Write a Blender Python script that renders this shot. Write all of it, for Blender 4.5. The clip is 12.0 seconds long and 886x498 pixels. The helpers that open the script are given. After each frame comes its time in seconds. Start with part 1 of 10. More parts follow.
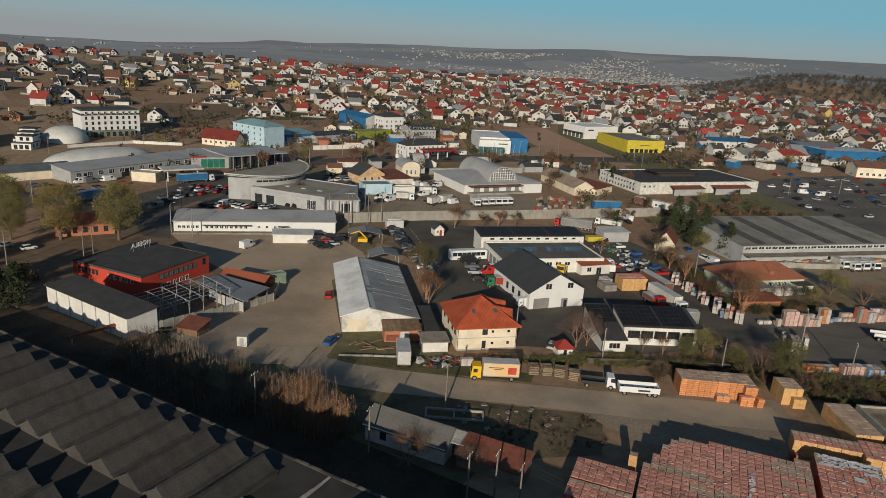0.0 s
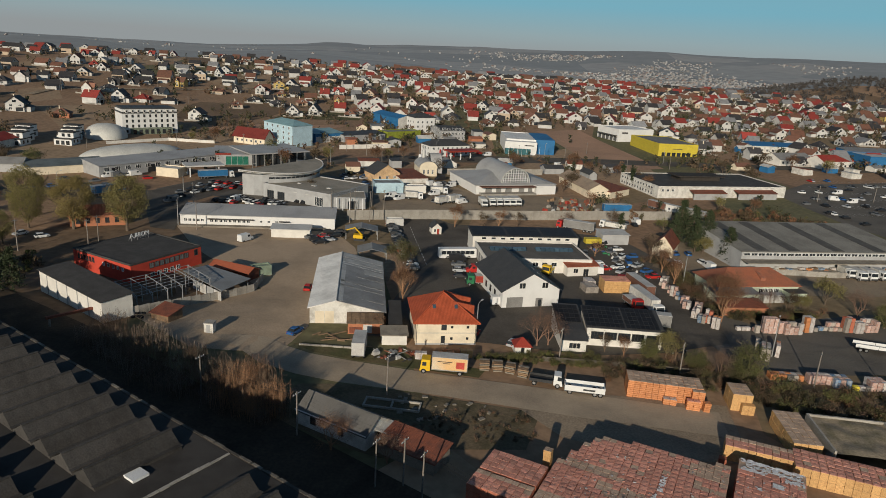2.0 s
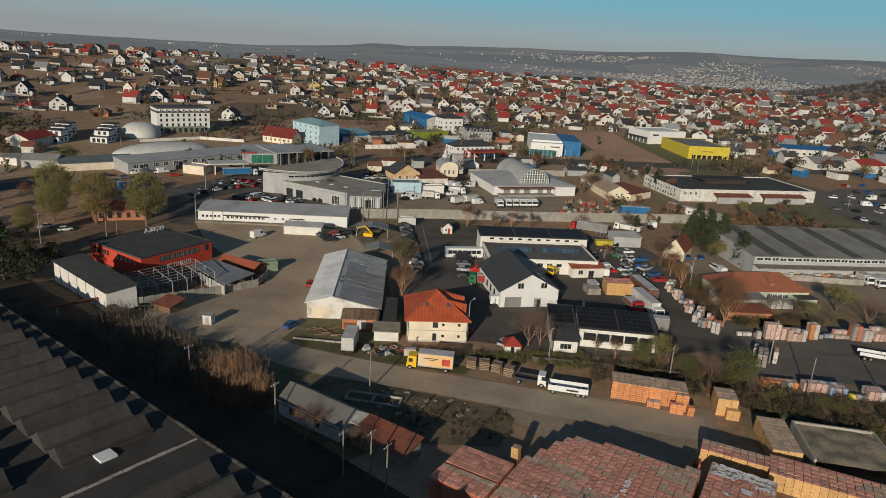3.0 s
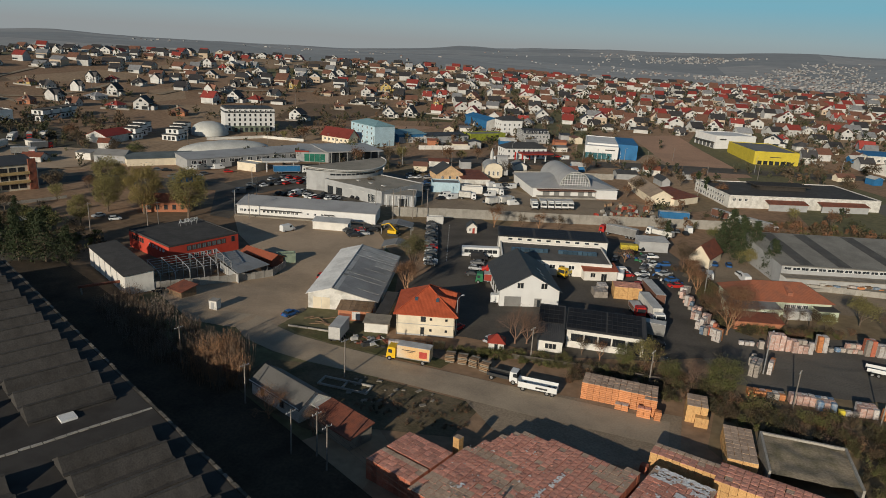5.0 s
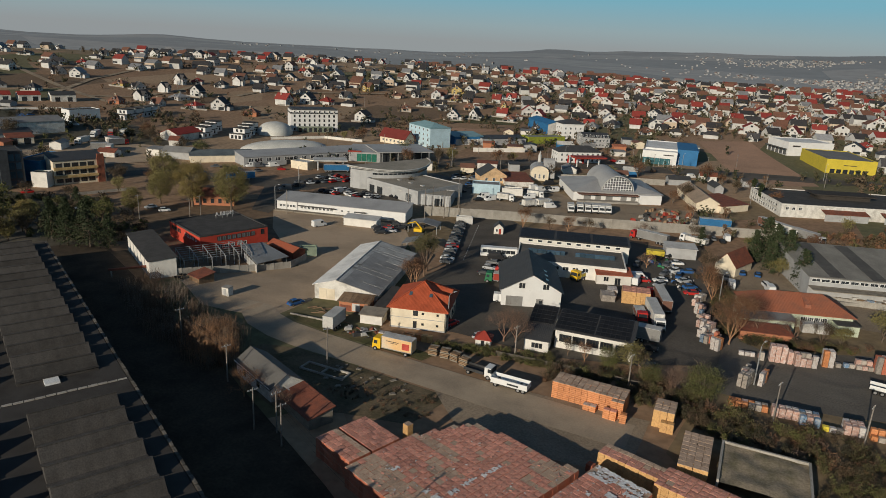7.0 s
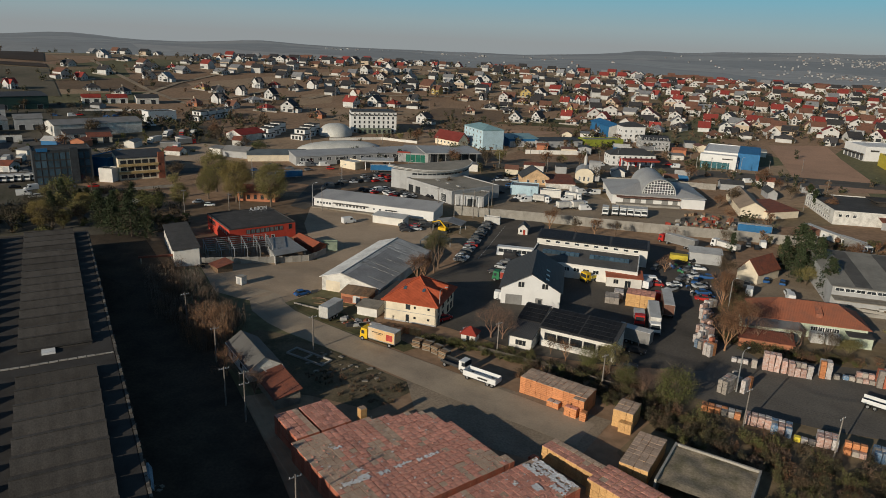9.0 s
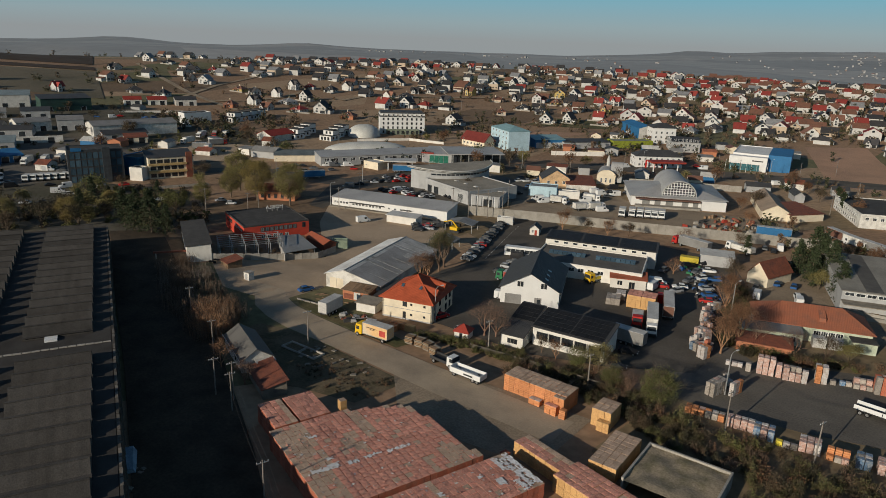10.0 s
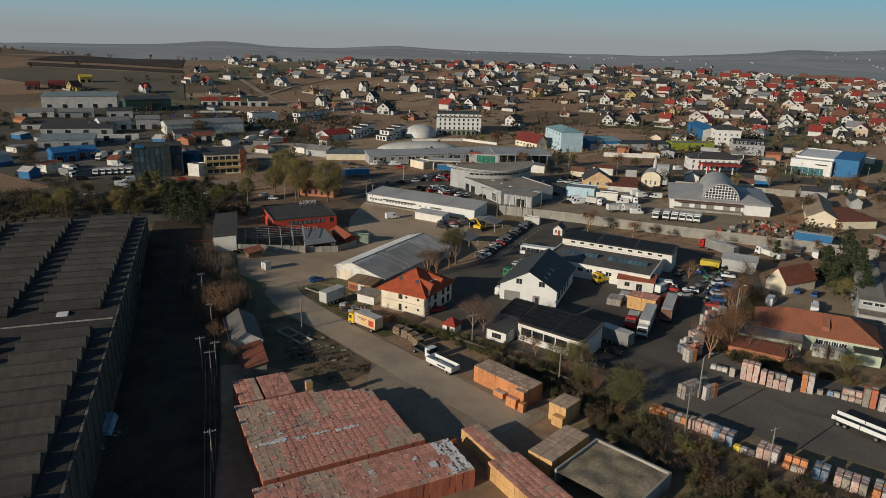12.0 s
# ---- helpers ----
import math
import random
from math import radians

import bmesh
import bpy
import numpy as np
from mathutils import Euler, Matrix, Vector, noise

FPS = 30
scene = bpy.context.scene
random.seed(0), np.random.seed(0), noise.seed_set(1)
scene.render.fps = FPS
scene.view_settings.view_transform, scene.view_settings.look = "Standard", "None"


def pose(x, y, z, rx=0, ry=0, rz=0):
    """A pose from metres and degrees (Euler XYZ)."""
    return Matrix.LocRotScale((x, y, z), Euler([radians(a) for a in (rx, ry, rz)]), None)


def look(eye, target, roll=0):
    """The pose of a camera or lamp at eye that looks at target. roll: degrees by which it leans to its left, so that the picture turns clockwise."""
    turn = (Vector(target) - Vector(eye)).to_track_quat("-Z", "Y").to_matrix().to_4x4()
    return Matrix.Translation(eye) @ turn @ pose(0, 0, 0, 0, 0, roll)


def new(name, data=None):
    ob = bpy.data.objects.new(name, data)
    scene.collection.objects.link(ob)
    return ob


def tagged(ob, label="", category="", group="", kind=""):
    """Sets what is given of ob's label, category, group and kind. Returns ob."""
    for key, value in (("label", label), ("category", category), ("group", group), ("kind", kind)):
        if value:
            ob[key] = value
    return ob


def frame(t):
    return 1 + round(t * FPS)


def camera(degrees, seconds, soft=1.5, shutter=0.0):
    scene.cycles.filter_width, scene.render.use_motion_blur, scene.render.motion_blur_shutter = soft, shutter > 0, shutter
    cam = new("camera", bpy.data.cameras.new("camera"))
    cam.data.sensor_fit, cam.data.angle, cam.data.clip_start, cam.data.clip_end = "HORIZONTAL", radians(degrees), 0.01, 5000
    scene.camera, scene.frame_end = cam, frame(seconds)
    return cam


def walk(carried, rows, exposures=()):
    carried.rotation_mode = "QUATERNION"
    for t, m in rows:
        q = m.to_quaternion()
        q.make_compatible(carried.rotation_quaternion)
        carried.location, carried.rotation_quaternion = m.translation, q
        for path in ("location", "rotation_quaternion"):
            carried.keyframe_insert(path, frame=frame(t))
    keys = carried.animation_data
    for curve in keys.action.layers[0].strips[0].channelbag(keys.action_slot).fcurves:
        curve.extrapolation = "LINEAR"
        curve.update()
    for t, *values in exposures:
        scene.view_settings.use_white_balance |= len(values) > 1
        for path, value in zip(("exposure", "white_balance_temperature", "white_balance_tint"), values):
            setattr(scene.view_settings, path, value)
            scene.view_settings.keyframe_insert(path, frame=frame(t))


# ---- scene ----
cam = camera(66.1, 12.0, soft=0.75)
METRES, EYE, TILT, LEAN, TURN = 127.4, 60.0, 0.0, 0.0, 3.0
ROWS = [
    (0.0, 0.0, 0.0, 0.0, 1.04, -16.4, -3.54),
    (0.5, 0.0375, -0.0049, 0.001, 2.12, -16.43, -3.56),
    (1.0, 0.0772, -0.0095, 0.0027, 3.38, -16.46, -3.59),
    (1.5, 0.1175, -0.0134, 0.0061, 4.68, -16.53, -3.57),
    (2.0, 0.1567, -0.0169, 0.0084, 6.02, -16.56, -3.56),
    (2.5, 0.1974, -0.0188, 0.011, 7.71, -16.63, -3.53),
    (3.0, 0.238, -0.0201, 0.0134, 9.6, -16.7, -3.51),
    (5.0, 0.4016, -0.0153, 0.0231, 16.95, -16.94, -3.2),
    (5.5, 0.4424, -0.0112, 0.0253, 18.81, -16.99, -3.16),
    (6.0, 0.4832, -0.0058, 0.0271, 20.71, -17.04, -3.11),
    (6.5, 0.5225, 0.0007, 0.0291, 22.52, -17.06, -3.02),
    (7.0, 0.5637, 0.0091, 0.0307, 24.42, -17.06, -2.95),
    (9.0, 0.7286, 0.0553, 0.0376, 31.77, -17.15, -2.3),
    (9.5, 0.768, 0.0697, 0.0391, 33.53, -17.14, -2.1),
    (10.0, 0.8096, 0.0864, 0.0406, 35.39, -17.15, -1.89),
    (10.5, 0.8503, 0.1045, 0.0414, 37.23, -17.17, -1.7),
    (11.0, 0.8898, 0.1238, 0.0428, 39.06, -17.19, -1.55),
    (11.5, 0.9269, 0.143, 0.0434, 40.82, -17.21, -1.4),
    (12.0, 0.9651, 0.1644, 0.0444, 42.69, -17.22, -1.27),
]
walk(cam, [(t, pose(0, 0, EYE, TILT, LEAN, TURN) @ pose(METRES * x, METRES * y, METRES * z, 90 + pitch, roll, yaw)) for t, x, y, z, yaw, pitch, roll in ROWS])

# ---- light: low autumn sun behind the camera, clear hazy sky ----
SUN_DIR = Vector((0.12, 0.993, -0.287)).normalized()  # the way the light travels
world = bpy.data.worlds.new("sky")
scene.world = world
world.use_nodes = True
wn = world.node_tree
sky = wn.nodes.new("ShaderNodeTexSky")
sky.sky_type = "NISHITA"
sky.sun_disc = False
sky.sun_elevation = math.asin(-SUN_DIR.z)
sky.sun_rotation = math.atan2(-SUN_DIR.x, -SUN_DIR.y)
sky.altitude = 200
sky.air_density, sky.dust_density, sky.ozone_density = 1.0, 0.6, 4.0
tint = wn.nodes.new("ShaderNodeMix")
tint.data_type, tint.blend_type = "RGBA", "MULTIPLY"
tint.inputs["Factor"].default_value = 1.0
tint.inputs["B"].default_value = (1.02, 1.0, 0.92, 1)
wn.links.new(sky.outputs[0], tint.inputs["A"])
# a band of haze along the horizon that clears into teal
gaze = wn.nodes.new("ShaderNodeTexCoord")
axes = wn.nodes.new("ShaderNodeSeparateXYZ")
wn.links.new(gaze.outputs["Generated"], axes.inputs[0])
band = wn.nodes.new("ShaderNodeValToRGB")
for at, c in ((0.022, (4.2, 5.5, 6.0, 1)), (0.065, (2.5, 6.0, 7.6, 1))):
    band.color_ramp.elements.new(at).color = c
band.color_ramp.elements[0].color = (4.4, 4.8, 5.0, 1)
band.color_ramp.elements[-1].color = (1.0, 2.2, 3.2, 1)
wn.links.new(axes.outputs[2], band.inputs[0])
fade = wn.nodes.new("ShaderNodeMapRange")
fade.inputs[1].default_value, fade.inputs[2].default_value = 0.06, 0.3
fade.inputs[3].default_value, fade.inputs[4].default_value = 0.9, 0.0
wn.links.new(axes.outputs[2], fade.inputs[0])
both = wn.nodes.new("ShaderNodeMix")
both.data_type = "RGBA"
wn.links.new(fade.outputs[0], both.inputs["Factor"])
wn.links.new(tint.outputs["Result"], both.inputs["A"])
wn.links.new(band.outputs[0], both.inputs["B"])
wn.links.new(both.outputs["Result"], wn.nodes["Background"].inputs[0])
wn.nodes["Background"].inputs[1].default_value = 0.05
sun_data = bpy.data.lights.new("sun", "SUN")
sun_data.energy, sun_data.angle, sun_data.color = 3.0, radians(0.5), (1.0, 0.895, 0.735)
sun = new("sun", sun_data)
sun.matrix_world = look((0, 0, 0), SUN_DIR)
scene.view_settings.exposure = 0.42

# ---- materials ----
MATS = {}


def mat(name, col, rough=0.8, col2=None, scale=0.6, fine=9.0, bump=0.25, metal=0.0, rnd=0.0, stain=0.35, coat=0.0, ribs=None, ribdepth=0.4, grain=0.2):
    """A weathered surface: large patches towards col2, fine grain, bump, and a share rnd of brightness that differs by object.
    ribs: (axis, spacing) of a profiled sheet, in the object's own metres."""
    if name in MATS:
        return MATS[name]
    m = bpy.data.materials.new(name)
    m.use_nodes = True
    n, l = m.node_tree.nodes, m.node_tree.links
    p = n["Principled BSDF"]
    tc = n.new("ShaderNodeTexCoord")
    info = n.new("ShaderNodeObjectInfo")
    off = n.new("ShaderNodeVectorMath")
    off.operation = "MULTIPLY_ADD"
    off.inputs[1].default_value = (37.0, 17.0, 29.0)
    l.new(info.outputs["Random"], off.inputs[0])
    l.new(tc.outputs["Object"], off.inputs[2])
    big = n.new("ShaderNodeTexNoise")
    big.inputs["Scale"].default_value = scale
    big.inputs["Detail"].default_value = 4
    big.inputs["Roughness"].default_value = 0.62
    small = n.new("ShaderNodeTexNoise")
    small.inputs["Scale"].default_value = fine
    small.inputs["Detail"].default_value = 3
    for t in (big, small):
        l.new(off.outputs[0], t.inputs["Vector"])
    ramp = n.new("ShaderNodeMapRange")
    ramp.inputs[1].default_value, ramp.inputs[2].default_value = 0.42, 0.68
    ramp.inputs[3].default_value, ramp.inputs[4].default_value = 0.0, 1.0
    l.new(big.outputs["Fac"], ramp.inputs[0])
    mix = n.new("ShaderNodeMix")
    mix.data_type = "RGBA"
    c2 = col2 or tuple(c * (1 - stain) for c in col)
    mix.inputs["A"].default_value = (*col, 1)
    mix.inputs["B"].default_value = (*c2, 1)
    l.new(ramp.outputs[0], mix.inputs["Factor"])
    hsv = n.new("ShaderNodeHueSaturation")
    l.new(mix.outputs["Result"], hsv.inputs["Color"])
    val = n.new("ShaderNodeMapRange")
    val.inputs[1].default_value, val.inputs[2].default_value = 0.3, 0.7
    val.inputs[3].default_value, val.inputs[4].default_value = 1 - 1.1 * grain, 1 + 0.95 * grain
    l.new(small.outputs["Fac"], val.inputs[0])
    mul = n.new("ShaderNodeMath")
    mul.operation = "MULTIPLY"
    l.new(val.outputs[0], mul.inputs[0])
    vary = n.new("ShaderNodeMapRange")
    vary.inputs[3].default_value, vary.inputs[4].default_value = 1 - rnd, 1 + rnd
    l.new(info.outputs["Random"], vary.inputs[0])
    l.new(vary.outputs[0], mul.inputs[1])
    l.new(mul.outputs[0], hsv.inputs["Value"])
    l.new(hsv.outputs[0], p.inputs["Base Color"])
    p.inputs["Roughness"].default_value = rough
    p.inputs["Metallic"].default_value = metal
    p.inputs["Specular IOR Level"].default_value = 0.5 if rough < 0.4 else 0.2
    p.inputs["Coat Weight"].default_value = coat
    height = small.outputs["Fac"]
    if ribs:
        axis, spacing = ribs
        sep = n.new("ShaderNodeSeparateXYZ")
        l.new(tc.outputs["Object"], sep.inputs[0])
        wave = n.new("ShaderNodeMath")
        wave.operation = "SINE"
        f = n.new("ShaderNodeMath")
        f.operation = "MULTIPLY"
        f.inputs[1].default_value = 2 * math.pi / spacing
        l.new(sep.outputs["xyz".index(axis)], f.inputs[0])
        l.new(f.outputs[0], wave.inputs[0])
        add = n.new("ShaderNodeMath")
        add.operation = "MULTIPLY_ADD"
        add.inputs[1].default_value = ribdepth
        l.new(wave.outputs[0], add.inputs[0])
        l.new(small.outputs["Fac"], add.inputs[2])
        height = add.outputs[0]
    b = n.new("ShaderNodeBump")
    b.inputs["Strength"].default_value = bump
    b.inputs["Distance"].default_value = 0.06
    l.new(height, b.inputs["Height"])
    l.new(b.outputs[0], p.inputs["Normal"])
    MATS[name] = m
    return m


def glass(name, col, rough=0.08):
    """Window glass seen from outside: dark room behind a glossy pane."""
    if name not in MATS:
        m = mat(name, col, rough, scale=0.3, bump=0.02, rnd=0.35, stain=0.3)
        m.node_tree.nodes["Principled BSDF"].inputs["Specular IOR Level"].default_value = 0.7
    return MATS[name]


white_plaster = mat("white_plaster", (0.66, 0.63, 0.57), 0.85, scale=0.35, stain=0.16, rnd=0.05, grain=0.05, bump=0.08)
cream_plaster = mat("cream_plaster", (0.70, 0.61, 0.46), 0.85, scale=0.35, stain=0.18, rnd=0.06, grain=0.05, bump=0.08)
grey_plaster = mat("grey_plaster", (0.355, 0.355, 0.35), 0.85, scale=0.35, stain=0.2, rnd=0.08, grain=0.05, bump=0.08)
dirty_white = mat("dirty_white", (0.62, 0.60, 0.55), 0.8, (0.40, 0.38, 0.34), scale=0.5)
red_plaster = mat("red_plaster", (0.50, 0.065, 0.04), 0.75, scale=0.3, stain=0.2, grain=0.05, bump=0.08)
terracotta = mat("terracotta", (0.42, 0.088, 0.038), 0.75, scale=0.5, stain=0.25, ribs=("x", 0.3), bump=0.5)
old_tile = mat("old_tile", (0.34, 0.125, 0.07), 0.85, (0.22, 0.10, 0.07), scale=0.5, ribs=("x", 0.35), bump=0.5)
rust_sheet = mat("rust_sheet", (0.22, 0.075, 0.045), 0.8, (0.13, 0.055, 0.04), scale=0.7, ribs=("x", 0.4), bump=0.5)
slate_sheet = mat("slate_sheet", (0.052, 0.052, 0.053), 0.6, (0.066, 0.065, 0.063), scale=0.4, ribs=("x", 0.4), bump=0.4)
felt = mat("felt", (0.056, 0.053, 0.050), 0.9, (0.078, 0.074, 0.069), scale=0.35, bump=0.3)
grey_sheet = mat("grey_sheet", (0.225, 0.22, 0.21), 0.6, (0.175, 0.17, 0.16), scale=0.25, ribs=("x", 1.0), bump=0.35)
pale_sheet = mat("pale_sheet", (0.50, 0.49, 0.46), 0.6, (0.38, 0.365, 0.34), scale=0.3, ribs=("x", 1.0), bump=0.3)
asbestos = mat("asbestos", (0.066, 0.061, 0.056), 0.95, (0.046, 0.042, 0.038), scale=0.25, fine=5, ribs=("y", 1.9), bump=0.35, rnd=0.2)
bitumen = mat("bitumen", (0.058, 0.053, 0.048), 0.95, (0.040, 0.036, 0.032), scale=0.25)
concrete = mat("concrete", (0.34, 0.315, 0.275), 0.9, (0.23, 0.21, 0.18), scale=0.3, rnd=0.1)
old_concrete = mat("old_concrete", (0.25, 0.22, 0.175), 0.95, (0.15, 0.13, 0.105), scale=0.4, rnd=0.12)
blue_sheet = mat("blue_sheet", (0.03, 0.145, 0.31), 0.55, scale=0.3, stain=0.2, ribs=("x", 0.6), bump=0.3)
teal_sheet = mat("teal_sheet", (0.21, 0.34, 0.36), 0.5, scale=0.3, stain=0.2, ribs=("x", 0.6))
pale_blue = mat("pale_blue", (0.42, 0.56, 0.62), 0.7, scale=0.3, stain=0.15)
yellow_panel = mat("yellow_panel", (0.55, 0.43, 0.05), 0.55, scale=0.3, stain=0.12)
red_sheet = mat("red_sheet", (0.30, 0.045, 0.03), 0.6, scale=0.3, stain=0.2, ribs=("x", 0.4))
brown_sheet = mat("brown_sheet", (0.17, 0.085, 0.06), 0.6, scale=0.3, stain=0.2, ribs=("x", 0.4))
dark_glass = glass("dark_glass", (0.03, 0.035, 0.04))
sky_glass = glass("sky_glass", (0.06, 0.10, 0.13))
white_frame = mat("white_frame", (0.72, 0.72, 0.70), 0.5, bump=0.05, stain=0.1)
dark_frame = mat("dark_frame", (0.06, 0.055, 0.05), 0.5, bump=0.05)
steel = mat("steel", (0.34, 0.34, 0.33), 0.5, metal=0.3, bump=0.1)
solar = mat("solar", (0.016, 0.015, 0.014), 0.45, scale=0.2, bump=0.03, stain=0.2, rnd=0.3)
brick_wall = mat("brick_wall", (0.42, 0.17, 0.09), 0.9, (0.34, 0.15, 0.09), scale=1.2, fine=14)
wood = mat("wood", (0.26, 0.17, 0.10), 0.85, (0.16, 0.11, 0.075), scale=1.0, rnd=0.25)
membrane = mat("membrane", (0.56, 0.55, 0.50), 0.6, scale=0.2, stain=0.18)
galvanised = mat("galvanised", (0.84, 0.81, 0.75), 0.5, (0.62, 0.59, 0.54), scale=0.22, ribs=("y", 1.0), bump=0.4)
old_roof = mat("old_roof", (0.25, 0.235, 0.20), 0.8, (0.18, 0.165, 0.14), scale=0.15, fine=4, ribs=("x", 1.1), bump=0.3)

light_zinc = mat("light_zinc", (0.36, 0.355, 0.345), 0.55, (0.29, 0.285, 0.275), scale=0.12, ribs=("x", 0.9), bump=0.3)
tan_roof = mat("tan_roof", (0.34, 0.26, 0.19), 0.9, (0.25, 0.19, 0.14), scale=0.2, fine=5, ribs=("y", 1.1), bump=0.3)
maroon_sheet = mat("maroon_sheet", (0.17, 0.035, 0.028), 0.6, scale=0.3, stain=0.2, ribs=("x", 0.4))
bright_white = mat("bright_white", (0.66, 0.65, 0.625), 0.8, scale=0.3, stain=0.1, rnd=0.03, grain=0.05, bump=0.08)

# ---- terrain ----
def smooth(a, b, v):
    t = min(max((v - a) / (b - a), 0.0), 1.0)
    return t * t * (3 - 2 * t)


def soft(v, w):
    return w * math.log1p(math.exp(v / w)) if v < 20 * w else v


def ground(x, y):
    """Height of the land: flat works yards, a hill with houses beyond and to the west, a valley, far ridges."""
    u, v = 0.174 * x + 0.985 * y, -0.985 * x + 0.174 * y
    h = 0.5 + 0.0415 * soft(u - 450, 80) + 0.073 * soft(v - 300, 60)
    r = math.hypot(x, y)
    az = math.degrees(math.atan2(-x, y))
    west = smooth(64, 80, az)
    h -= soft(h - 40 - 12 * west, 7)
    if r > 500:
        brow = 60 - (0.0325 - 0.019 * west) * r - 0.05 * (1 - west) * soft(r - 1050, 50)
        h -= soft(h - brow, 3)
    h += 2.2 * smooth(-30, -65, x) * smooth(150, 118, y) * smooth(-150, -100, x) * smooth(90, 105, y)
    if r > 800:
        k = smooth(950 + 900 * smooth(60, 68, az), 1700 + 900 * smooth(60, 68, az), r) * smooth(110, 95, az)
        low = -4 + 9 * smooth(1600, 2800, r)
        rise = -0.9 + 1.08 * smooth(30, 4, az) + 0.45 * smooth(3, -9, az) + 0.2 * smooth(-14, -24, az)
        rise += 0.27 * math.exp(-((az - 48.3) / 3.5) ** 2) + 0.32 * math.exp(-((az - 62) / 3.5) ** 2) + 0.2 * math.exp(-((az - 18) / 2) ** 2)
        ridge = 60 + 4200 * math.tan(radians(rise)) + 5 * noise.noise(Vector((az * 0.2, 3.1, 0))) + 3 * noise.noise(Vector((az * 0.7, 7.7, 0)))
        low += (ridge - low) * smooth(2500, 4100, r)
        low += 14 * smooth(8, 20, az) * smooth(2000, 2350, r) * smooth(2750, 2350, r) * (0.6 + noise.noise(Vector((az * 0.12, 1.7, 5.0))))
        low -= 70 * smooth(4200, 4740, r)
        woods = 54 * smooth(-12, -24, az) * smooth(1150, 1500, r) * smooth(2300, 1700, r)
        h = h * (1 - k) + (low + woods) * k
    return h


# ---- mesh building ----
class Mesh:
    """Vertices and faces gathered in code, then linked as one object."""

    def __init__(self):
        self.v, self.f, self.m = [], [], []

    def face(self, pts, m=0):
        i = len(self.v)
        self.v += [tuple(p) for p in pts]
        self.f.append(tuple(range(i, i + len(pts))))
        self.m.append(m)

    def box(self, x0, y0, z0, x1, y1, z1, m=0, bottom=True):
        self.hexa([(x0, y0, z0), (x1, y0, z0), (x1, y1, z0), (x0, y1, z0)], [(x0, y0, z1), (x1, y0, z1), (x1, y1, z1), (x0, y1, z1)], m)

    def hexa(self, low, high, m=0):
        """A closed body between two rings of points, both counter-clockwise from above."""
        i, n = len(self.v), len(low)
        self.v += [tuple(p) for p in low] + [tuple(p) for p in high]
        self.f += [tuple(range(i + n - 1, i - 1, -1)), tuple(range(i + n, i + 2 * n))]
        self.f += [(i + k, i + (k + 1) % n, i + n + (k + 1) % n, i + n + k) for k in range(n)]
        self.m += [m] * (n + 2)

    def tube(self, a, b, r0, r1, n=6, m=0):
        a, b = Vector(a), Vector(b)
        d = (b - a).normalized()
        s = d.orthogonal().normalized()
        t = d.cross(s)
        ring = [(math.cos(2 * math.pi * k / n), math.sin(2 * math.pi * k / n)) for k in range(n)]
        self.hexa([a + r0 * (c * s + e * t) for c, e in ring], [b + r1 * (c * s + e * t) for c, e in ring], m)

    def strip(self, rings, close=True, m=0):
        """A skin over rings of equal length."""
        i, n = len(self.v), len(rings[0])
        for r in rings:
            self.v += [tuple(p) for p in r]
        for a in range(len(rings) - 1):
            for k in range(n if close else n - 1):
                q = (k + 1) % n
                self.f.append((i + a * n + k, i + a * n + q, i + (a + 1) * n + q, i + (a + 1) * n + k))
                self.m.append(m)

    def data(self, name, mats, smooth_faces=False):
        d = bpy.data.meshes.new(name)
        d.from_pydata(self.v, [], self.f)
        for m in mats if isinstance(mats, (list, tuple)) else [mats]:
            d.materials.append(m)
        d.polygons.foreach_set("material_index", self.m)
        if smooth_faces:
            d.polygons.foreach_set("use_smooth", [True] * len(self.f))
        d.update()
        return d


def part(name, mesh, material, parent=None, label="", at=None, smooth_faces=False):
    """Links a Mesh, or mesh data, as one object under a thing."""
    d = mesh.data(name, material, smooth_faces) if isinstance(mesh, Mesh) else mesh
    o = new(name, d)
    o.parent = parent
    if at is not None:
        o.matrix_basis = at if isinstance(at, Matrix) else Matrix.Translation(at)
    return tagged(o, label) if label else o


def thing(name, x, y, rz=0.0, label="", category="", group="", kind="", z=None):
    """An Empty on the ground that carries a thing's parts. rz in degrees."""
    o = new(name)
    o.empty_display_size = 0.3
    o.matrix_basis = pose(x, y, ground(x, y) if z is None else z, 0, 0, rz)
    return tagged(o, label, category, group, kind)


def drape(name, pts, lift, material, label, step=8.0, category="ground", edge=0.0):
    """A flat patch laid over the land, cut so that it follows the slopes."""
    bm = bmesh.new()
    bm.faces.new([bm.verts.new((x, y, 0)) for x, y in pts])
    xs, ys = [p[0] for p in pts], [p[1] for p in pts]
    for axis, lo, hi in ((0, min(xs), max(xs)), (1, min(ys), max(ys))):
        c = lo + step
        while c < hi:
            co, no = ((c, 0, 0), (1, 0, 0)) if axis == 0 else ((0, c, 0), (0, 1, 0))
            bmesh.ops.bisect_plane(bm, geom=bm.verts[:] + bm.edges[:] + bm.faces[:], plane_co=co, plane_no=no)
            c += step
    for v in bm.verts:
        v.co.z = ground(v.co.x, v.co.y) + lift
    bmesh.ops.recalc_face_normals(bm, faces=bm.faces[:])
    if bm.faces and sum(f.normal.z for f in bm.faces) < 0:
        bmesh.ops.reverse_faces(bm, faces=bm.faces[:])
    d = bpy.data.meshes.new(name)
    bm.to_mesh(d)
    bm.free()
    d.materials.append(material)
    return tagged(new(name, d), label, category, "", "structure")


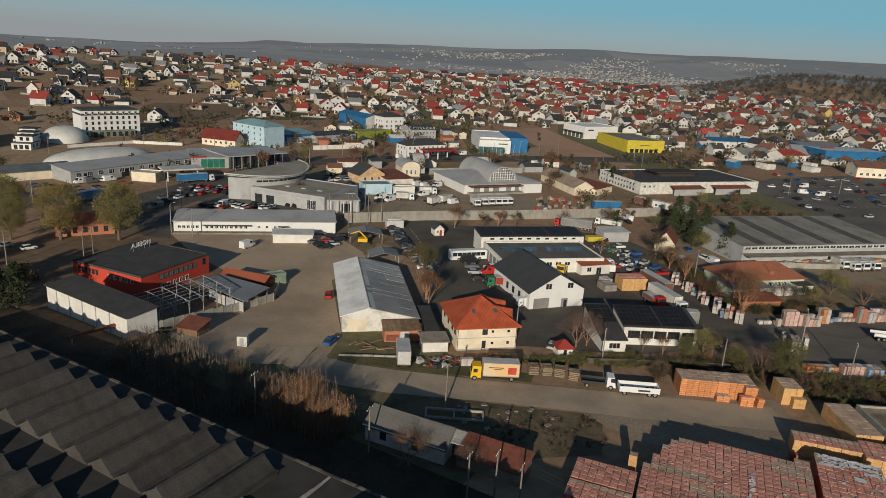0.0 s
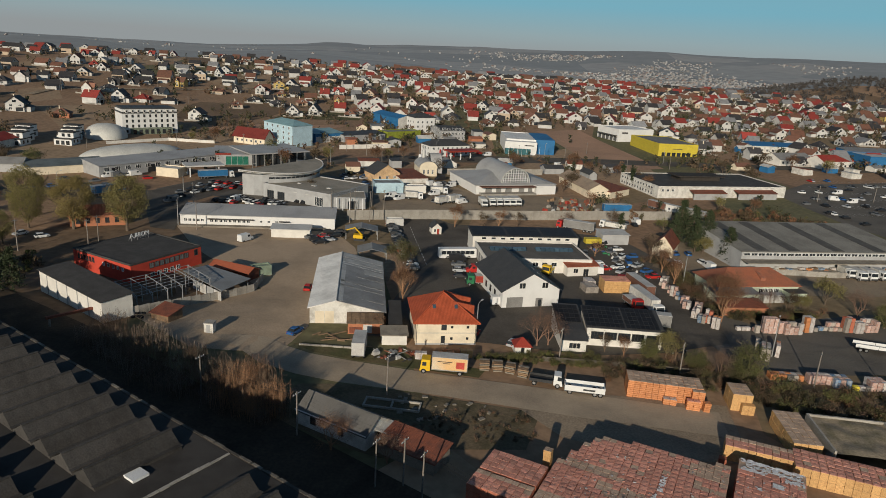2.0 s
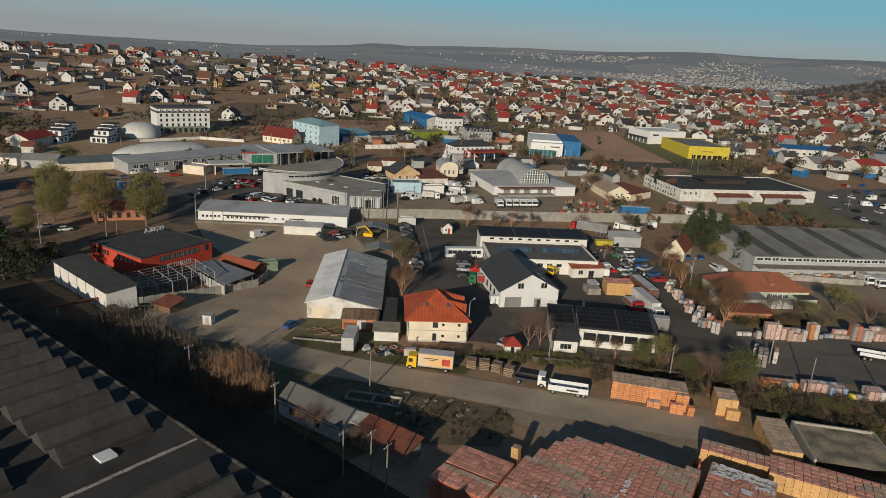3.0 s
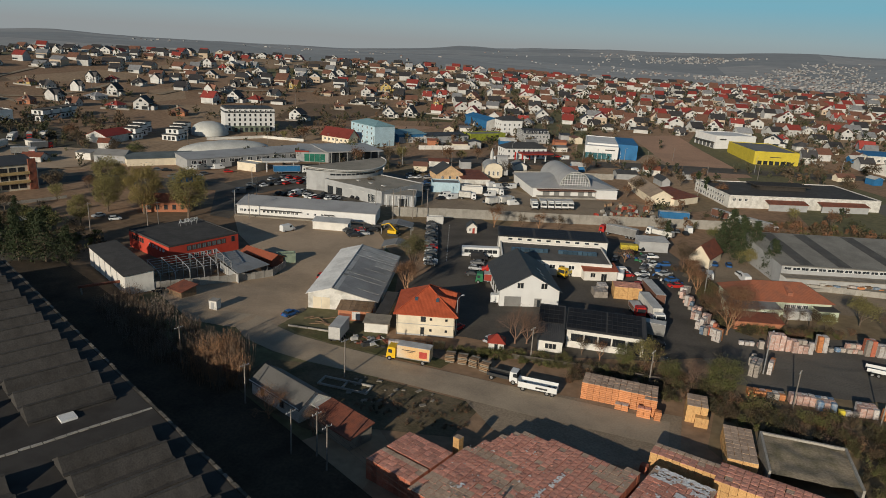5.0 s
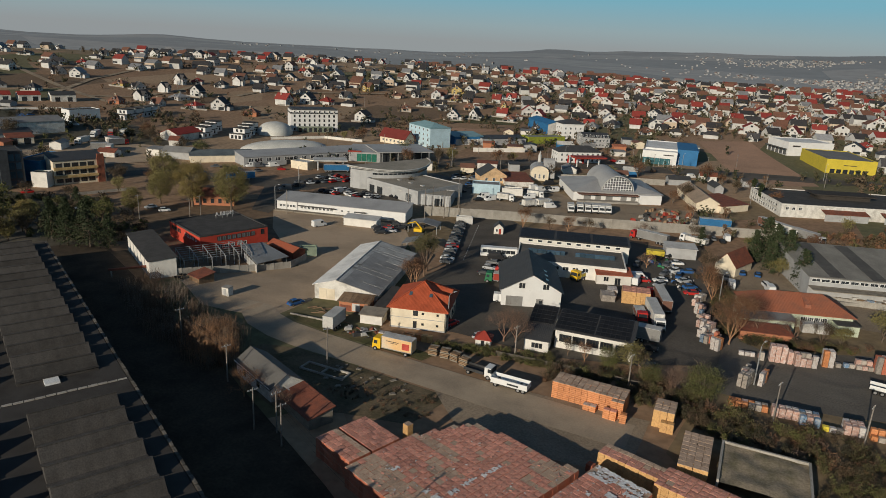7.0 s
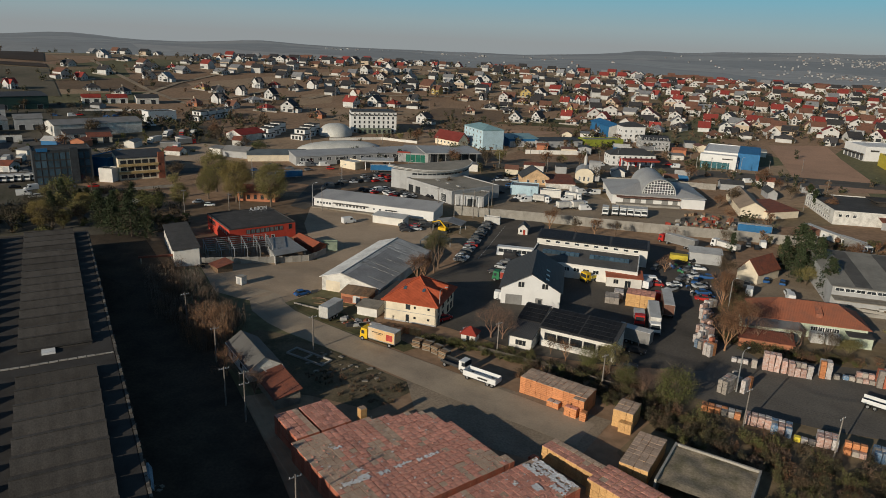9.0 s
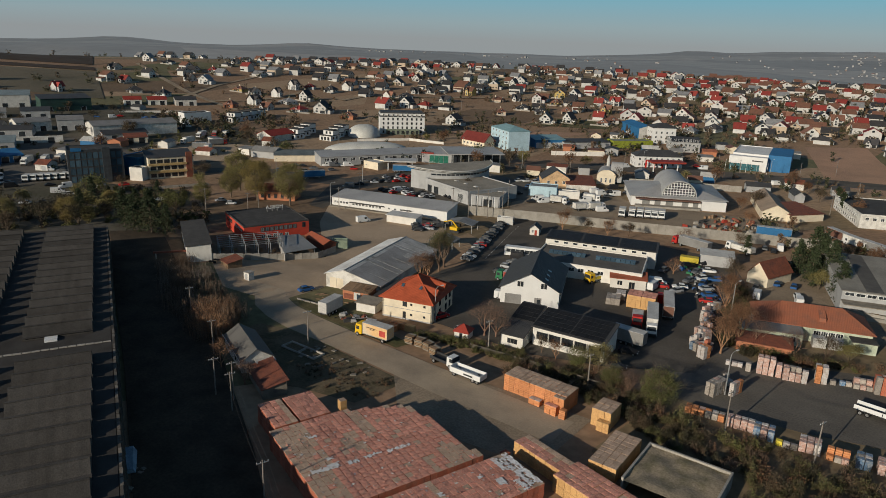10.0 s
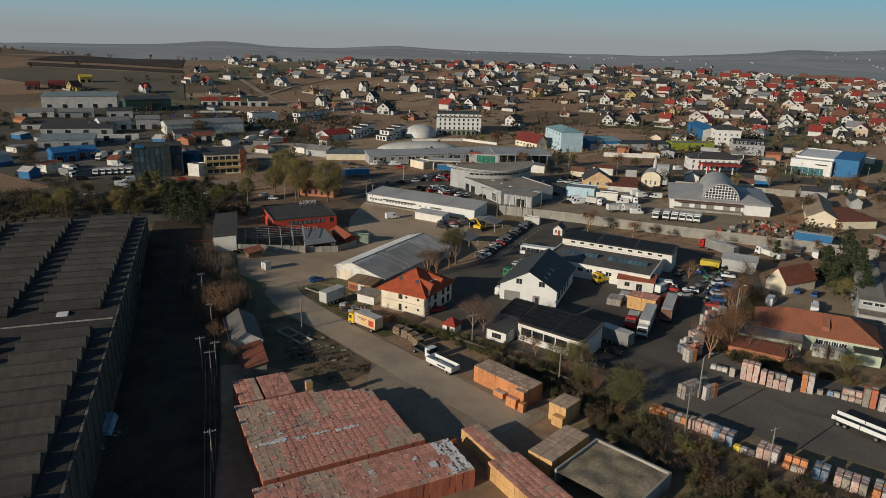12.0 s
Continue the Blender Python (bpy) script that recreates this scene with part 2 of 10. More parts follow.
def land_sheet(material, far_material):
    """One sheet from under the camera to the horizon: rings that widen with distance."""
    radii = [0.0]
    step = 8.0
    while radii[-1] < 4750:
        radii.append(radii[-1] + step)
        step = 8 if radii[-1] < 300 else step * 1.045
    n = 240
    verts, faces = [], []
    for r in radii:
        for k in range(n):
            a = 2 * math.pi * k / n
            x, y = r * math.sin(a), r * math.cos(a)
            verts.append((x, y, ground(x, y)))
    for i in range(len(radii) - 1):
        for k in range(n):
            q = (k + 1) % n
            if i == 0:
                faces.append((0, n + q, n + k))
            else:
                faces.append((i * n + k, i * n + q, (i + 1) * n + q, (i + 1) * n + k))
    n_near = sum(1 for f in faces if max(f) < n * (1 + sum(1 for r in radii if r < 1500)))
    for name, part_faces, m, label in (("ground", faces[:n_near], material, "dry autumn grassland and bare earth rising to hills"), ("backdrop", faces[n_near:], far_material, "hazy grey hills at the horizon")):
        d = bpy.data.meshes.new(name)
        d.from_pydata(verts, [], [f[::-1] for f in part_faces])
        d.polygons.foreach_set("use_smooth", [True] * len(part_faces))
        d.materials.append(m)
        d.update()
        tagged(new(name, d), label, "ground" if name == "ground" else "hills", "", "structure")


# ---- building parts ----
WINDOWS = {}


def window(parent, face, w, d, x, z, ww, hh, frame_m=None, pane_m=None, bars=1, name="window"):
    """A framed window on the front, back, left or right of a body w by d."""
    frame_m, pane_m = frame_m or white_frame, pane_m or dark_glass
    key = (ww, hh, frame_m.name, pane_m.name, bars)
    if key not in WINDOWS:
        f, p, b = Mesh(), Mesh(), 0.07 if ww > 0.5 else 0.05
        f.box(-ww / 2 - b, -0.06, -b, ww / 2 + b, 0.02, 0)
        f.box(-ww / 2 - b, -0.06, hh, ww / 2 + b, 0.02, hh + b)
        for k in range(bars + 2):
            c = -ww / 2 + ww * k / (bars + 1)
            f.box(c - b / 2 - (b / 2 if k == 0 else 0), -0.06, 0, c + b / 2 + (b / 2 if k == bars + 1 else 0), 0.02, hh)
        p.box(-ww / 2, -0.025, 0, ww / 2, 0.01, hh)
        WINDOWS[key] = (f.data("window", frame_m), p.data("pane", pane_m))
    m = {"f": pose(x, 0, z), "b": pose(w - x, d, z, 0, 0, 180), "l": pose(0, d - x, z, 0, 0, -90), "r": pose(w, x, z, 0, 0, 90)}[face]
    o = part(name, WINDOWS[key][0], None, parent, at=m)
    part("pane", WINDOWS[key][1], None, o)
    return o


def row(parent, face, w, d, x0, x1, n, z, ww, hh, **more):
    for k in range(n):
        window(parent, face, w, d, x0 + (x1 - x0) * (k + 0.5) / n, z, ww, hh, **more)


def slab(mesh, pts, thick, m=0):
    """A roof plane of given thickness under the ring pts."""
    mesh.hexa([(x, y, z - thick) for x, y, z in pts], pts, m)


def building(name, A, B, depth, h, roof="flat", rise=2.0, over=0.35, wall=None, roofing=None, label="", category="building", group="", thick=0.16, back=None, sink=0.4):
    """A building by the ends A and B of its front (left to right as one faces it). Returns its Empty and its width."""
    wall, roofing = wall or white_plaster, roofing or felt
    w = math.hypot(B[0] - A[0], B[1] - A[1])
    o = thing(name, A[0], A[1], math.degrees(math.atan2(B[1] - A[1], B[0] - A[0])), label, category, group,
              z=min(ground(*A), ground(*B)))
    d, b, r, e = depth, Mesh(), Mesh(), over
    if roof == "gable_x":
        b.hexa([(0, 0, -sink), (w, 0, -sink), (w, d, -sink), (0, d, -sink)], [(0, 0, h), (w, 0, h), (w, d, h), (0, d, h)])
        s = rise / (d / 2)
        b.hexa([(0.01, 0.01, h - 0.01), (0.01, d - 0.01, h - 0.01), (0.01, d / 2, h + rise - 0.03)], [(w - 0.01, 0.01, h - 0.01), (w - 0.01, d - 0.01, h - 0.01), (w - 0.01, d / 2, h + rise - 0.03)])
        slab(r, [(-e, -e, h - s * e + thick), (w + e, -e, h - s * e + thick), (w + e, d / 2, h + rise + thick), (-e, d / 2, h + rise + thick)], thick)
        slab(r, [(-e, d / 2, h + rise + thick), (w + e, d / 2, h + rise + thick), (w + e, d + e, h - s * e + thick), (-e, d + e, h - s * e + thick)], thick)
    elif roof == "gable_y":
        b.hexa([(0, 0, -sink), (w, 0, -sink), (w, d, -sink), (0, d, -sink)], [(0, 0, h), (w, 0, h), (w, d, h), (0, d, h)])
        s = rise / (w / 2)
        b.hexa([(w - 0.01, 0.01, h - 0.01), (0.01, 0.01, h - 0.01), (w / 2, 0.01, h + rise - 0.03)], [(w - 0.01, d - 0.01, h - 0.01), (0.01, d - 0.01, h - 0.01), (w / 2, d - 0.01, h + rise - 0.03)])
        slab(r, [(-e, -e, h - s * e + thick), (w / 2, -e, h + rise + thick), (w / 2, d + e, h + rise + thick), (-e, d + e, h - s * e + thick)], thick)
        slab(r, [(w / 2, -e, h + rise + thick), (w + e, -e, h - s * e + thick), (w + e, d + e, h - s * e + thick), (w / 2, d + e, h + rise + thick)], thick)
    elif roof == "shed":
        hb = h if back is None else back
        b.hexa([(0, 0, -sink), (w, 0, -sink), (w, d, -sink), (0, d, -sink)], [(0, 0, h), (w, 0, h), (w, d, hb), (0, d, hb)])
        s = (hb - h) / d
        slab(r, [(-e, -e, h - s * e + thick), (w + e, -e, h - s * e + thick), (w + e, d + e, hb + s * e + thick), (-e, d + e, hb + s * e + thick)], thick)
    elif roof == "hip":
        b.hexa([(0, 0, -sink), (w, 0, -sink), (w, d, -sink), (0, d, -sink)], [(0, 0, h), (w, 0, h), (w, d, h), (0, d, h)])
        q = min(w, d) / 2
        r0, r1 = ((q, d / 2), (w - q, d / 2)) if w >= d else ((w / 2, q), (w / 2, d - q))
        z0, z1 = h - e * rise / q, h + rise
        c = [(-e, -e, z0), (w + e, -e, z0), (w + e, d + e, z0), (-e, d + e, z0)]
        t0, t1 = (*r0, z1), (*r1, z1 + 0.01)
        if w >= d:
            planes = [[c[0], c[1], t1, t0], [c[1], c[2], t1], [c[2], c[3], t0, t1], [c[3], c[0], t0]]
        else:
            planes = [[c[0], c[1], t0], [c[1], c[2], t1, t0], [c[2], c[3], t1], [c[3], c[0], t0, t1]]
        r.hexa([(x, y, z - 0.02) for x, y, z in c], [(x, y, z + thick) for x, y, z in c])
        for p in planes:
            r.face([(x, y, z + thick) for x, y, z in p])
    else:
        b.hexa([(0, 0, -sink), (w, 0, -sink), (w, d, -sink), (0, d, -sink)], [(0, 0, h), (w, 0, h), (w, d, h), (0, d, h)])
        r.box(0.3, 0.3, h - 0.02, w - 0.3, d - 0.3, h + 0.05)
        k = Mesh()
        for x0, y0, x1, y1 in ((0, 0, w, 0.28), (0, d - 0.28, w, d), (0, 0.28, 0.28, d - 0.28), (w - 0.28, 0.28, w, d - 0.28)):
            k.box(x0 - 0.02, y0 - 0.02, h - 0.1, x1 + 0.02, y1 + 0.02, h + 0.4)
        part("parapet", k, wall, o)
    part("wall", b, wall, o)
    part("roof", r, roofing, o)
    return o, w

def find(name):
    return bpy.data.objects[name]


def width_of(o):
    return max(v.co.x for v in next(c for c in o.children if c.name.startswith("wall")).data.vertices)


# ---- ground and surfaces ----
def land_material():
    """Dry grass, bare earth and greener strips, with ploughed plots on the far slopes."""
    m = mat("dry_land", (0.285, 0.195, 0.122), 0.95, (0.16, 0.122, 0.075), scale=0.03, fine=0.5, bump=0.6)
    n, l = m.node_tree.nodes, m.node_tree.links
    tc = n.new("ShaderNodeTexCoord")
    plots = n.new("ShaderNodeTexVoronoi")
    plots.inputs["Scale"].default_value = 0.016
    squeeze = n.new("ShaderNodeVectorMath")
    squeeze.operation = "MULTIPLY"
    squeeze.inputs[1].default_value = (1.0, 0.5, 0.0)
    l.new(tc.outputs["Object"], squeeze.inputs[0])
    l.new(squeeze.outputs[0], plots.inputs["Vector"])
    ramp = n.new("ShaderNodeValToRGB")
    e = ramp.color_ramp.elements
    e[0].position, e[0].color = 0.0, (0.27, 0.165, 0.098, 1)
    e[1].position, e[1].color = 1.0, (0.31, 0.22, 0.135, 1)
    for at, c in ((0.2, (0.11, 0.118, 0.055, 1)), (0.32, (0.30, 0.19, 0.115, 1)), (0.55, (0.15, 0.10, 0.062, 1)), (0.68, (0.36, 0.25, 0.155, 1)), (0.85, (0.20, 0.15, 0.085, 1))):
        k = e.new(at)
        k.color = c
    ramp.color_ramp.interpolation = "CONSTANT"
    sep = n.new("ShaderNodeSeparateColor")
    l.new(plots.outputs["Color"], sep.inputs[0])
    l.new(sep.outputs[0], ramp.inputs[0])
    old = next(x for x in n if x.bl_idname == "ShaderNodeMix")
    hsv = next(x for x in n if x.bl_idname == "ShaderNodeHueSaturation")
    both = n.new("ShaderNodeMix")
    both.data_type = "RGBA"
    both.inputs["Factor"].default_value = 0.75
    l.new(old.outputs["Result"], both.inputs["A"])
    l.new(ramp.outputs[0], both.inputs["B"])
    l.new(both.outputs["Result"], hsv.inputs["Color"])
    return m


dirt = mat("yard_dirt", (0.42, 0.315, 0.215), 0.95, (0.31, 0.235, 0.16), scale=0.07, fine=3.0, bump=0.2, grain=0.14)
gravel = mat("gravel", (0.29, 0.225, 0.155), 0.95, (0.20, 0.155, 0.108), scale=0.09, fine=3.0, bump=0.3, grain=0.18)
asphalt = mat("asphalt", (0.112, 0.097, 0.079), 0.9, (0.072, 0.063, 0.052), scale=0.09, fine=2.6, bump=0.12, grain=0.16)
pale_asphalt = mat("pale_asphalt", (0.145, 0.129, 0.107), 0.9, (0.1, 0.089, 0.075), scale=0.06, fine=2.6, bump=0.12, grain=0.16)
road_concrete = mat("road_concrete", (0.385, 0.305, 0.215), 0.9, (0.27, 0.215, 0.155), scale=0.1, fine=3.2, bump=0.1, grain=0.1)
grass = mat("grass", (0.085, 0.085, 0.035), 0.95, (0.15, 0.115, 0.06), scale=0.16, fine=3.0, bump=0.6)
# lane mud is darkened to deepen the factory's shadow on it
mud = mat("lane_mud", (0.075, 0.055, 0.036), 0.95, (0.035, 0.027, 0.018), scale=0.12, fine=2.0, bump=0.6)
ploughed = mat("ploughed", (0.06, 0.042, 0.03), 0.95, scale=0.02, bump=0.3)
red_earth = mat("red_earth", (0.42, 0.255, 0.165), 0.95, (0.30, 0.19, 0.125), scale=0.03, bump=0.4)



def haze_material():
    """Far hills as a plain backdrop, woods and fields just told apart: haze is put into greyed colours and a glow."""
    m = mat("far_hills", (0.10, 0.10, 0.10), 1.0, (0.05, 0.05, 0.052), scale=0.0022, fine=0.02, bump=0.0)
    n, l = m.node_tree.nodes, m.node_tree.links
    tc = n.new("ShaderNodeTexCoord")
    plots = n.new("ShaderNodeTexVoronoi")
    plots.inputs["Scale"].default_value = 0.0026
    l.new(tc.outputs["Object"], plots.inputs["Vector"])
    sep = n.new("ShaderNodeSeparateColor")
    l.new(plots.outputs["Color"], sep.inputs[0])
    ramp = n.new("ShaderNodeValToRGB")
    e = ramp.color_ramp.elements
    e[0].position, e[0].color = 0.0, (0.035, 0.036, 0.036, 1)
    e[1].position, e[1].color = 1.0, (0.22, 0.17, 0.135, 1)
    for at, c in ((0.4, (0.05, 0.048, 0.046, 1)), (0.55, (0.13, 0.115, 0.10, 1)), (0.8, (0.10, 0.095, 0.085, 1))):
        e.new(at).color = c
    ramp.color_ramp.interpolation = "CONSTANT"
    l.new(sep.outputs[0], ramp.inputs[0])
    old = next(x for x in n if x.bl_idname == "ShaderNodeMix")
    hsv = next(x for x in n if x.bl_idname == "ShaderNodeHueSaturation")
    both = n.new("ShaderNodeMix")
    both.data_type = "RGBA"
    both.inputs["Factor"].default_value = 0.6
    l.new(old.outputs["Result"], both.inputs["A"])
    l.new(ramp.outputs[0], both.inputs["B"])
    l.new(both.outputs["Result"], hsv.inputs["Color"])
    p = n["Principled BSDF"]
    # grey emission stands in for the haze before the hills
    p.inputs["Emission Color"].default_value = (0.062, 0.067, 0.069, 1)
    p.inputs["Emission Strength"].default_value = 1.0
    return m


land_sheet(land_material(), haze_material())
drape("yard_dirt", [(-64, 122), (-45, 113), (-37, 115), (-28, 118), (-27, 131), (-37, 165), (-30, 182), (-34, 192), (-46, 208), (-94, 195), (-78, 176), (-66, 166), (-46, 150)], 0.05, dirt, "brown dirt yard with wheel marks")
drape("yard_asphalt", [(-14, 130), (12, 134), (34, 134), (50, 140), (66, 150), (66, 200), (48, 236), (22, 236), (-10, 232), (-24, 244), (-32, 236), (-26, 205), (-12, 175)], 0.06, asphalt, "dark asphalt works yard")
drape("yard_gravel", [(20, 108), (28, 100), (44, 98), (58, 100), (58, 119), (20, 116)], 0.05, gravel, "gravel yard between the brick stacks")
drape("road", [(-44, 120), (-37, 117), (-30, 112), (-22, 109.5), (-14, 108.5), (7, 108.5), (30, 107.5), (56, 107.5), (56, 116), (28, 116.5), (1, 116.8), (-13, 117.6), (-22, 118.5), (-28, 120.5), (-34, 124)], 0.09, road_concrete, "pale worn concrete road")
drape("pallet_yard", [(58, 196), (56, 160), (66, 137), (88, 140), (120, 150), (140, 185), (110, 182), (74, 164), (64, 172)], 0.055, pale_asphalt, "grey asphalt storage yard")
drape("lane", [(-110, 116), (-60, 92), (-20, 73.5), (36, 46), (60, 36), (70, 46), (20, 74), (-20, 94), (-64, 112), (-100, 128)], 0.28, mud, "muddy lane coloured dark for the factory's shadow")
drape("grass_strip", [(-27, 122), (-22, 119.5), (-13, 118.2), (12, 117.4), (13, 121), (-8, 124), (-25, 123.5)], 0.07, grass, "strip of rough grass by the road")
drape("waste_ground", [(-22, 95), (-20, 106), (-12, 108.2), (2, 108.2), (24, 107.2), (22, 95), (10, 92), (0, 87), (-8, 89)], 0.045, mat("weedy_earth", (0.15, 0.115, 0.07), 0.95, (0.075, 0.065, 0.035), scale=0.22, fine=2.5, bump=0.6), "overgrown waste ground with rubble")
drape("tiled_house_yard", [(56, 205), (60, 222), (72, 246), (92, 258), (92, 238), (84, 216), (78, 206), (66, 198)], 0.065, gravel, "pale dusty yard behind the tiled house")
drape("warehouse_yard", [(84, 208), (140, 228), (152, 218), (114, 196), (95, 192)], 0.065, gravel, "dusty loading yard before the warehouse")
drape("depot_yard", [(-36, 234), (20, 257), (62, 274), (54, 300), (-12, 292), (-44, 318), (-60, 300), (-50, 262)], 0.05, gravel, "dusty depot yard behind the concrete wall")
drape("main_road", [(-175, 205), (-140, 216), (-105, 228), (-100, 262), (-96, 300), (-80, 330), (-64, 345), (10, 380), (60, 400), (140, 425), (230, 450), (226, 462), (130, 438), (40, 412), (-40, 382), (-78, 352), (-110, 310), (-122, 262), (-128, 236), (-178, 222)], 0.07, asphalt, "asphalt main road", 20)
drape("side_road", [(-132, 236), (-100, 190), (-92, 190), (-98, 206), (-108, 228)], 0.075, asphalt, "asphalt side road")
drape("west_road", [(-178, 222), (-175, 205), (-190, 165), (-215, 110), (-230, 112), (-205, 170)], 0.08, asphalt, "asphalt street past the offices")
drape("car_park", [(134, 352), (140, 318), (146, 292), (158, 268), (270, 310), (270, 434), (234, 426), (190, 402), (160, 388)], 0.06, pale_asphalt, "large asphalt car park with bays", 20)
drape("showroom_yard", [(-128, 240), (-52, 234), (-44, 262), (-52, 292), (-96, 300), (-122, 262)], 0.055, pale_asphalt, "asphalt yard round the showroom", 20)
drape("west_yards", [(-196, 108), (-186, 150), (-196, 200), (-214, 262), (-280, 290), (-400, 262), (-420, 190), (-410, 120), (-300, 84)], 0.16, mat("dark_yard", (0.115, 0.10, 0.075), 0.95, (0.07, 0.065, 0.04), scale=0.045, fine=1.2, bump=0.5), "dark weedy yards between the western halls", 12)
drape("rough_ground", [(-200, 60), (-192, 150), (-150, 170), (-112, 140), (-100, 124), (-126, 92), (-150, 60)], 0.13, MATS["dark_yard"], "rough dark ground behind the factory", 12)
drape("truck_yard", [(-205, 120), (-200, 165), (-250, 200), (-300, 190), (-290, 120)], 0.22, pale_asphalt, "asphalt lorry yard", 20)
drape("truck_park", [(-255, 200), (-215, 190), (-195, 225), (-215, 262), (-262, 240)], 0.24, dirt, "earth lorry park", 20)
drape("bare_plot", [(12, 520), (44, 545), (58, 495), (88, 400), (72, 388), (46, 405), (27, 470)], 0.06, red_earth, "bare reddish building plot", 20)
drape("bare_slope", [(-200, 388), (-130, 420), (-120, 470), (-170, 440)], 0.06, red_earth, "bare reddish slope", 20)
drape("field_dark", [(-734, 239), (-697, 306), (-632, 363), (-766, 428), (-900, 450), (-860, 347), (-778, 272)], 0.35, ploughed, "dark ploughed field", 20)
drape("field_dark", [(-713, 233), (-670, 297), (-612, 354), (-585, 343), (-637, 292), (-683, 225)], 0.35, ploughed, "narrow dark ploughed field", 20)
drape("stubble_field", [(-674, 223), (-627, 289), (-577, 339), (-427, 272), (-451, 248), (-487, 237), (-560, 190), (-640, 160)], 0.3, mat("stubble", (0.15, 0.125, 0.085), 0.95, (0.105, 0.092, 0.06), scale=0.02, fine=0.8, ribs=("y", 9.0), bump=0.3), "grey-green stubble field", 20)
drape("field_green", [(-175, 470), (-120, 500), (-125, 540), (-180, 520)], 0.08, grass, "green meadow", 20)



def track(pts, half, label):
    """A dirt track along a line over the hillside."""
    left, right = [], []
    for k, (x, y) in enumerate(pts):
        a, b = pts[max(k - 1, 0)], pts[min(k + 1, len(pts) - 1)]
        n = Vector((a[1] - b[1], b[0] - a[0])).normalized() * half
        left.append((x + n.x, y + n.y))
        right.append((x - n.x, y - n.y))
    drape("dirt_track", left + right[::-1], 0.45, mat("track_earth", (0.36, 0.28, 0.19), 0.95, (0.24, 0.18, 0.12), scale=0.06, fine=1.0), label, 12)


track([(-640, 415), (-518, 373), (-434, 347), (-390, 337), (-340, 330)], 2.5, "dirt track down the hillside")
track([(-390, 337), (-374, 362), (-380, 403), (-400, 450)], 2.5, "dirt track between the hillside plots")
track([(-414, 330), (-460, 392), (-509, 485), (-540, 544)], 2.2, "dirt track up to the ridge")
track([(-344, 440), (-353, 478), (-336, 505), (-285, 573), (-250, 640)], 2.5, "village street over the slope")

# ---- factory with sawtooth roof ----


def fpose(a, b, z=0.0):
    """A pose in the factory's frame: a along its long wall, the local y away from the lane's side, b metres in."""
    o = Vector((-19.6, 72.2, 0)) + a * Vector((0.901, -0.434, 0)) + b * Vector((-0.434, -0.901, 0))
    return Matrix.Translation((o.x, o.y, z)) @ Matrix.Rotation(math.atan2(-0.434, 0.901), 4, "Z")


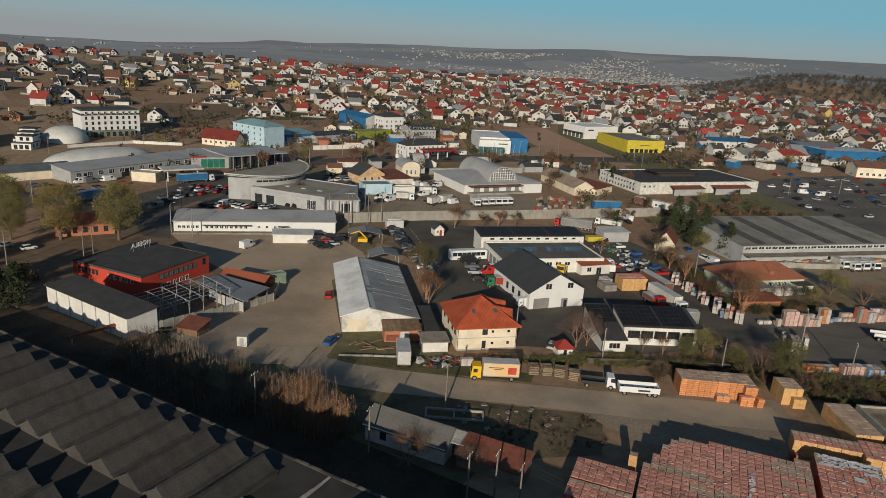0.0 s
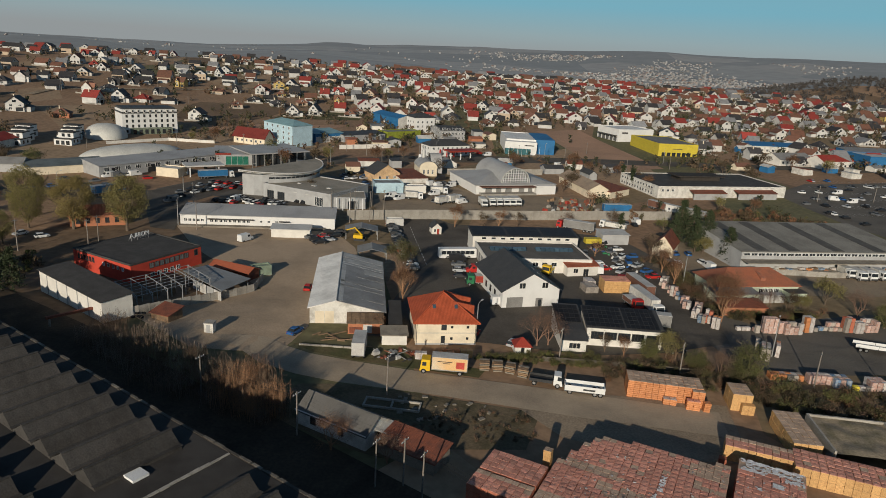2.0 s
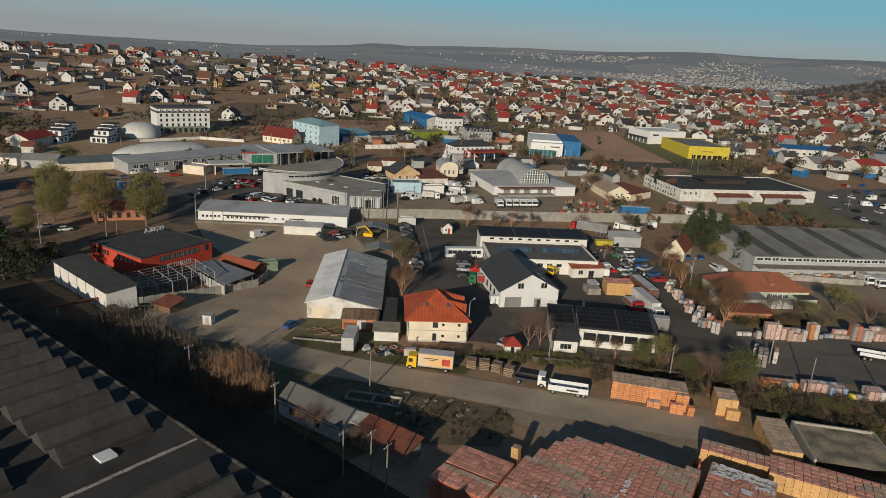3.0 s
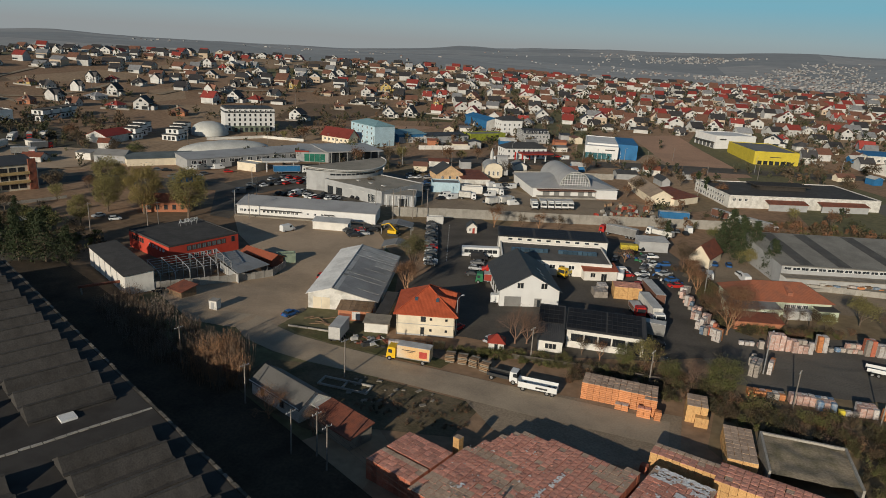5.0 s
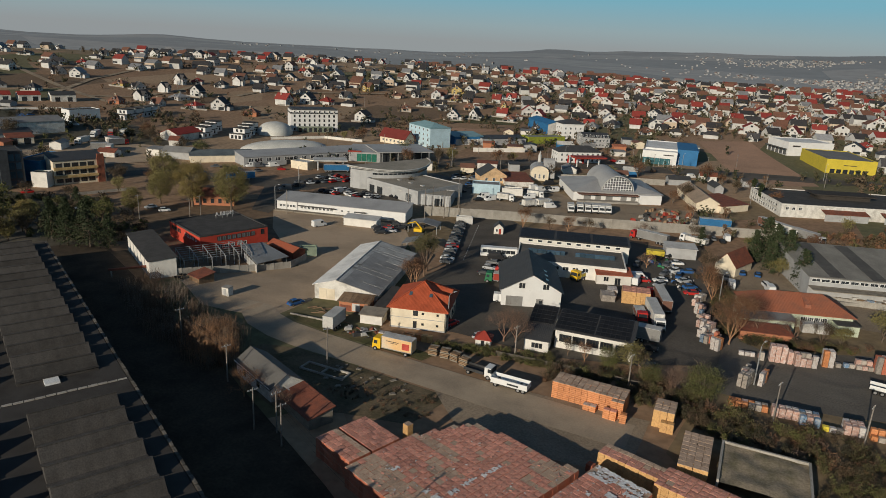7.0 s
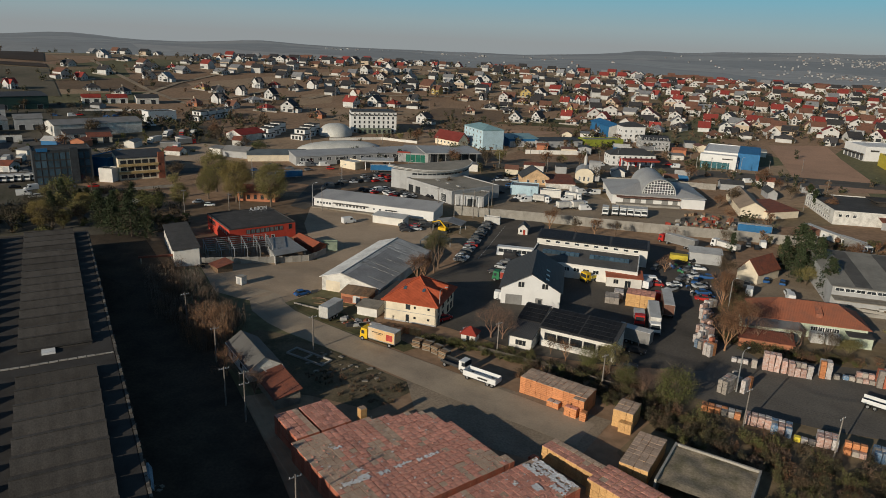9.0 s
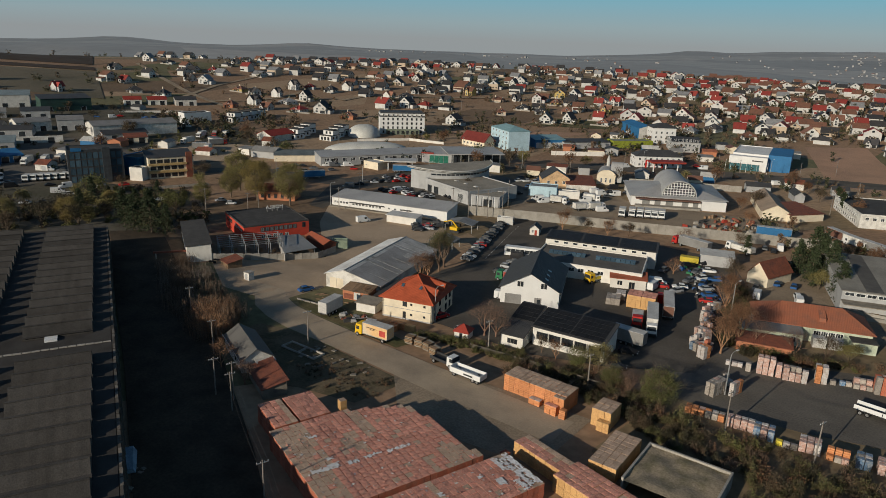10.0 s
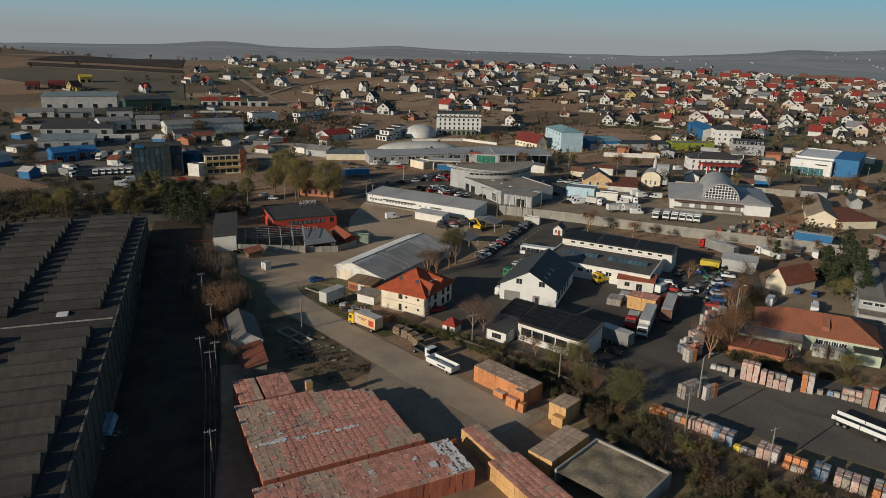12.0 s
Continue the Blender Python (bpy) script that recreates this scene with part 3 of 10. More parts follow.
def factory():
    base = 0.6
    o = tagged(new("factory"), "long grey factory hall with a sawtooth roof", "factory")
    o.matrix_basis = fpose(0, 0, base)
    deck, wall = Mesh(), Mesh()
    # local y points to the lane, so the building lies at negative y
    deck.box(-79.5, -62, 9.0, 125, -0.5, 9.4)
    part("roof", deck, bitumen, o, "flat bitumen roof deck")
    wall.box(-80, -62, -0.5, 125, -0.4, 9.0)
    # wall and pilaster colour is darkened for the shade on the lane side
    part("wall", wall, mat("sooty_wall", (0.15, 0.135, 0.115), 0.95, (0.09, 0.08, 0.07), scale=0.3), o)
    par = Mesh()
    par.box(-80, -0.4, -0.5, 125, 0.0, 9.45)
    par.box(-80, -62, 9.0, -79.5, -0.4, 9.6)
    part("parapet", par, mat("dirty_parapet", (0.10, 0.088, 0.074), 0.95, (0.06, 0.053, 0.045), scale=0.4), o, "worn dirty concrete parapet")
    caps = []
    for k in range(4):
        c = Mesh()
        c.box(0.05, -0.34, 9.43, random.uniform(1.1, 2.3), 0.06, 9.48 + random.uniform(0, 0.06))
        caps.append(c.data("coping_stone", mat("coping", (0.17, 0.15, 0.125), 0.95, (0.09, 0.08, 0.068), scale=0.7, rnd=0.3)))
    x = -80.0
    while x < 124:
        if random.random() < 0.66:
            part("coping_stone", caps[random.randrange(4)], None, o, at=pose(x, 0, 0, 0, 0, random.uniform(-1, 1)))
        x += 2.4
    pitch, rise = 4.85, 1.95
    seg = {}
    for kind in range(3):
        t = Mesh()
        L = 11.4
        t.face([(2.55, 0, rise), (2.55, -L, rise), (pitch, -L, 0.02), (pitch, 0, 0.02)])
        t.face([(0, 0, 0.3), (0, -L, 0.3), (2.55, -L, rise), (2.55, 0, rise)])
        q = random.uniform(-9, -3)
        for dx, ly in ((0.5, 2.0), (1.2, 1.2)):
            z = 0.3 + dx / 2.55 * (rise - 0.3)
            t.hexa([(dx, q - ly, z - 0.02), (dx + 0.5, q - ly, z + 0.3), (dx + 0.5, q, z + 0.3), (dx, q, z - 0.02)], [(dx, q - ly, z + 0.05), (dx + 0.5, q - ly * 0.8, z + 0.38), (dx + 0.5, q - 0.2, z + 0.38), (dx, q, z + 0.05)])
        for y, flip in ((0, 1), (-L, 0)):
            ring = [(0, y, -0.05), (pitch, y, -0.05), (pitch, y, 0.02), (2.55, y, rise), (0, y, 0.3)]
            t.face(ring[::-1] if flip else ring)
        t.box(2.35, -L, rise - 0.02, 2.75, 0, rise + 0.09)
        t.box(4.2, -L - 0.1, 0.42, 4.85, 0.1, 0.52)
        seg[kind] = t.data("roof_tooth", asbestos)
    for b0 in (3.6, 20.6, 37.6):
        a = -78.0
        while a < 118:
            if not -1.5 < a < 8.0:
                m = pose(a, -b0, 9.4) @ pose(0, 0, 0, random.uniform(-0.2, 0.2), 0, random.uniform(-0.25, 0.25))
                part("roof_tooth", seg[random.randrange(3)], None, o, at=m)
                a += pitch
            else:
                a = 9.75
    gut = Mesh()
    x = -1.0
    y = -0.6
    while y > -55:
        gut.box(4.7 + random.uniform(-0.1, 0.1), y - 1.3, 9.4, 5.1 + random.uniform(-0.1, 0.1), y, 9.55)
        y -= 1.42
    part("roof_seam", gut, concrete, o, "pale dashed joint cover across the roof")
    vent = Mesh()
    vent.box(-1.2, -11.5, 9.4, 1.4, -9.4, 9.75)
    part("roof_hatch", vent, white_frame, o, "white roof hatch")
    curb = Mesh()
    curb.box(-2.5, -9.2, 9.4, -0.9, -7.9, 9.9)
    part("roof_vent", curb, steel, o, "rusty roof vent")
    side = Mesh()
    side.box(-0.2, 0, -0.4, 0.2, 0.25, 9.2)
    column = side.data("pilaster", MATS["sooty_wall"])
    for k in range(40):
        part("pilaster", column, None, o, at=(-76 + k * 4.85, 0, 0))
    return o


factory()


# ---- near buildings ----
o, w = building("workshop_hall", (-89.3, 128.7), (-65, 115.5), 6.5, 5.1, "shed", back=5.5, wall=white_plaster, roofing=felt, label="long white rendered shed with a dark felt roof")
for k in range(5):
    m = Mesh()
    m.box(4.6 * k + 3.6, -0.1, 0, 4.6 * k + 3.85, 0.05, 5.0)
    part("downpipe", m, grey_plaster, o)

o, w = building("red_building", (-76, 142.4), (-68.6, 162.9), 22, 5.0, "flat", wall=red_plaster, roofing=felt, label="red rendered two-storey furniture building with a flat black roof")
for c in o.children:
    if c.name.startswith("parapet"):
        c.data.materials[0] = felt
        c.scale.z = 0.97
row(o, "f", w, 22, 5.2, 17.6, 8, 2.9, 1.15, 1.25, frame_m=dark_frame, pane_m=mat("grey_pane", (0.22, 0.22, 0.21), 0.3, bump=0.0))
window(o, "f", w, 22, 20.0, 2.9, 1.0, 1.5, dark_frame)
row(o, "f", w, 22, 5.2, 15, 5, 0.6, 1.1, 1.0)
row(o, "l", w, 22, 1.6, 8.5, 6, 2.9, 0.7, 1.2, frame_m=dark_frame)
row(o, "l", w, 22, 11, 20, 5, 2.9, 0.7, 0.8)

o, w = building("long_white_building", (-93.2, 196), (-46, 209.4), 10.5, 3.7, "shed", back=4.9, wall=bright_white, roofing=light_zinc, label="long low white building with a grey sheet roof")
row(o, "f", w, 10.5, 1.0, 7.5, 5, 1.6, 0.9, 0.8)
row(o, "f", w, 10.5, 9, 22, 9, 1.5, 0.9, 0.9)
row(o, "f", w, 10.5, 24, 34, 4, 1.7, 0.8, 0.6)
m = Mesh()
m.box(8.5, -1.2, 2.5, 23, 0, 2.65)
m.box(31, -1.2, 2.2, 34.5, 0, 2.35)
part("canopy", m, dark_frame, o)
m = Mesh()
m.box(0, -2.0, -0.4, 46, -0.02, 0.6)
part("loading_ramp", m, old_concrete, o)

building("white_cabin", (-61.5, 193.5), (-50, 196.5), 5, 2.7, "shed", back=3.0, wall=white_plaster, roofing=pale_sheet, label="small white site cabin with a pale roof")

def storage_hall():
    """Low hall whose ridge lies nearer its western eave."""
    o = thing("storage_hall", -27.5, 133.2, 15.0, "cream storage hall with a grey and pale sheet roof", "building")
    w, d, r, zl, zr, zt = 16.4, 36.0, 5.8, 3.7, 2.9, 5.4
    b = Mesh()
    b.hexa([(0, 0, -0.4), (r, 0, -0.4), (w, 0, -0.4), (w, d, -0.4), (r, d, -0.4), (0, d, -0.4)], [(0, 0, zl), (r, 0, zt), (w, 0, zr), (w, d, zr), (r, d, zt), (0, d, zl)])
    part("wall", b, dirty_white, o)
    m = Mesh()
    slab(m, [(r, -0.4, zt + 0.16), (w + 0.5, -0.4, zr + 0.03), (w + 0.5, d + 0.4, zr + 0.03), (r, d + 0.4, zt + 0.16)], 0.14)
    part("roof", m, mat("blue_grey_sheet", (0.34, 0.325, 0.30), 0.55, (0.24, 0.225, 0.205), scale=0.16, ribs=("y", 1.0), bump=0.2), o)
    m = Mesh()
    slab(m, [(-0.5, -0.4, zl + 0.02), (r, -0.4, zt + 0.18), (r, d + 0.4, zt + 0.18), (-0.5, d + 0.4, zl + 0.02)], 0.14)
    part("roof_sheet", m, galvanised, o, "pale galvanised sheets on one slope")
    m = Mesh()
    m.tube((r, -0.45, zt + 0.18), (r, d + 0.45, zt + 0.18), 0.15, 0.15, 6)
    part("ridge_cap", m, pale_sheet, o)

    def strip(y, x0, x1, wy, mt):
        m = Mesh()
        z = lambda x: zt + 0.18 - (x - r) * (zt - zr + 0.12) / (w + 0.5 - r)
        slab(m, [(x0, y, z(x0)), (x1, y, z(x1)), (x1, y + wy, z(x1)), (x0, y + wy, z(x0))], 0.03)
        part("light_strip", m, mt, o)
    strip(26.5, r + 0.1, w + 0.5, 0.9, pale_sheet)
    bright = mat("bright_sheet", (0.50, 0.48, 0.44), 0.55, (0.34, 0.32, 0.285), scale=0.35, ribs=("y", 0.5), bump=0.15)
    for y, x0, x1, wy in ((28.2, r + 0.4, r + 10.9, 3.2), (32.2, r + 0.4, r + 10.9, 3.6), (0.2, r + 0.3, r + 1.4, 25.5), (22.2, r + 6.0, r + 10.9, 3.2)):
        strip(y, x0, x1, wy, bright)
    faded = mat("faded_sheet", (0.34, 0.325, 0.295), 0.75, (0.24, 0.225, 0.20), scale=0.5, bump=0.1)
    for y, x0, x1, wy in ((4.0, r + 5.5, r + 10.6, 0.8), (10.2, r + 0.4, r + 10.6, 1.1), (13.0, r + 0.4, r + 10.8, 1.3), (18.5, r + 4, r + 10.6, 0.8)):
        strip(y, x0, x1, wy, faded)
    for x in (1.2, 3.3):
        q = Mesh()
        q.box(x, -0.05, 0, x + 2.0, 0.02, 2.9)
        part("door_leaf", q, cream_plaster, o)


storage_hall()

o, w = building("orange_roof_house", (-2.7, 128.8), (9.6, 132.5), 13.8, 5.35, "hip", rise=3.9, over=0.7, wall=cream_plaster, roofing=terracotta, label="cream two-storey office house with an orange tiled hip roof", category="house")

o, w = building("white_gable_house", (13.5, 155.8), (27.2, 161.8), 21, 4.5, "gable_y", rise=4.2, over=0.6, wall=bright_white, roofing=slate_sheet, label="white gabled workshop with a black sheet roof", category="house")

o, w = building("solar_workshop", (33.1, 139.4), (49.4, 141.4), 8.6, 4.3, "shed", back=5.7, wall=white_plaster, roofing=slate_sheet, label="white workshop with black solar panels on the roof")

o, w = building("solar_hall", (1.0, 200.0), (33.2, 210.0), 8.0, 5.4, "shed", back=6.2, wall=white_plaster, roofing=slate_sheet, label="long white hall with solar panels on its roof")
building("flat_workshop", (7.0, 181.9), (36.8, 191.2), 17.6, 3.9, "flat", wall=white_plaster, roofing=mat("faded_felt", (0.135, 0.125, 0.11), 0.9, (0.10, 0.092, 0.082), scale=0.2), label="low white workshop with a flat grey roof and skylights")
building("red_roof_cabin", (29.9, 186.2), (38.6, 190.2), 4.6, 2.9, "shed", back=3.7, wall=white_plaster, roofing=mat("brick_sheet", (0.33, 0.095, 0.05), 0.65, scale=0.3, stain=0.2, ribs=("x", 0.4)), label="small white office with a red-brown pent roof")

# ---- middle distance ----
building("showroom", (-86, 245), (-56, 236), 26, 5.2, "flat", wall=grey_plaster, roofing=mat("ballast", (0.30, 0.27, 0.22), 0.9, (0.22, 0.20, 0.16), scale=0.12), label="grey car showroom with a flat roof")
o, w = building("showroom_annex", (-55.4, 237.4), (-44, 241.2), 12, 4.0, "flat", wall=grey_plaster, roofing=MATS["ballast"], label="low grey annex beside the showroom")
window(o, "f", w, 12, 7.0, 0.1, 3.4, 2.8, dark_frame, bars=2)
o, w = building("hotel", (-214.5, 351.5), (-194, 373.5), 15, 13.2, "flat", wall=bright_white, roofing=slate_sheet, label="white five-storey hotel with a dark mansard top", category="hotel")
building("grey_depot_hall", (-157.5, 248), (-123, 314.5), 13, 4.6, "shed", back=5.6, wall=grey_plaster, roofing=light_zinc, label="long grey depot hall with a pale roof")
building("pale_blue_block", (-142, 377), (-119.5, 363), 14, 11.8, "hip", rise=2.4, wall=pale_blue, roofing=teal_sheet, label="pale blue four-storey block with a teal roof")
building("blue_workshop", (-114, 385), (-102, 401), 14, 5.3, "shed", back=6.5, wall=blue_sheet, roofing=teal_sheet, label="blue workshop with big pale doors")
building("blue_arched_hall", (-84, 473), (-74, 482), 38, 7.5, "gable_y", rise=2, wall=blue_sheet, roofing=blue_sheet, label="blue sheet-clad hall with a white gable")
building("white_block", (-69.5, 461), (-57.5, 471), 12, 11.0, "hip", rise=2.2, over=0.9, wall=bright_white, roofing=slate_sheet, label="white four-storey house with balconies")
building("grey_shop", (-48, 439), (-33, 447.5), 19, 6.5, "gable_x", rise=2, wall=grey_plaster, roofing=slate_sheet, label="grey two-storey shop with a dark roof")
building("filling_station_office", (-43, 373), (-23, 389), 11, 6.2, "hip", rise=2.8, wall=bright_white, roofing=slate_sheet, label="white office with a black hip roof")
building("blue_showroom", (-3.5, 412), (25, 417), 36, 8.2, "flat", wall=bright_white, roofing=mat("white_membrane", (0.66, 0.65, 0.62), 0.7, (0.56, 0.55, 0.52), scale=0.1), label="white and blue store with a pale roof")
building("yellow_store", (91, 447.5), (116.5, 456), 42, 7.6, "flat", wall=yellow_panel, roofing=mat("store_roof", (0.19, 0.185, 0.175), 0.85, (0.15, 0.145, 0.14), scale=0.1), label="yellow panelled store with a grey flat roof")
building("white_warehouse", (70, 497), (96, 513), 25, 8.5, "flat", wall=bright_white, roofing=MATS["white_membrane"], label="white warehouse with a flat roof")
building("arch_hall", (-7.5, 286), (25.5, 304.2), 32, 4.4, "hip", rise=3.6, over=0.9, wall=bright_white, roofing=light_zinc, label="white hall with a grey roof and a large glazed arch")
building("brown_shed", (40.8, 300.5), (49.6, 304), 34, 3.8, "gable_y", rise=2.6, over=0.6, wall=cream_plaster, roofing=tan_roof, label="cream shed with a tan corrugated roof")
building("dark_roof_hall", (72.5, 314.4), (136, 343), 34, 5.2, "flat", wall=dirty_white, roofing=felt, label="long dirty white hall with a black roof")
building("grey_warehouse", (82.6, 210.2), (140.4, 229.8), 30, 6.2, "shed", back=8.0, wall=grey_plaster, roofing=old_roof, label="wide grey warehouse with a low sloped roof")
building("tiled_roof_building", (69.5, 180.8), (92.6, 189.0), 11.5, 3.9, "hip", rise=3.1, over=0.6, wall=mat("mint_plaster", (0.50, 0.55, 0.42), 0.85, scale=0.35, stain=0.2), roofing=mat("weathered_tile", (0.30, 0.105, 0.058), 0.85, (0.23, 0.095, 0.06), scale=0.35, ribs=("x", 0.35), bump=0.5), label="mint building with a weathered orange tiled hip roof")
building("glass_office", (-195, 141.6), (-187, 161.5), 14, 13.8, "flat", wall=mat("anthracite", (0.05, 0.055, 0.06), 0.6), roofing=felt, label="dark glazed four-storey office block")
building("yellow_office", (-182.5, 170), (-176, 188), 12, 9.5, "shed", back=11, wall=cream_plaster, roofing=slate_sheet, label="yellow-banded three-storey office with a dark roof")
building("long_grey_hall", (-295, 200), (-285, 246), 18, 6.5, "gable_x", rise=2.0, wall=dirty_white, roofing=grey_sheet, label="long white metal hall with a grey roof")
# more of the middle distance
B = building
o, w = B("red_roof_inn", (-154, 362.5), (-134, 358.5), 8.5, 4.5, "gable_x", rise=4.2, over=0.8, wall=cream_plaster, roofing=maroon_sheet, label="cream house with a dark red gabled roof", category="house")
row(o, "f", w, 11, 1, w - 1, 6, 1.5, 1.1, 1.2)
for x, y in ((-309, 295), (-310.5, 303), (-312, 311), (-313.5, 319), (-219.5, 302.5), (-225.5, 312.5), (-231.5, 322.5), (-235.5, 288), (-241.5, 298), (-247.5, 308)):
    o, w = B("terrace_house", (x, y), (x + 8.4, y + 1.6), 9, 3.0, "flat", wall=bright_white, roofing=felt, label="white terrace house with a black-edged setback storey", category="house", group="terrace houses")
    edge_mesh = Mesh()
    edge_mesh.box(-0.1, -0.15, 2.95, w + 0.1, 9.1, 3.45)
    part("fascia", edge_mesh, dark_frame, o, "dark roof edge")
    u = Mesh()
    u.box(1.0, 2.6, 3.45, w - 0.1, 8.8, 6.0)
    part("upper_storey", u, bright_white, o)
    u = Mesh()
    u.box(0.8, 2.3, 6.0, w + 0.1, 9.0, 6.4)
    part("upper_roof", u, felt, o)
    row(o, "f", w, 9, 0.6, w - 0.6, 3, 0.4, 1.5, 1.9, frame_m=dark_frame)
    row(o, "r", w, 9, 1, 8, 2, 1.0, 1.2, 1.4, frame_m=dark_frame)
    for x1 in (2.8, 5.6):
        u = Mesh()
        u.box(x1, 2.54, 4.0, x1 + 1.4, 2.62, 5.6)
        part("upper_window", u, dark_glass, o)
B("red_roof_shop", (-228, 272), (-230, 294), 12, 4.0, "gable_x", rise=2.5, wall=dirty_white, roofing=red_sheet, label="low shop with a bright red roof")
B("cream_depot", (-182, 238), (-163, 261), 11, 3.4, "shed", back=4.4, wall=cream_plaster, roofing=mat("green_grey_sheet", (0.15, 0.17, 0.165), 0.65, scale=0.2, ribs=("x", 0.9)), label="cream depot with a green-grey roof and arched doors")
B("grey_gable_shed", (-200, 237), (-187, 242), 9, 3.5, "gable_x", rise=2, wall=grey_plaster, roofing=grey_sheet, label="low shed with a grey gabled roof")
o, w = B("glass_pavilion", (-115, 302), (-98, 321), 22, 5.4, "flat", wall=dark_glass, roofing=grey_sheet, label="glazed car pavilion with a grey overhanging roof")
r = Mesh()
r.box(-2.5, -2.5, 5.8, w + 2.5, 24, 6.3)
part("canopy", r, light_zinc, o)
for k in range(7):
    m = Mesh()
    m.box(k * w / 6 - 0.2, -2.2, 0, k * w / 6 + 0.2, -1.8, 5.8)
    part("column", m, steel, o)
o, w = B("green_front_shop", (-131, 296), (-116, 304), 20, 5.0, "shed", back=6, wall=grey_plaster, roofing=light_zinc, label="grey shop with a red-edged roof")
for k in range(4):
    m = Mesh()
    m.box(4.2 + k * 2.6, -0.1, 0.3, 6.6 + k * 2.6, 0.02, 4.2)
    part("green_pane", m, mat("green_glass", (0.03, 0.16, 0.11), 0.25, bump=0.02), o, "green tinted shop glazing")
m = Mesh()
m.box(-0.4, -0.5, 5.0, 6.5, 0.3, 5.7)
part("red_fascia", m, red_sheet, o)
B("yellow_station_shop", (-141, 262), (-131, 262), 7, 3.4, "flat", wall=cream_plaster, roofing=pale_sheet, label="small yellow filling station shop")
o = thing("station_canopy", -128, 263, 40, "flat white filling station canopy on posts", "canopy")
m = Mesh()
m.box(0, 0, 4.6, 16, 9, 5.2)
part("canopy", m, pale_sheet, o)
for x in (2, 14):
    for y in (2, 7):
        m = Mesh()
        m.box(x - 0.2, y - 0.2, -0.2, x + 0.2, y + 0.2, 4.6)
        part("column", m, white_frame, o)
B("dark_workshops", (-100, 397), (-80.5, 421), 11, 4.2, "shed", back=5.0, wall=grey_plaster, roofing=slate_sheet, label="long row of low dark workshops")
B("green_workshop", (-79.5, 423), (-62, 444), 10, 4.5, "flat", wall=mat("lime_panel", (0.25, 0.28, 0.04), 0.6), roofing=grey_sheet, label="workshop with lime green panels")
o, w = B("peach_house", (-54, 292), (-44, 300), 11, 3.6, "gable_y", rise=4, wall=mat("peach_plaster", (0.62, 0.42, 0.24), 0.85), roofing=slate_sheet, label="peach house with a black gabled roof", category="house")
row(o, "f", w, 11, 1, w - 1, 3, 1.2, 1.1, 1.3)
B("brown_barn", (-42, 293.5), (-31, 300.5), 20, 2.4, "shed", back=3.0, wall=dirty_white, roofing=rust_sheet, label="long barn with a rusty brown roof")
B("blue_shed", (-48, 270), (-37, 275), 8, 4.0, "flat", wall=pale_blue, roofing=grey_sheet, label="pale blue sheet metal shed")
B("white_container_row", (-36, 275), (-28, 279), 4, 2.8, "flat", wall=white_plaster, roofing=pale_sheet, label="row of white containers")
o = thing("station_canopy", -32.5, 366.5, 41, "red-edged filling station canopy on posts", "canopy")
m = Mesh()
m.box(0, -3.6, 4.8, 18, 3.4, 5.1)
m.box(-0.3, -3.9, 5.1, 18.3, 3.7, 5.7)
part("canopy", m, red_sheet, o)
for x in (2, 8.5, 15):
    m = Mesh()
    m.box(x - 0.25, -1, -0.2, x + 0.25, -0.5, 4.8)
    part("column", m, white_frame, o)
# chapel-like hall and arch hall fronts
o = thing("chapel", -38.0, 315.5, 22, "cream chapel-like hall with a curved grey roof and glazed arch", "chapel")
m = Mesh()
m.box(0, 0, -0.3, 8.6, 13, 4.2)
part("wall", m, cream_plaster, o)
arc = [math.pi * k / 14 for k in range(15)]
rings = [[(4.3 + 4.5 * math.cos(a), y, 4.0 + 3.2 * math.sin(a)) for a in arc] for y in (-0.4, 13.4)]
m = Mesh()
m.strip(rings[::-1], False)
part("curved_roof", m, light_zinc, o, smooth_faces=False)
m = Mesh()
m.face([(x, -0.05, z) for x, _, z in rings[0]])
m.face([(x, 13.05, z) for x, _, z in rings[1]][::-1])
part("gable", m, cream_plaster, o)
rings = [[(x, 7.0 + 5.4 * math.cos(a), 1.2 + 9.0 * math.sin(a)) for a in arc] for x in (6.0, 11.5)]
m = Mesh()
m.strip(rings, False)
q = part("cross_vault", m, light_zinc, o, "tall arched cross roof")
m = Mesh()
m.face([(11.3, 7.0 + 5.1 * math.cos(a), 1.2 + 8.6 * math.sin(a)) for a in arc])
m.face([(6.2, 7.0 + 5.1 * math.cos(a), 1.2 + 8.6 * math.sin(a)) for a in arc][::-1])
part("glass", m, dark_glass, q)
for k in range(-3, 4):
    y = k * 1.3
    m = Mesh()
    m.box(11.32, 7.0 + y - 0.12, 1.2, 11.5, 7.0 + y + 0.12, 1.2 + 8.6 * math.sqrt(1 - (y / 5.1) ** 2))
    part("glazing_bar", m, white_frame, q)
m = Mesh()
m.tube((4.3, 12.0, 6.5), (4.3, 12.0, 10.5), 0.9, 0.8, 8)
m.tube((4.3, 12.0, 10.5), (4.3, 12.0, 12.6), 0.8, 0.08, 8)
part("turret", m, pale_sheet, o)
for y in (2.0, 5.0, 8.0):
    window(o, "r", 8.6, 13, y, 1.4, 0.9, 1.8)
for x in (2.2, 4.3, 6.4):
    window(o, "f", 8.6, 13, x, 1.2, 0.8, 1.9)
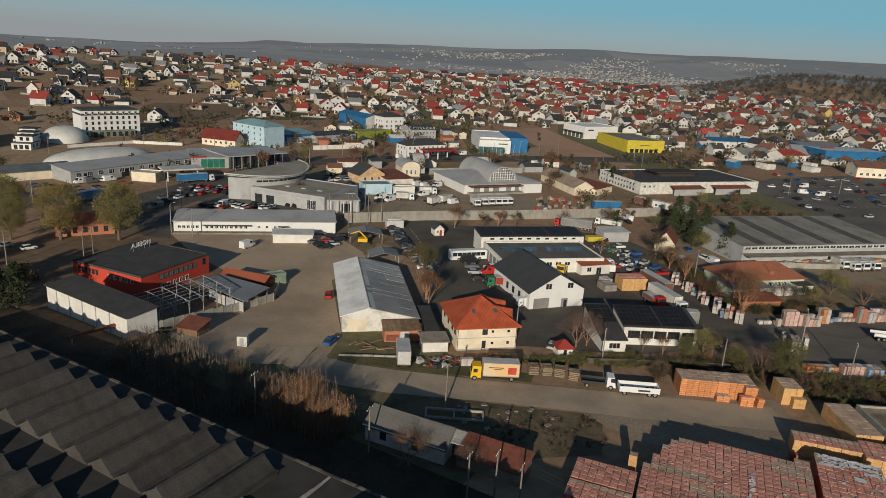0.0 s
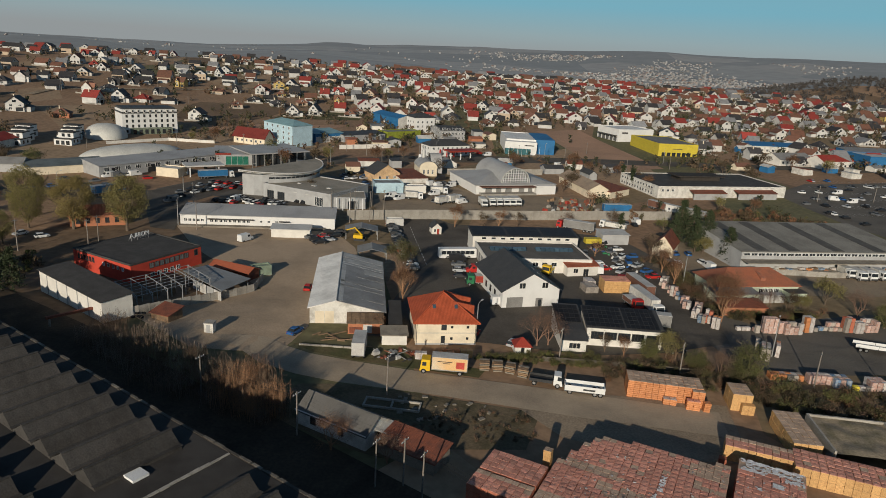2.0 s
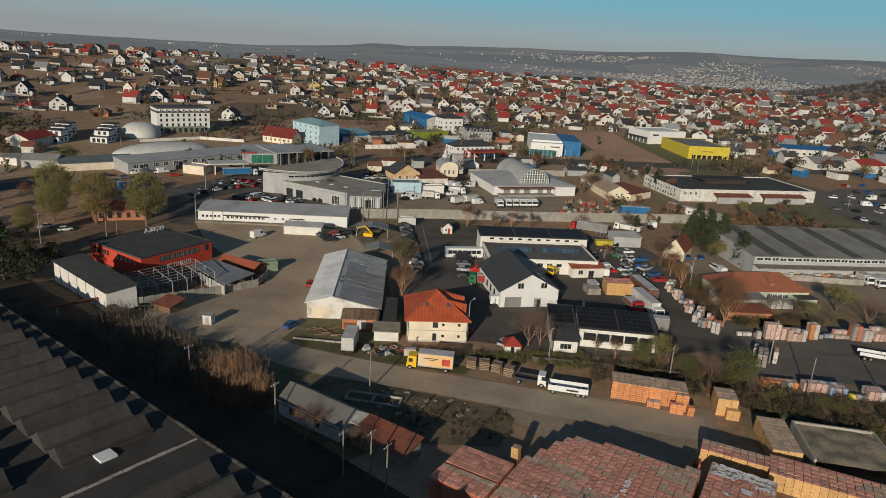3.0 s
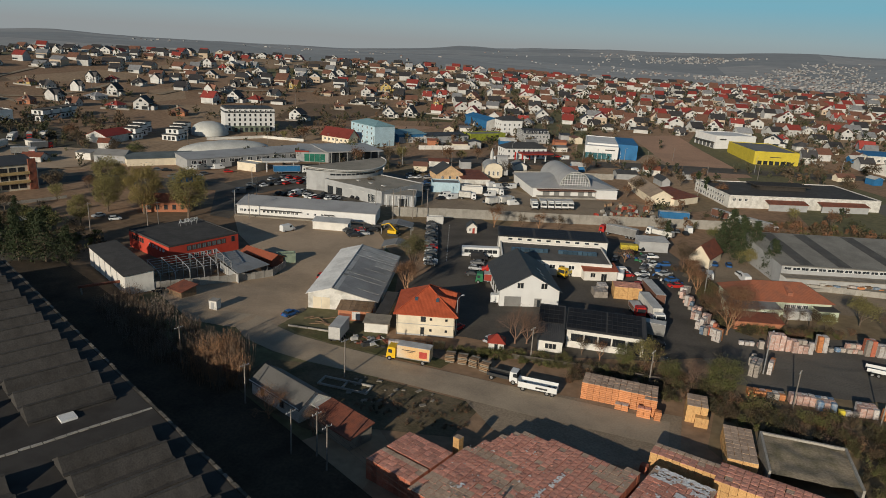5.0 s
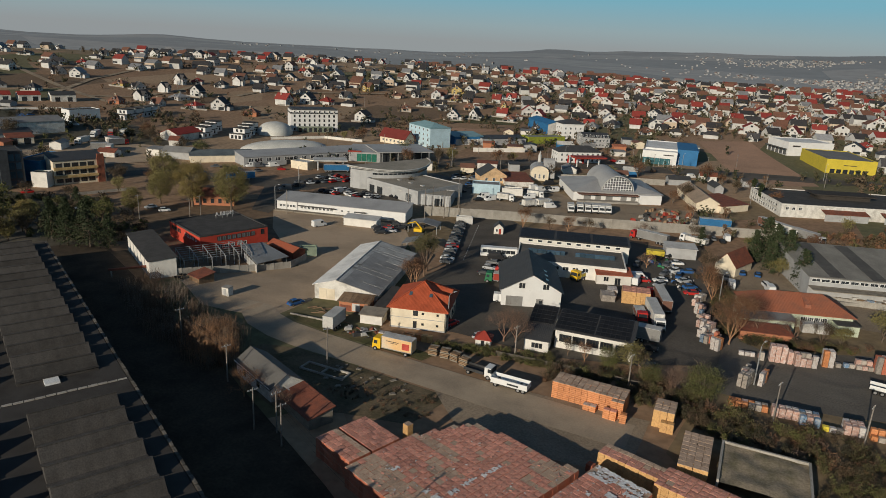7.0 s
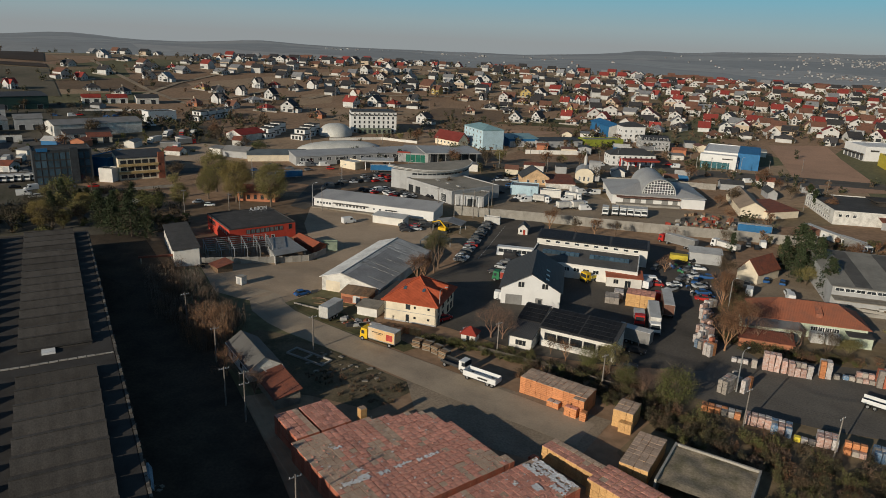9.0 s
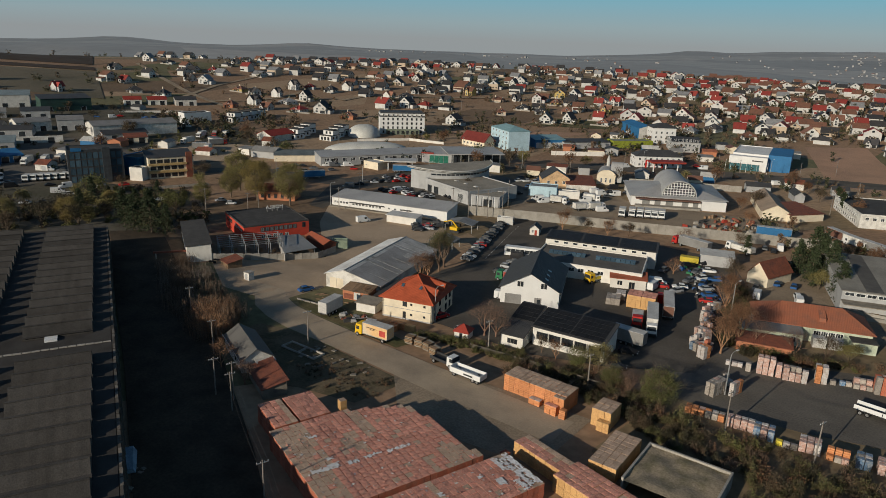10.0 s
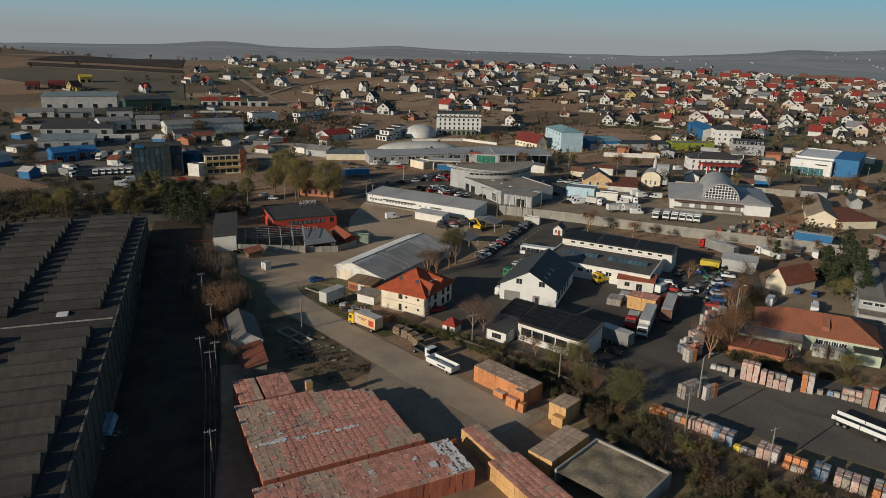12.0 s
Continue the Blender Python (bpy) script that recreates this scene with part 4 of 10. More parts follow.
# barrel vault that breaks through the depot hall's roof
o = find("arch_hall")
span, top = 6.9, 6.6
arc = [math.pi * k / 20 for k in range(21)]
rings = [[(19.2 + span * math.cos(a), y, 4.5 + top * math.sin(a)) for a in arc] for y in (1.2, 31)]
m = Mesh()
m.strip(rings[::-1], False)
m.face(rings[1][::-1])
v = part("vault", m, light_zinc, o, "barrel-vaulted grey roof")
m = Mesh()
m.face([(19.2 + (span - 0.4) * math.cos(a), 1.7, 4.5 + (top - 0.4) * math.sin(a)) for a in arc])
part("glass", m, dark_glass, v)
for k in range(-5, 6):
    x = k * 1.18
    m = Mesh()
    m.box(19.2 + x - 0.13, 1.4, 4.5, 19.2 + x + 0.13, 1.62, 4.5 + (top - 0.45) * math.sqrt(max(0.02, 1 - (x / (span - 0.4)) ** 2)))
    part("glazing_bar", m, white_frame, v)
for k in range(1, 6):
    z = k * 1.1
    hw = (span - 0.4) * math.sqrt(1 - (z / (top - 0.4)) ** 2)
    m = Mesh()
    m.box(19.2 - hw, 1.34, 4.5 + z - 0.11, 19.2 + hw, 1.6, 4.5 + z + 0.11)
    part("glazing_bar", m, white_frame, v)
m = Mesh()
for k in range(len(arc) - 1):
    for r0 in (span,):
        a, b = arc[k], arc[k + 1]
        m.tube((19.2 + r0 * math.cos(a), 1.15, 4.5 + top * math.sin(a)), (19.2 + r0 * math.cos(b), 1.15, 4.5 + top * math.sin(b)), 0.2, 0.2, 5)
part("arch_rim", m, pale_sheet, v)
m = Mesh()
m.box(1.5, -3.0, 3.5, 27.5, -0.05, 3.78)
part("canopy", m, brown_sheet, o, "brown loading canopy")
m = Mesh()
m.box(28.0, -2.2, -0.3, 37.6, -0.05, 4.0)
part("front_wing", m, bright_white, o)
for x, ww in ((4.5, 3.0), (9.5, 2.4), (14.0, 3.0), (20.5, 2.6), (25.0, 2.0)):
    m = Mesh()
    m.box(x, -0.08, 0, x + ww, 0.02, 2.7)
    part("loading_door", m, grey_sheet, o)
m = Mesh()
m.box(1.5, -3.4, -0.4, 27.5, -0.06, 0.9)
part("loading_ramp", m, concrete, o)
# inflatable domes
for x, y, rx, ry, h, rz, label in ((-215, 337, 10.8, 13, 7.2, 40, "white inflated sports dome"), (-174, 297, 10.5, 25, 5.4, -31, "long low white inflated hall")):
    o = thing("air_dome", x, y, rz, label, "dome", "air domes")
    m = Mesh()
    rings = []
    for i in range(9):
        e = math.pi / 2 * i / 8
        rings.append([(rx * math.cos(e) ** 0.8 * math.cos(a), ry * math.cos(e) ** 0.8 * math.sin(a), h * math.sin(e) ** 0.95) for a in [2 * math.pi * k / 28 for k in range(28)]])
    m.strip(rings[:-1])
    m.face(rings[-2])
    part("membrane", m, membrane, o, smooth_faces=True)
# offices in the west
o, w = B("blue_office_wing", (-209, 186), (-200, 166), 10, 8, "flat", wall=blue_sheet, roofing=felt, label="blue clad office wing")
B("white_kiosk", (-186, 163), (-181, 166), 5, 5.5, "flat", wall=white_plaster, roofing=felt, label="white boxy annex beside the offices")
teal_grey = mat("teal_grey_sheet", (0.22, 0.26, 0.26), 0.6, (0.16, 0.19, 0.19), scale=0.2, ribs=("x", 1.0))
dark_green = mat("dark_green_sheet", (0.035, 0.075, 0.06), 0.6, (0.03, 0.05, 0.045), scale=0.2, ribs=("x", 1.0))
ochre_wall = mat("ochre_wall", (0.48, 0.36, 0.06), 0.7, (0.38, 0.28, 0.06), scale=0.3)
for a, b, d, h, rf, wl, rm, lab in (
        ((-429, 168), (-410, 213), 24, 8.5, "shed", pale_sheet, teal_grey, "large pale ribbed hall with a grey-green roof"),
        ((-391, 212), (-384, 242), 18, 8.5, "shed", dark_green, slate_sheet, "dark green metal hall"),
        ((-396, 143), (-388, 164), 12, 4, "gable_x", dirty_white, grey_sheet, "low white shed with a grey roof"),
        ((-385, 166), (-378, 186), 10, 4, "gable_x", grey_plaster, grey_sheet, "low grey shed before the ribbed hall"),
        ((-334, 141), (-314, 175), 12, 4, "gable_x", grey_plaster, slate_sheet, "long grey store with a dark roof"),
        ((-354, 136), (-334, 167), 12, 4, "gable_x", grey_plaster, slate_sheet, "long grey store with a dark roof"),
        ((-329, 173), (-327, 191), 14, 5.5, "gable_x", dirty_white, grey_sheet, "white workshop with a grey gabled roof"),
        ((-324, 193), (-319, 206), 12, 6.5, "gable_x", grey_plaster, grey_sheet, "grey two-part workshop with a gabled roof"),
        ((-372, 192), (-366, 207), 10, 5, "shed", grey_plaster, slate_sheet, "grey store beside the green hall"),
        ((-291, 128), (-280, 153), 16, 4.5, "shed", grey_plaster, teal_grey, "low store with a grey-green sheet roof"),
        ((-299, 160), (-290, 181), 4, 3, "flat", dirty_white, grey_sheet, "long white garage row"),
        ((-282, 199), (-276, 222), 7, 3.8, "shed", grey_plaster, slate_sheet, "low grey lean-to hall"),
        ((-270, 205), (-266, 216), 6, 3.4, "shed", cream_plaster, rust_sheet, "small cream shed with a rusty roof"),
        ((-396, 271), (-391, 282), 11, 4.2, "gable_x", dirty_white, red_sheet, "low shed with a red sheet roof"),
        ((-389, 286), (-384, 298), 11, 4.2, "gable_x", dirty_white, red_sheet, "low shed with a red sheet roof"),
        ((-379, 302), (-373, 316), 11, 4.6, "gable_x", dirty_white, slate_sheet, "low shed with a dark roof"),
        ((-518, 181), (-515, 190), 10, 4.4, "gable_x", maroon_sheet, maroon_sheet, "dark red barn with a red roof"),
        ((-519, 198), (-515, 209), 10, 4.4, "gable_x", maroon_sheet, maroon_sheet, "dark red barn with a red roof"),
        ((-546, 231), (-544, 241), 9, 5.2, "gable_x", ochre_wall, ochre_wall, "bright yellow barn among the fields"),
        ((-309, 266), (-306, 284), 10, 7, "flat", bright_white, felt, "white modern office with a dark roof edge"),
        ((-249, 124), (-249, 135), 12, 5, "gable_x", blue_sheet, blue_sheet, "bright blue sheet metal workshop"),
        ((-253, 136), (-252, 146), 12, 3.6, "shed", blue_sheet, blue_sheet, "low blue lean-to beside the workshop")):
    o, w = B("depot_hall", a, b, d, h, rf, rise=2, back=h + 1.5, wall=wl, roofing=rm, label=lab, group="western halls")
    for k in range(max(2, int(w / 9))):
        window(o, "f", w, d, (k + 0.5) * w / max(2, int(w / 9)), 0.1, 3.2, 3.0, frame_m=white_frame, bars=0, name="loading_door")
# east: shops and blue sheds by the car park
for a, b, d, h, rf, wl, rm, lab in (
        ((189, 445), (212, 460), 12, 5, "gable_x", white_plaster, red_sheet, "white restaurant with a red roof"),
        ((164, 446), (188, 461), 14, 4, "gable_x", white_plaster, grey_sheet, "long house with a grey gabled roof"),
        ((222, 462), (270, 476), 22, 7.5, "flat", blue_sheet, pale_sheet, "long blue panelled retail hall"),
        ((160, 494), (198, 506), 14, 5, "shed", dirty_white, blue_sheet, "low hall with a blue roof"),
        ((225, 500), (262, 512), 14, 5, "shed", blue_sheet, grey_sheet, "grey and blue metal hall"),
        ((218, 412), (238, 413), 12, 6, "gable_x", cream_plaster, brown_sheet, "cream guest house with a wooden gable")):
    o, w = B("east_hall", a, b, d, h, rf, rise=3, back=h + 1.2, wall=wl, roofing=rm, label=lab, group="eastern halls")
    row(o, "f", w, d, 1, w - 1, int(w / 4), 1.4, 1.6, 1.4)
B("small_tiled_house", (57.5, 218.5), (63.5, 216.5), 12, 3.2, "gable_y", rise=3.6, wall=cream_plaster, roofing=rust_sheet, label="small cream house with a rusty gabled roof", category="house")
B("brown_roof_house", (82, 226), (88, 228), 14, 3.4, "gable_y", rise=3, wall=dirty_white, roofing=old_tile, label="old house with a brown tiled roof", category="house")
B("brown_lean_to", (50.5, 303), (60, 316), 16, 3.0, "shed", back=4.2, wall=cream_plaster, roofing=rust_sheet, label="barn with a rusty brown pent roof")

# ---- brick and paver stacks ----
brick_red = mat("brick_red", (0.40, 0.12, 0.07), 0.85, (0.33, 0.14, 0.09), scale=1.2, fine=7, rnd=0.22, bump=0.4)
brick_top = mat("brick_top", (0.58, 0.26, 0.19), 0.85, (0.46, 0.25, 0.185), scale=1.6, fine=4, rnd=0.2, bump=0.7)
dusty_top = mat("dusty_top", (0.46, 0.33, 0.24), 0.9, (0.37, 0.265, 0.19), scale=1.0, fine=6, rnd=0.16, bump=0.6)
orange_film = mat("orange_film", (0.58, 0.24, 0.10), 0.5, (0.46, 0.18, 0.075), scale=1.4, fine=6, rnd=0.14, bump=0.6, ribs=("z", 0.38), ribdepth=0.8)
yellow_film = mat("yellow_film", (0.55, 0.33, 0.14), 0.5, (0.46, 0.26, 0.11), scale=1.4, fine=6, rnd=0.12, bump=0.35)
grey_film = mat("grey_film", (0.33, 0.29, 0.25), 0.5, (0.25, 0.22, 0.19), scale=1.4, fine=6, rnd=0.25, bump=0.35)
pink_film = mat("pink_film", (0.42, 0.25, 0.20), 0.5, (0.50, 0.43, 0.39), scale=2.2, fine=6, rnd=0.2, bump=0.35)
white_film = mat("white_film", (0.50, 0.475, 0.45), 0.5, (0.36, 0.28, 0.24), scale=2.2, fine=8, rnd=0.16, bump=0.6)
sheet_film = mat("sheet_film", (0.74, 0.73, 0.71), 0.45, (0.55, 0.48, 0.44), scale=2.2, fine=8, rnd=0.1, bump=0.6)
blue_film = mat("blue_film", (0.09, 0.16, 0.25), 0.45, (0.30, 0.31, 0.32), scale=2.2, fine=6, rnd=0.3, bump=0.4)
lemon_film = mat("lemon_film", (0.62, 0.50, 0.05), 0.4, (0.50, 0.40, 0.08), scale=2.0, fine=6, rnd=0.2, bump=0.4)


def pallet_data(tiers, w, d, h, side, top, seed, gap=0.02):
    """A column of wrapped pallets: tiers with soft, uneven tops."""
    rng = random.Random(seed)
    m = Mesh()
    z = 0.0
    for k in range(tiers):
        jx, jy = rng.uniform(-0.04, 0.04), rng.uniform(-0.04, 0.04)
        hw, hd, b = w / 2 - gap, d / 2 - gap, 0.035
        low = [(jx - hw, jy - hd, z), (jx + hw, jy - hd, z), (jx + hw, jy + hd, z), (jx - hw, jy + hd, z)]
        mid = [(x, y, z + h - b - 0.02 + rng.uniform(-0.012, 0.012)) for x, y, _ in low]
        up = [(jx + (x - jx) * 0.95, jy + (y - jy) * 0.95, z + h - 0.02 + rng.uniform(-0.015, 0.015)) for x, y, _ in low]
        i = len(m.v)
        m.v += low + mid + up
        for a in range(2):
            for q in range(4):
                n = (q + 1) % 4
                m.f.append((i + 4 * a + q, i + 4 * a + n, i + 4 * a + 4 + n, i + 4 * a + 4 + q))
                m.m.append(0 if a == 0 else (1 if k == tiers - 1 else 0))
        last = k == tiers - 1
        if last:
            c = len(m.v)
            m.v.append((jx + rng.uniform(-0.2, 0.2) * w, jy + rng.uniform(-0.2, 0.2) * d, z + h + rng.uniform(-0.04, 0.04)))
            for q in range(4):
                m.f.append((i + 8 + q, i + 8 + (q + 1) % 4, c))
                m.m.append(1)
        else:
            m.f.append((i + 8, i + 9, i + 10, i + 11))
            m.m.append(0)
        z += h
    return m.data("brick_pallet", [side, top])


def stack(name, origin, theta, cols, rows, size, tiers, h, side, tops, label, keep=None, z=None, group="", category="brick stack", piece="brick_pallet", ragged=0.0, mixed=()):
    """A block of pallet columns from its origin corner; keep(i, j) leaves columns out."""
    o = thing(name, origin[0], origin[1], theta, label, category, group, z=z)
    rng = random.Random(name + str(origin))
    if mixed:
        kinds = [pallet_data(max(t, 1), size[0], size[1], h, f, f, rng.random(), 0.07) for f in mixed for t in ([tiers] if not ragged else [tiers, tiers - 1])]
    else:
        kinds = [pallet_data(t, size[0], size[1], h, side, top, rng.random()) for top in tops for t in ([tiers] if not ragged else [tiers, tiers, tiers - 1])]
    made = 0
    rest = []
    for i in range(cols):
        for j in range(rows):
            if keep and not keep(i, j):
                continue
            k = rng.randrange(len(kinds))
            if len(tops) > 1 and not ragged and not mixed:
                k = 1 if noise.noise(Vector((j * 0.35 + origin[0], i * 0.06, 1.3))) > 0.12 else 0
                if rng.random() < 0.06:
                    k = rng.randrange(len(kinds))
            m = pose((i + 0.5) * size[0], (j + 0.5) * size[1], rng.uniform(-0.02, 0.02), rng.uniform(-0.4, 0.4), rng.uniform(-0.4, 0.4), rng.uniform(-1.0, 1.0))
            if made < 250:
                part(piece, kinds[k], None, o, at=m)
                made += 1
            else:
                rest.append((k, m))
    if rest:
        big = Mesh()
        for k, m in rest:
            d = kinds[k]
            i = len(big.v)
            big.v += [tuple(m @ v.co) for v in d.vertices]
            for p in d.polygons:
                big.f.append(tuple(i + a for a in p.vertices))
                big.m.append((p.material_index and 1 + (k % 2)) if len(tops) > 1 else p.material_index)
        tagged(part("brick_pallet_rest", big, [side, *tops], o), kind="stuff")
    return o


def brick_field():
    e1, e2 = Vector((0.951, -0.309)), Vector((0.309, 0.951))
    O = Vector((14.1, 79.5))

    def at(a, b):
        p = O + a * e1 + b * e2
        return (p.x, p.y)
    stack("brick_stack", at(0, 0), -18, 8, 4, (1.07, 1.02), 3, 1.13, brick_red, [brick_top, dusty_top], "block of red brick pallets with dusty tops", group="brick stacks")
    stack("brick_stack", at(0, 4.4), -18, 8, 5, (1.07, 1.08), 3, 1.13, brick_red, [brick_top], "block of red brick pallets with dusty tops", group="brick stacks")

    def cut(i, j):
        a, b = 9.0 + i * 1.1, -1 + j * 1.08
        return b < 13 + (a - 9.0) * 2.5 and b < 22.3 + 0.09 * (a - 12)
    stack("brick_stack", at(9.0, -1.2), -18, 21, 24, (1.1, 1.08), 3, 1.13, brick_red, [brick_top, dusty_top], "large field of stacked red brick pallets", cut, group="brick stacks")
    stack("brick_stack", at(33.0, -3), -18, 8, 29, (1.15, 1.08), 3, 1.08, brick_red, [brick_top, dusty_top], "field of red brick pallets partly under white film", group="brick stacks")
    stack("brick_stack", at(7.0, 11.8), -18, 1, 1, (1.2, 1.2), 4, 1.13, yellow_film, [dusty_top], "single tall column of pale wrapped bricks", group="brick stacks")
    # torn white film on the tops, one length for each row of pallets it still covers
    sheets = [(23.6, 0.2, 4.6, 1.3, 72), (24.0, 5.6, 2.2, 1.0, 72), (23.9, 8.6, 3.0, 0.9, 72), (24.2, 12.4, 4.0, 0.8, 72), (21.3, 3.4, 1.2, 0.7, 72), (14.6, 3.4, 1.3, 0.8, 72),
              (33.3, 27.1, 8.6, 1.1, -18), (34.0, 26.0, 7.8, 1.0, -18), (33.4, 24.9, 3.6, 1.0, -18), (39.4, 24.6, 2.6, 1.2, -18), (37.8, 22.4, 1.5, 1.3, -18), (35.6, 20.6, 1.1, 0.8, -18), (35.9, 13.4, 1.2, 0.9, -18)]
    for n, (a, b, la, lb, rz) in enumerate(sheets):
        rng = random.Random(n)
        m = Mesh()
        nx, ny = max(4, round(la / 0.28)), max(3, round(lb / 0.28))
        grid = [[(la * i / nx + rng.uniform(-0.1, 0.1), lb * j / ny + rng.uniform(-0.1, 0.1), rng.uniform(0, 0.045)) for i in range(nx + 1)] for j in range(ny + 1)]
        for j in range(ny):
            for i in range(nx):
                edge = j in (0, ny - 1) or i in (0, nx - 1)
                if rng.random() < (0.28 if edge else 0.06) + (0.3 if i % 4 == 3 and n % 2 else 0):
                    continue
                m.face([grid[j][i], grid[j][i + 1], grid[j + 1][i + 1], grid[j + 1][i]])
        x, y = at(a, b)
        o = part("plastic_sheet", m, sheet_film, at=pose(x, y, ground(x, y) + (3.46 if a < 33 else 3.31), 0, 0, rz))
        tagged(o, "torn white plastic film on the brick stack", "plastic sheet", "film sheets")

    # scraps of torn wrapping that stand up from the tops
    rng = random.Random(8)
    m = Mesh()
    for _ in range(1100):
        if rng.random() < 0.6:
            a, b = 9.2 + rng.uniform(0, 22.8), -1 + rng.uniform(0, 25)
            if not (b < 12 + (a - 9.0) * 2.4 and b < 21.6 + 0.09 * (a - 12)):
                continue
            z = 3.4
        else:
            a, b, z = 33.2 + rng.uniform(0, 8.6), -2.6 + rng.uniform(0, 30.5), 3.25
        x, y = at(a, b)
        s, t = rng.uniform(0.07, 0.24), rng.uniform(0, 6.28)
        u, v = Vector((math.cos(t), math.sin(t), 0)) * s, Vector((-math.sin(t), math.cos(t), 0)) * s * rng.uniform(0.3, 0.7)
        c = Vector((x, y, ground(x, y) + z))
        up = Vector((0, 0, s * rng.uniform(0.1, 0.6)))
        k = 0 if rng.random() < 0.75 else 1
        m.face([c - u - v, c + u - v, c + u + v + up, c - u + v * 0.6 + up * 0.5], k)
    tagged(part("torn_wrapping", m, [brick_top, white_film]), "scraps of torn wrapping on the brick stacks", "wrapping", "", "stuff")


brick_field()
G_ORANGE = "orange wrapped stacks"
stack("orange_stack", (53.2, 100.4), -13, 9, 3, (1.15, 1.15), 2, 1.35, yellow_film, [brick_top, dusty_top], "row of orange-wrapped block pallets", group=G_ORANGE)
stack("orange_stack", (62.6, 96.6), -13, 18, 5, (1.15, 1.15), 2, 1.42, yellow_film, [dusty_top, brick_top], "wide row of orange-wrapped block pallets", group=G_ORANGE)
stack("orange_stack", (64.7, 103.9), 2, 4, 9, (1.15, 1.2), 2, 1.35, yellow_film, [dusty_top], "low block of wrapped pallets beside the concrete bin", group=G_ORANGE)
stack("orange_stack", (39.8, 117.8), 0, 12, 4, (1.13, 1.15), 3, 1.13, orange_film, [dusty_top], "long bright orange block stack", group=G_ORANGE)
stack("orange_stack", (51.2, 116.6), 0, 2, 1, (1.13, 1.15), 3, 1.1, orange_film, [dusty_top], "short orange block stack", group=G_ORANGE)
stack("orange_stack", (50.2, 115.4), 0, 2, 1, (1.2, 1.15), 2, 0.95, orange_film, [brick_top], "two low orange-wrapped pallets", group=G_ORANGE)
stack("orange_stack", (53.2, 115.3), 5, 1, 1, (1.2, 1.2), 2, 0.9, orange_film, [orange_film], "single low orange-wrapped pallet", group=G_ORANGE)
stack("orange_stack", (46.2, 116.4), 0, 2, 1, (1.2, 1.2), 1, 1.2, orange_film, [white_film], "orange pallets under a white sheet", group=G_ORANGE)
stack("orange_stack", (58.4, 117.6), 2, 3, 4, (1.2, 1.2), 3, 1.13, yellow_film, [dusty_top], "square block of yellow-wrapped pallets", group=G_ORANGE)
stack("orange_stack", (60.0, 116.4), 2, 2, 1, (1.15, 1.1), 2, 0.95, yellow_film, [yellow_film], "two low yellow-wrapped pallets", group=G_ORANGE)
stack("brick_stack", (52.0, 98.3), -15, 1, 1, (1.2, 1.2), 1, 1.3, brick_red, [brick_red], "one loose red brick pallet", group="brick stacks")

# concrete bin with earth inside
o = thing("concrete_bin", 70.2, 115.0, 2, "open concrete storage bin half full of earth", "storage bin")
m = Mesh()
for x0, y0, x1, y1 in ((0, -0.35, 13.2, 0), (12.85, -12, 13.2, -0.35), (0, -12, 0.35, -0.35)):
    m.box(x0, y0, -0.3, x1, y1, 2.7)
part("wall", m, concrete, o)
m = Mesh()
n = 16
g = [[(0.35 + 12.5 * i / n, -12 + 11.65 * j / n, 2.3 + 0.3 * noise.noise(Vector((i * 0.25, j * 0.25, 2)))) for i in range(n + 1)] for j in range(n + 1)]
for j in range(n):
    for i in range(n):
        m.face([g[j][i], g[j][i + 1], g[j + 1][i + 1], g[j + 1][i]])
part("earth_fill", m, mat("bin_earth", (0.27, 0.22, 0.155), 0.95, (0.15, 0.13, 0.075), scale=0.35, fine=3, bump=0.6), o, "brown earth with weeds", smooth_faces=True)

# paver pallets of the storage yard
G_PAV = "paver pallets"


def pavers(x, y, rz, cols, rows, tiers, film, label, ragged=1.0, size=(1.15, 1.0), h=0.95):
    stack("paver_stack", (x, y), rz, cols, rows, size, tiers, h, film, [film, film] if ragged else [film], label, group=G_PAV, category="pallet stack", piece="paver_pallet", ragged=ragged, mixed=[film, film, film, white_film, pink_film, grey_film])


pavers(69.5, 158.6, 12, 3, 1, 2, white_film, "white and red paver pallets on the yard")
pavers(73.6, 158.2, 12, 1, 2, 2, white_film, "small white paver pallets")
pavers(75.6, 158.8, 12, 3, 2, 4, pink_film, "tall pink wrapped paver stack", 0)
pavers(79.2, 159.6, 15, 1, 2, 3, pink_film, "narrow pink paver stack")
pavers(80.6, 159.4, 15, 4, 2, 3, pink_film, "stepped pink paver stack")
pavers(86.0, 162.4, 15, 2, 2, 4, orange_film, "tall salmon paver stack", 0)
pavers(88.6, 163.8, 15, 1, 1, 1, blue_film, "low blue wrapped pallet", 0)
pavers(90.2, 164.8, 15, 2, 1, 1, blue_film, "low blue wrapped pallets", 0)
pavers(92.6, 165.2, 15, 3, 2, 2, pink_film, "pale pink paver pallets")
pavers(96.2, 165.2, 18, 2, 2, 4, brick_red, "tall red stack of paver pallets", 0)
pavers(98.8, 165.6, 18, 2, 2, 3, white_film, "white wrapped paver pallets", 0)
pavers(101.8, 167.0, 18, 3, 3, 3, pink_film, "pink wrapped paver pallets beside the bushes", 1)
pavers(65.2, 157.5, 68, 2, 2, 3, orange_film, "salmon paver stack by the lane", 0)
pavers(64.0, 160.8, 68, 3, 2, 3, brick_red, "red paver stack by the lane")
pavers(62.2, 165.2, 68, 3, 2, 3, pink_film, "pink and white paver pallets by the lane")
pavers(60.6, 169.4, 70, 2, 2, 2, white_film, "white wrapped pallets by the lane")
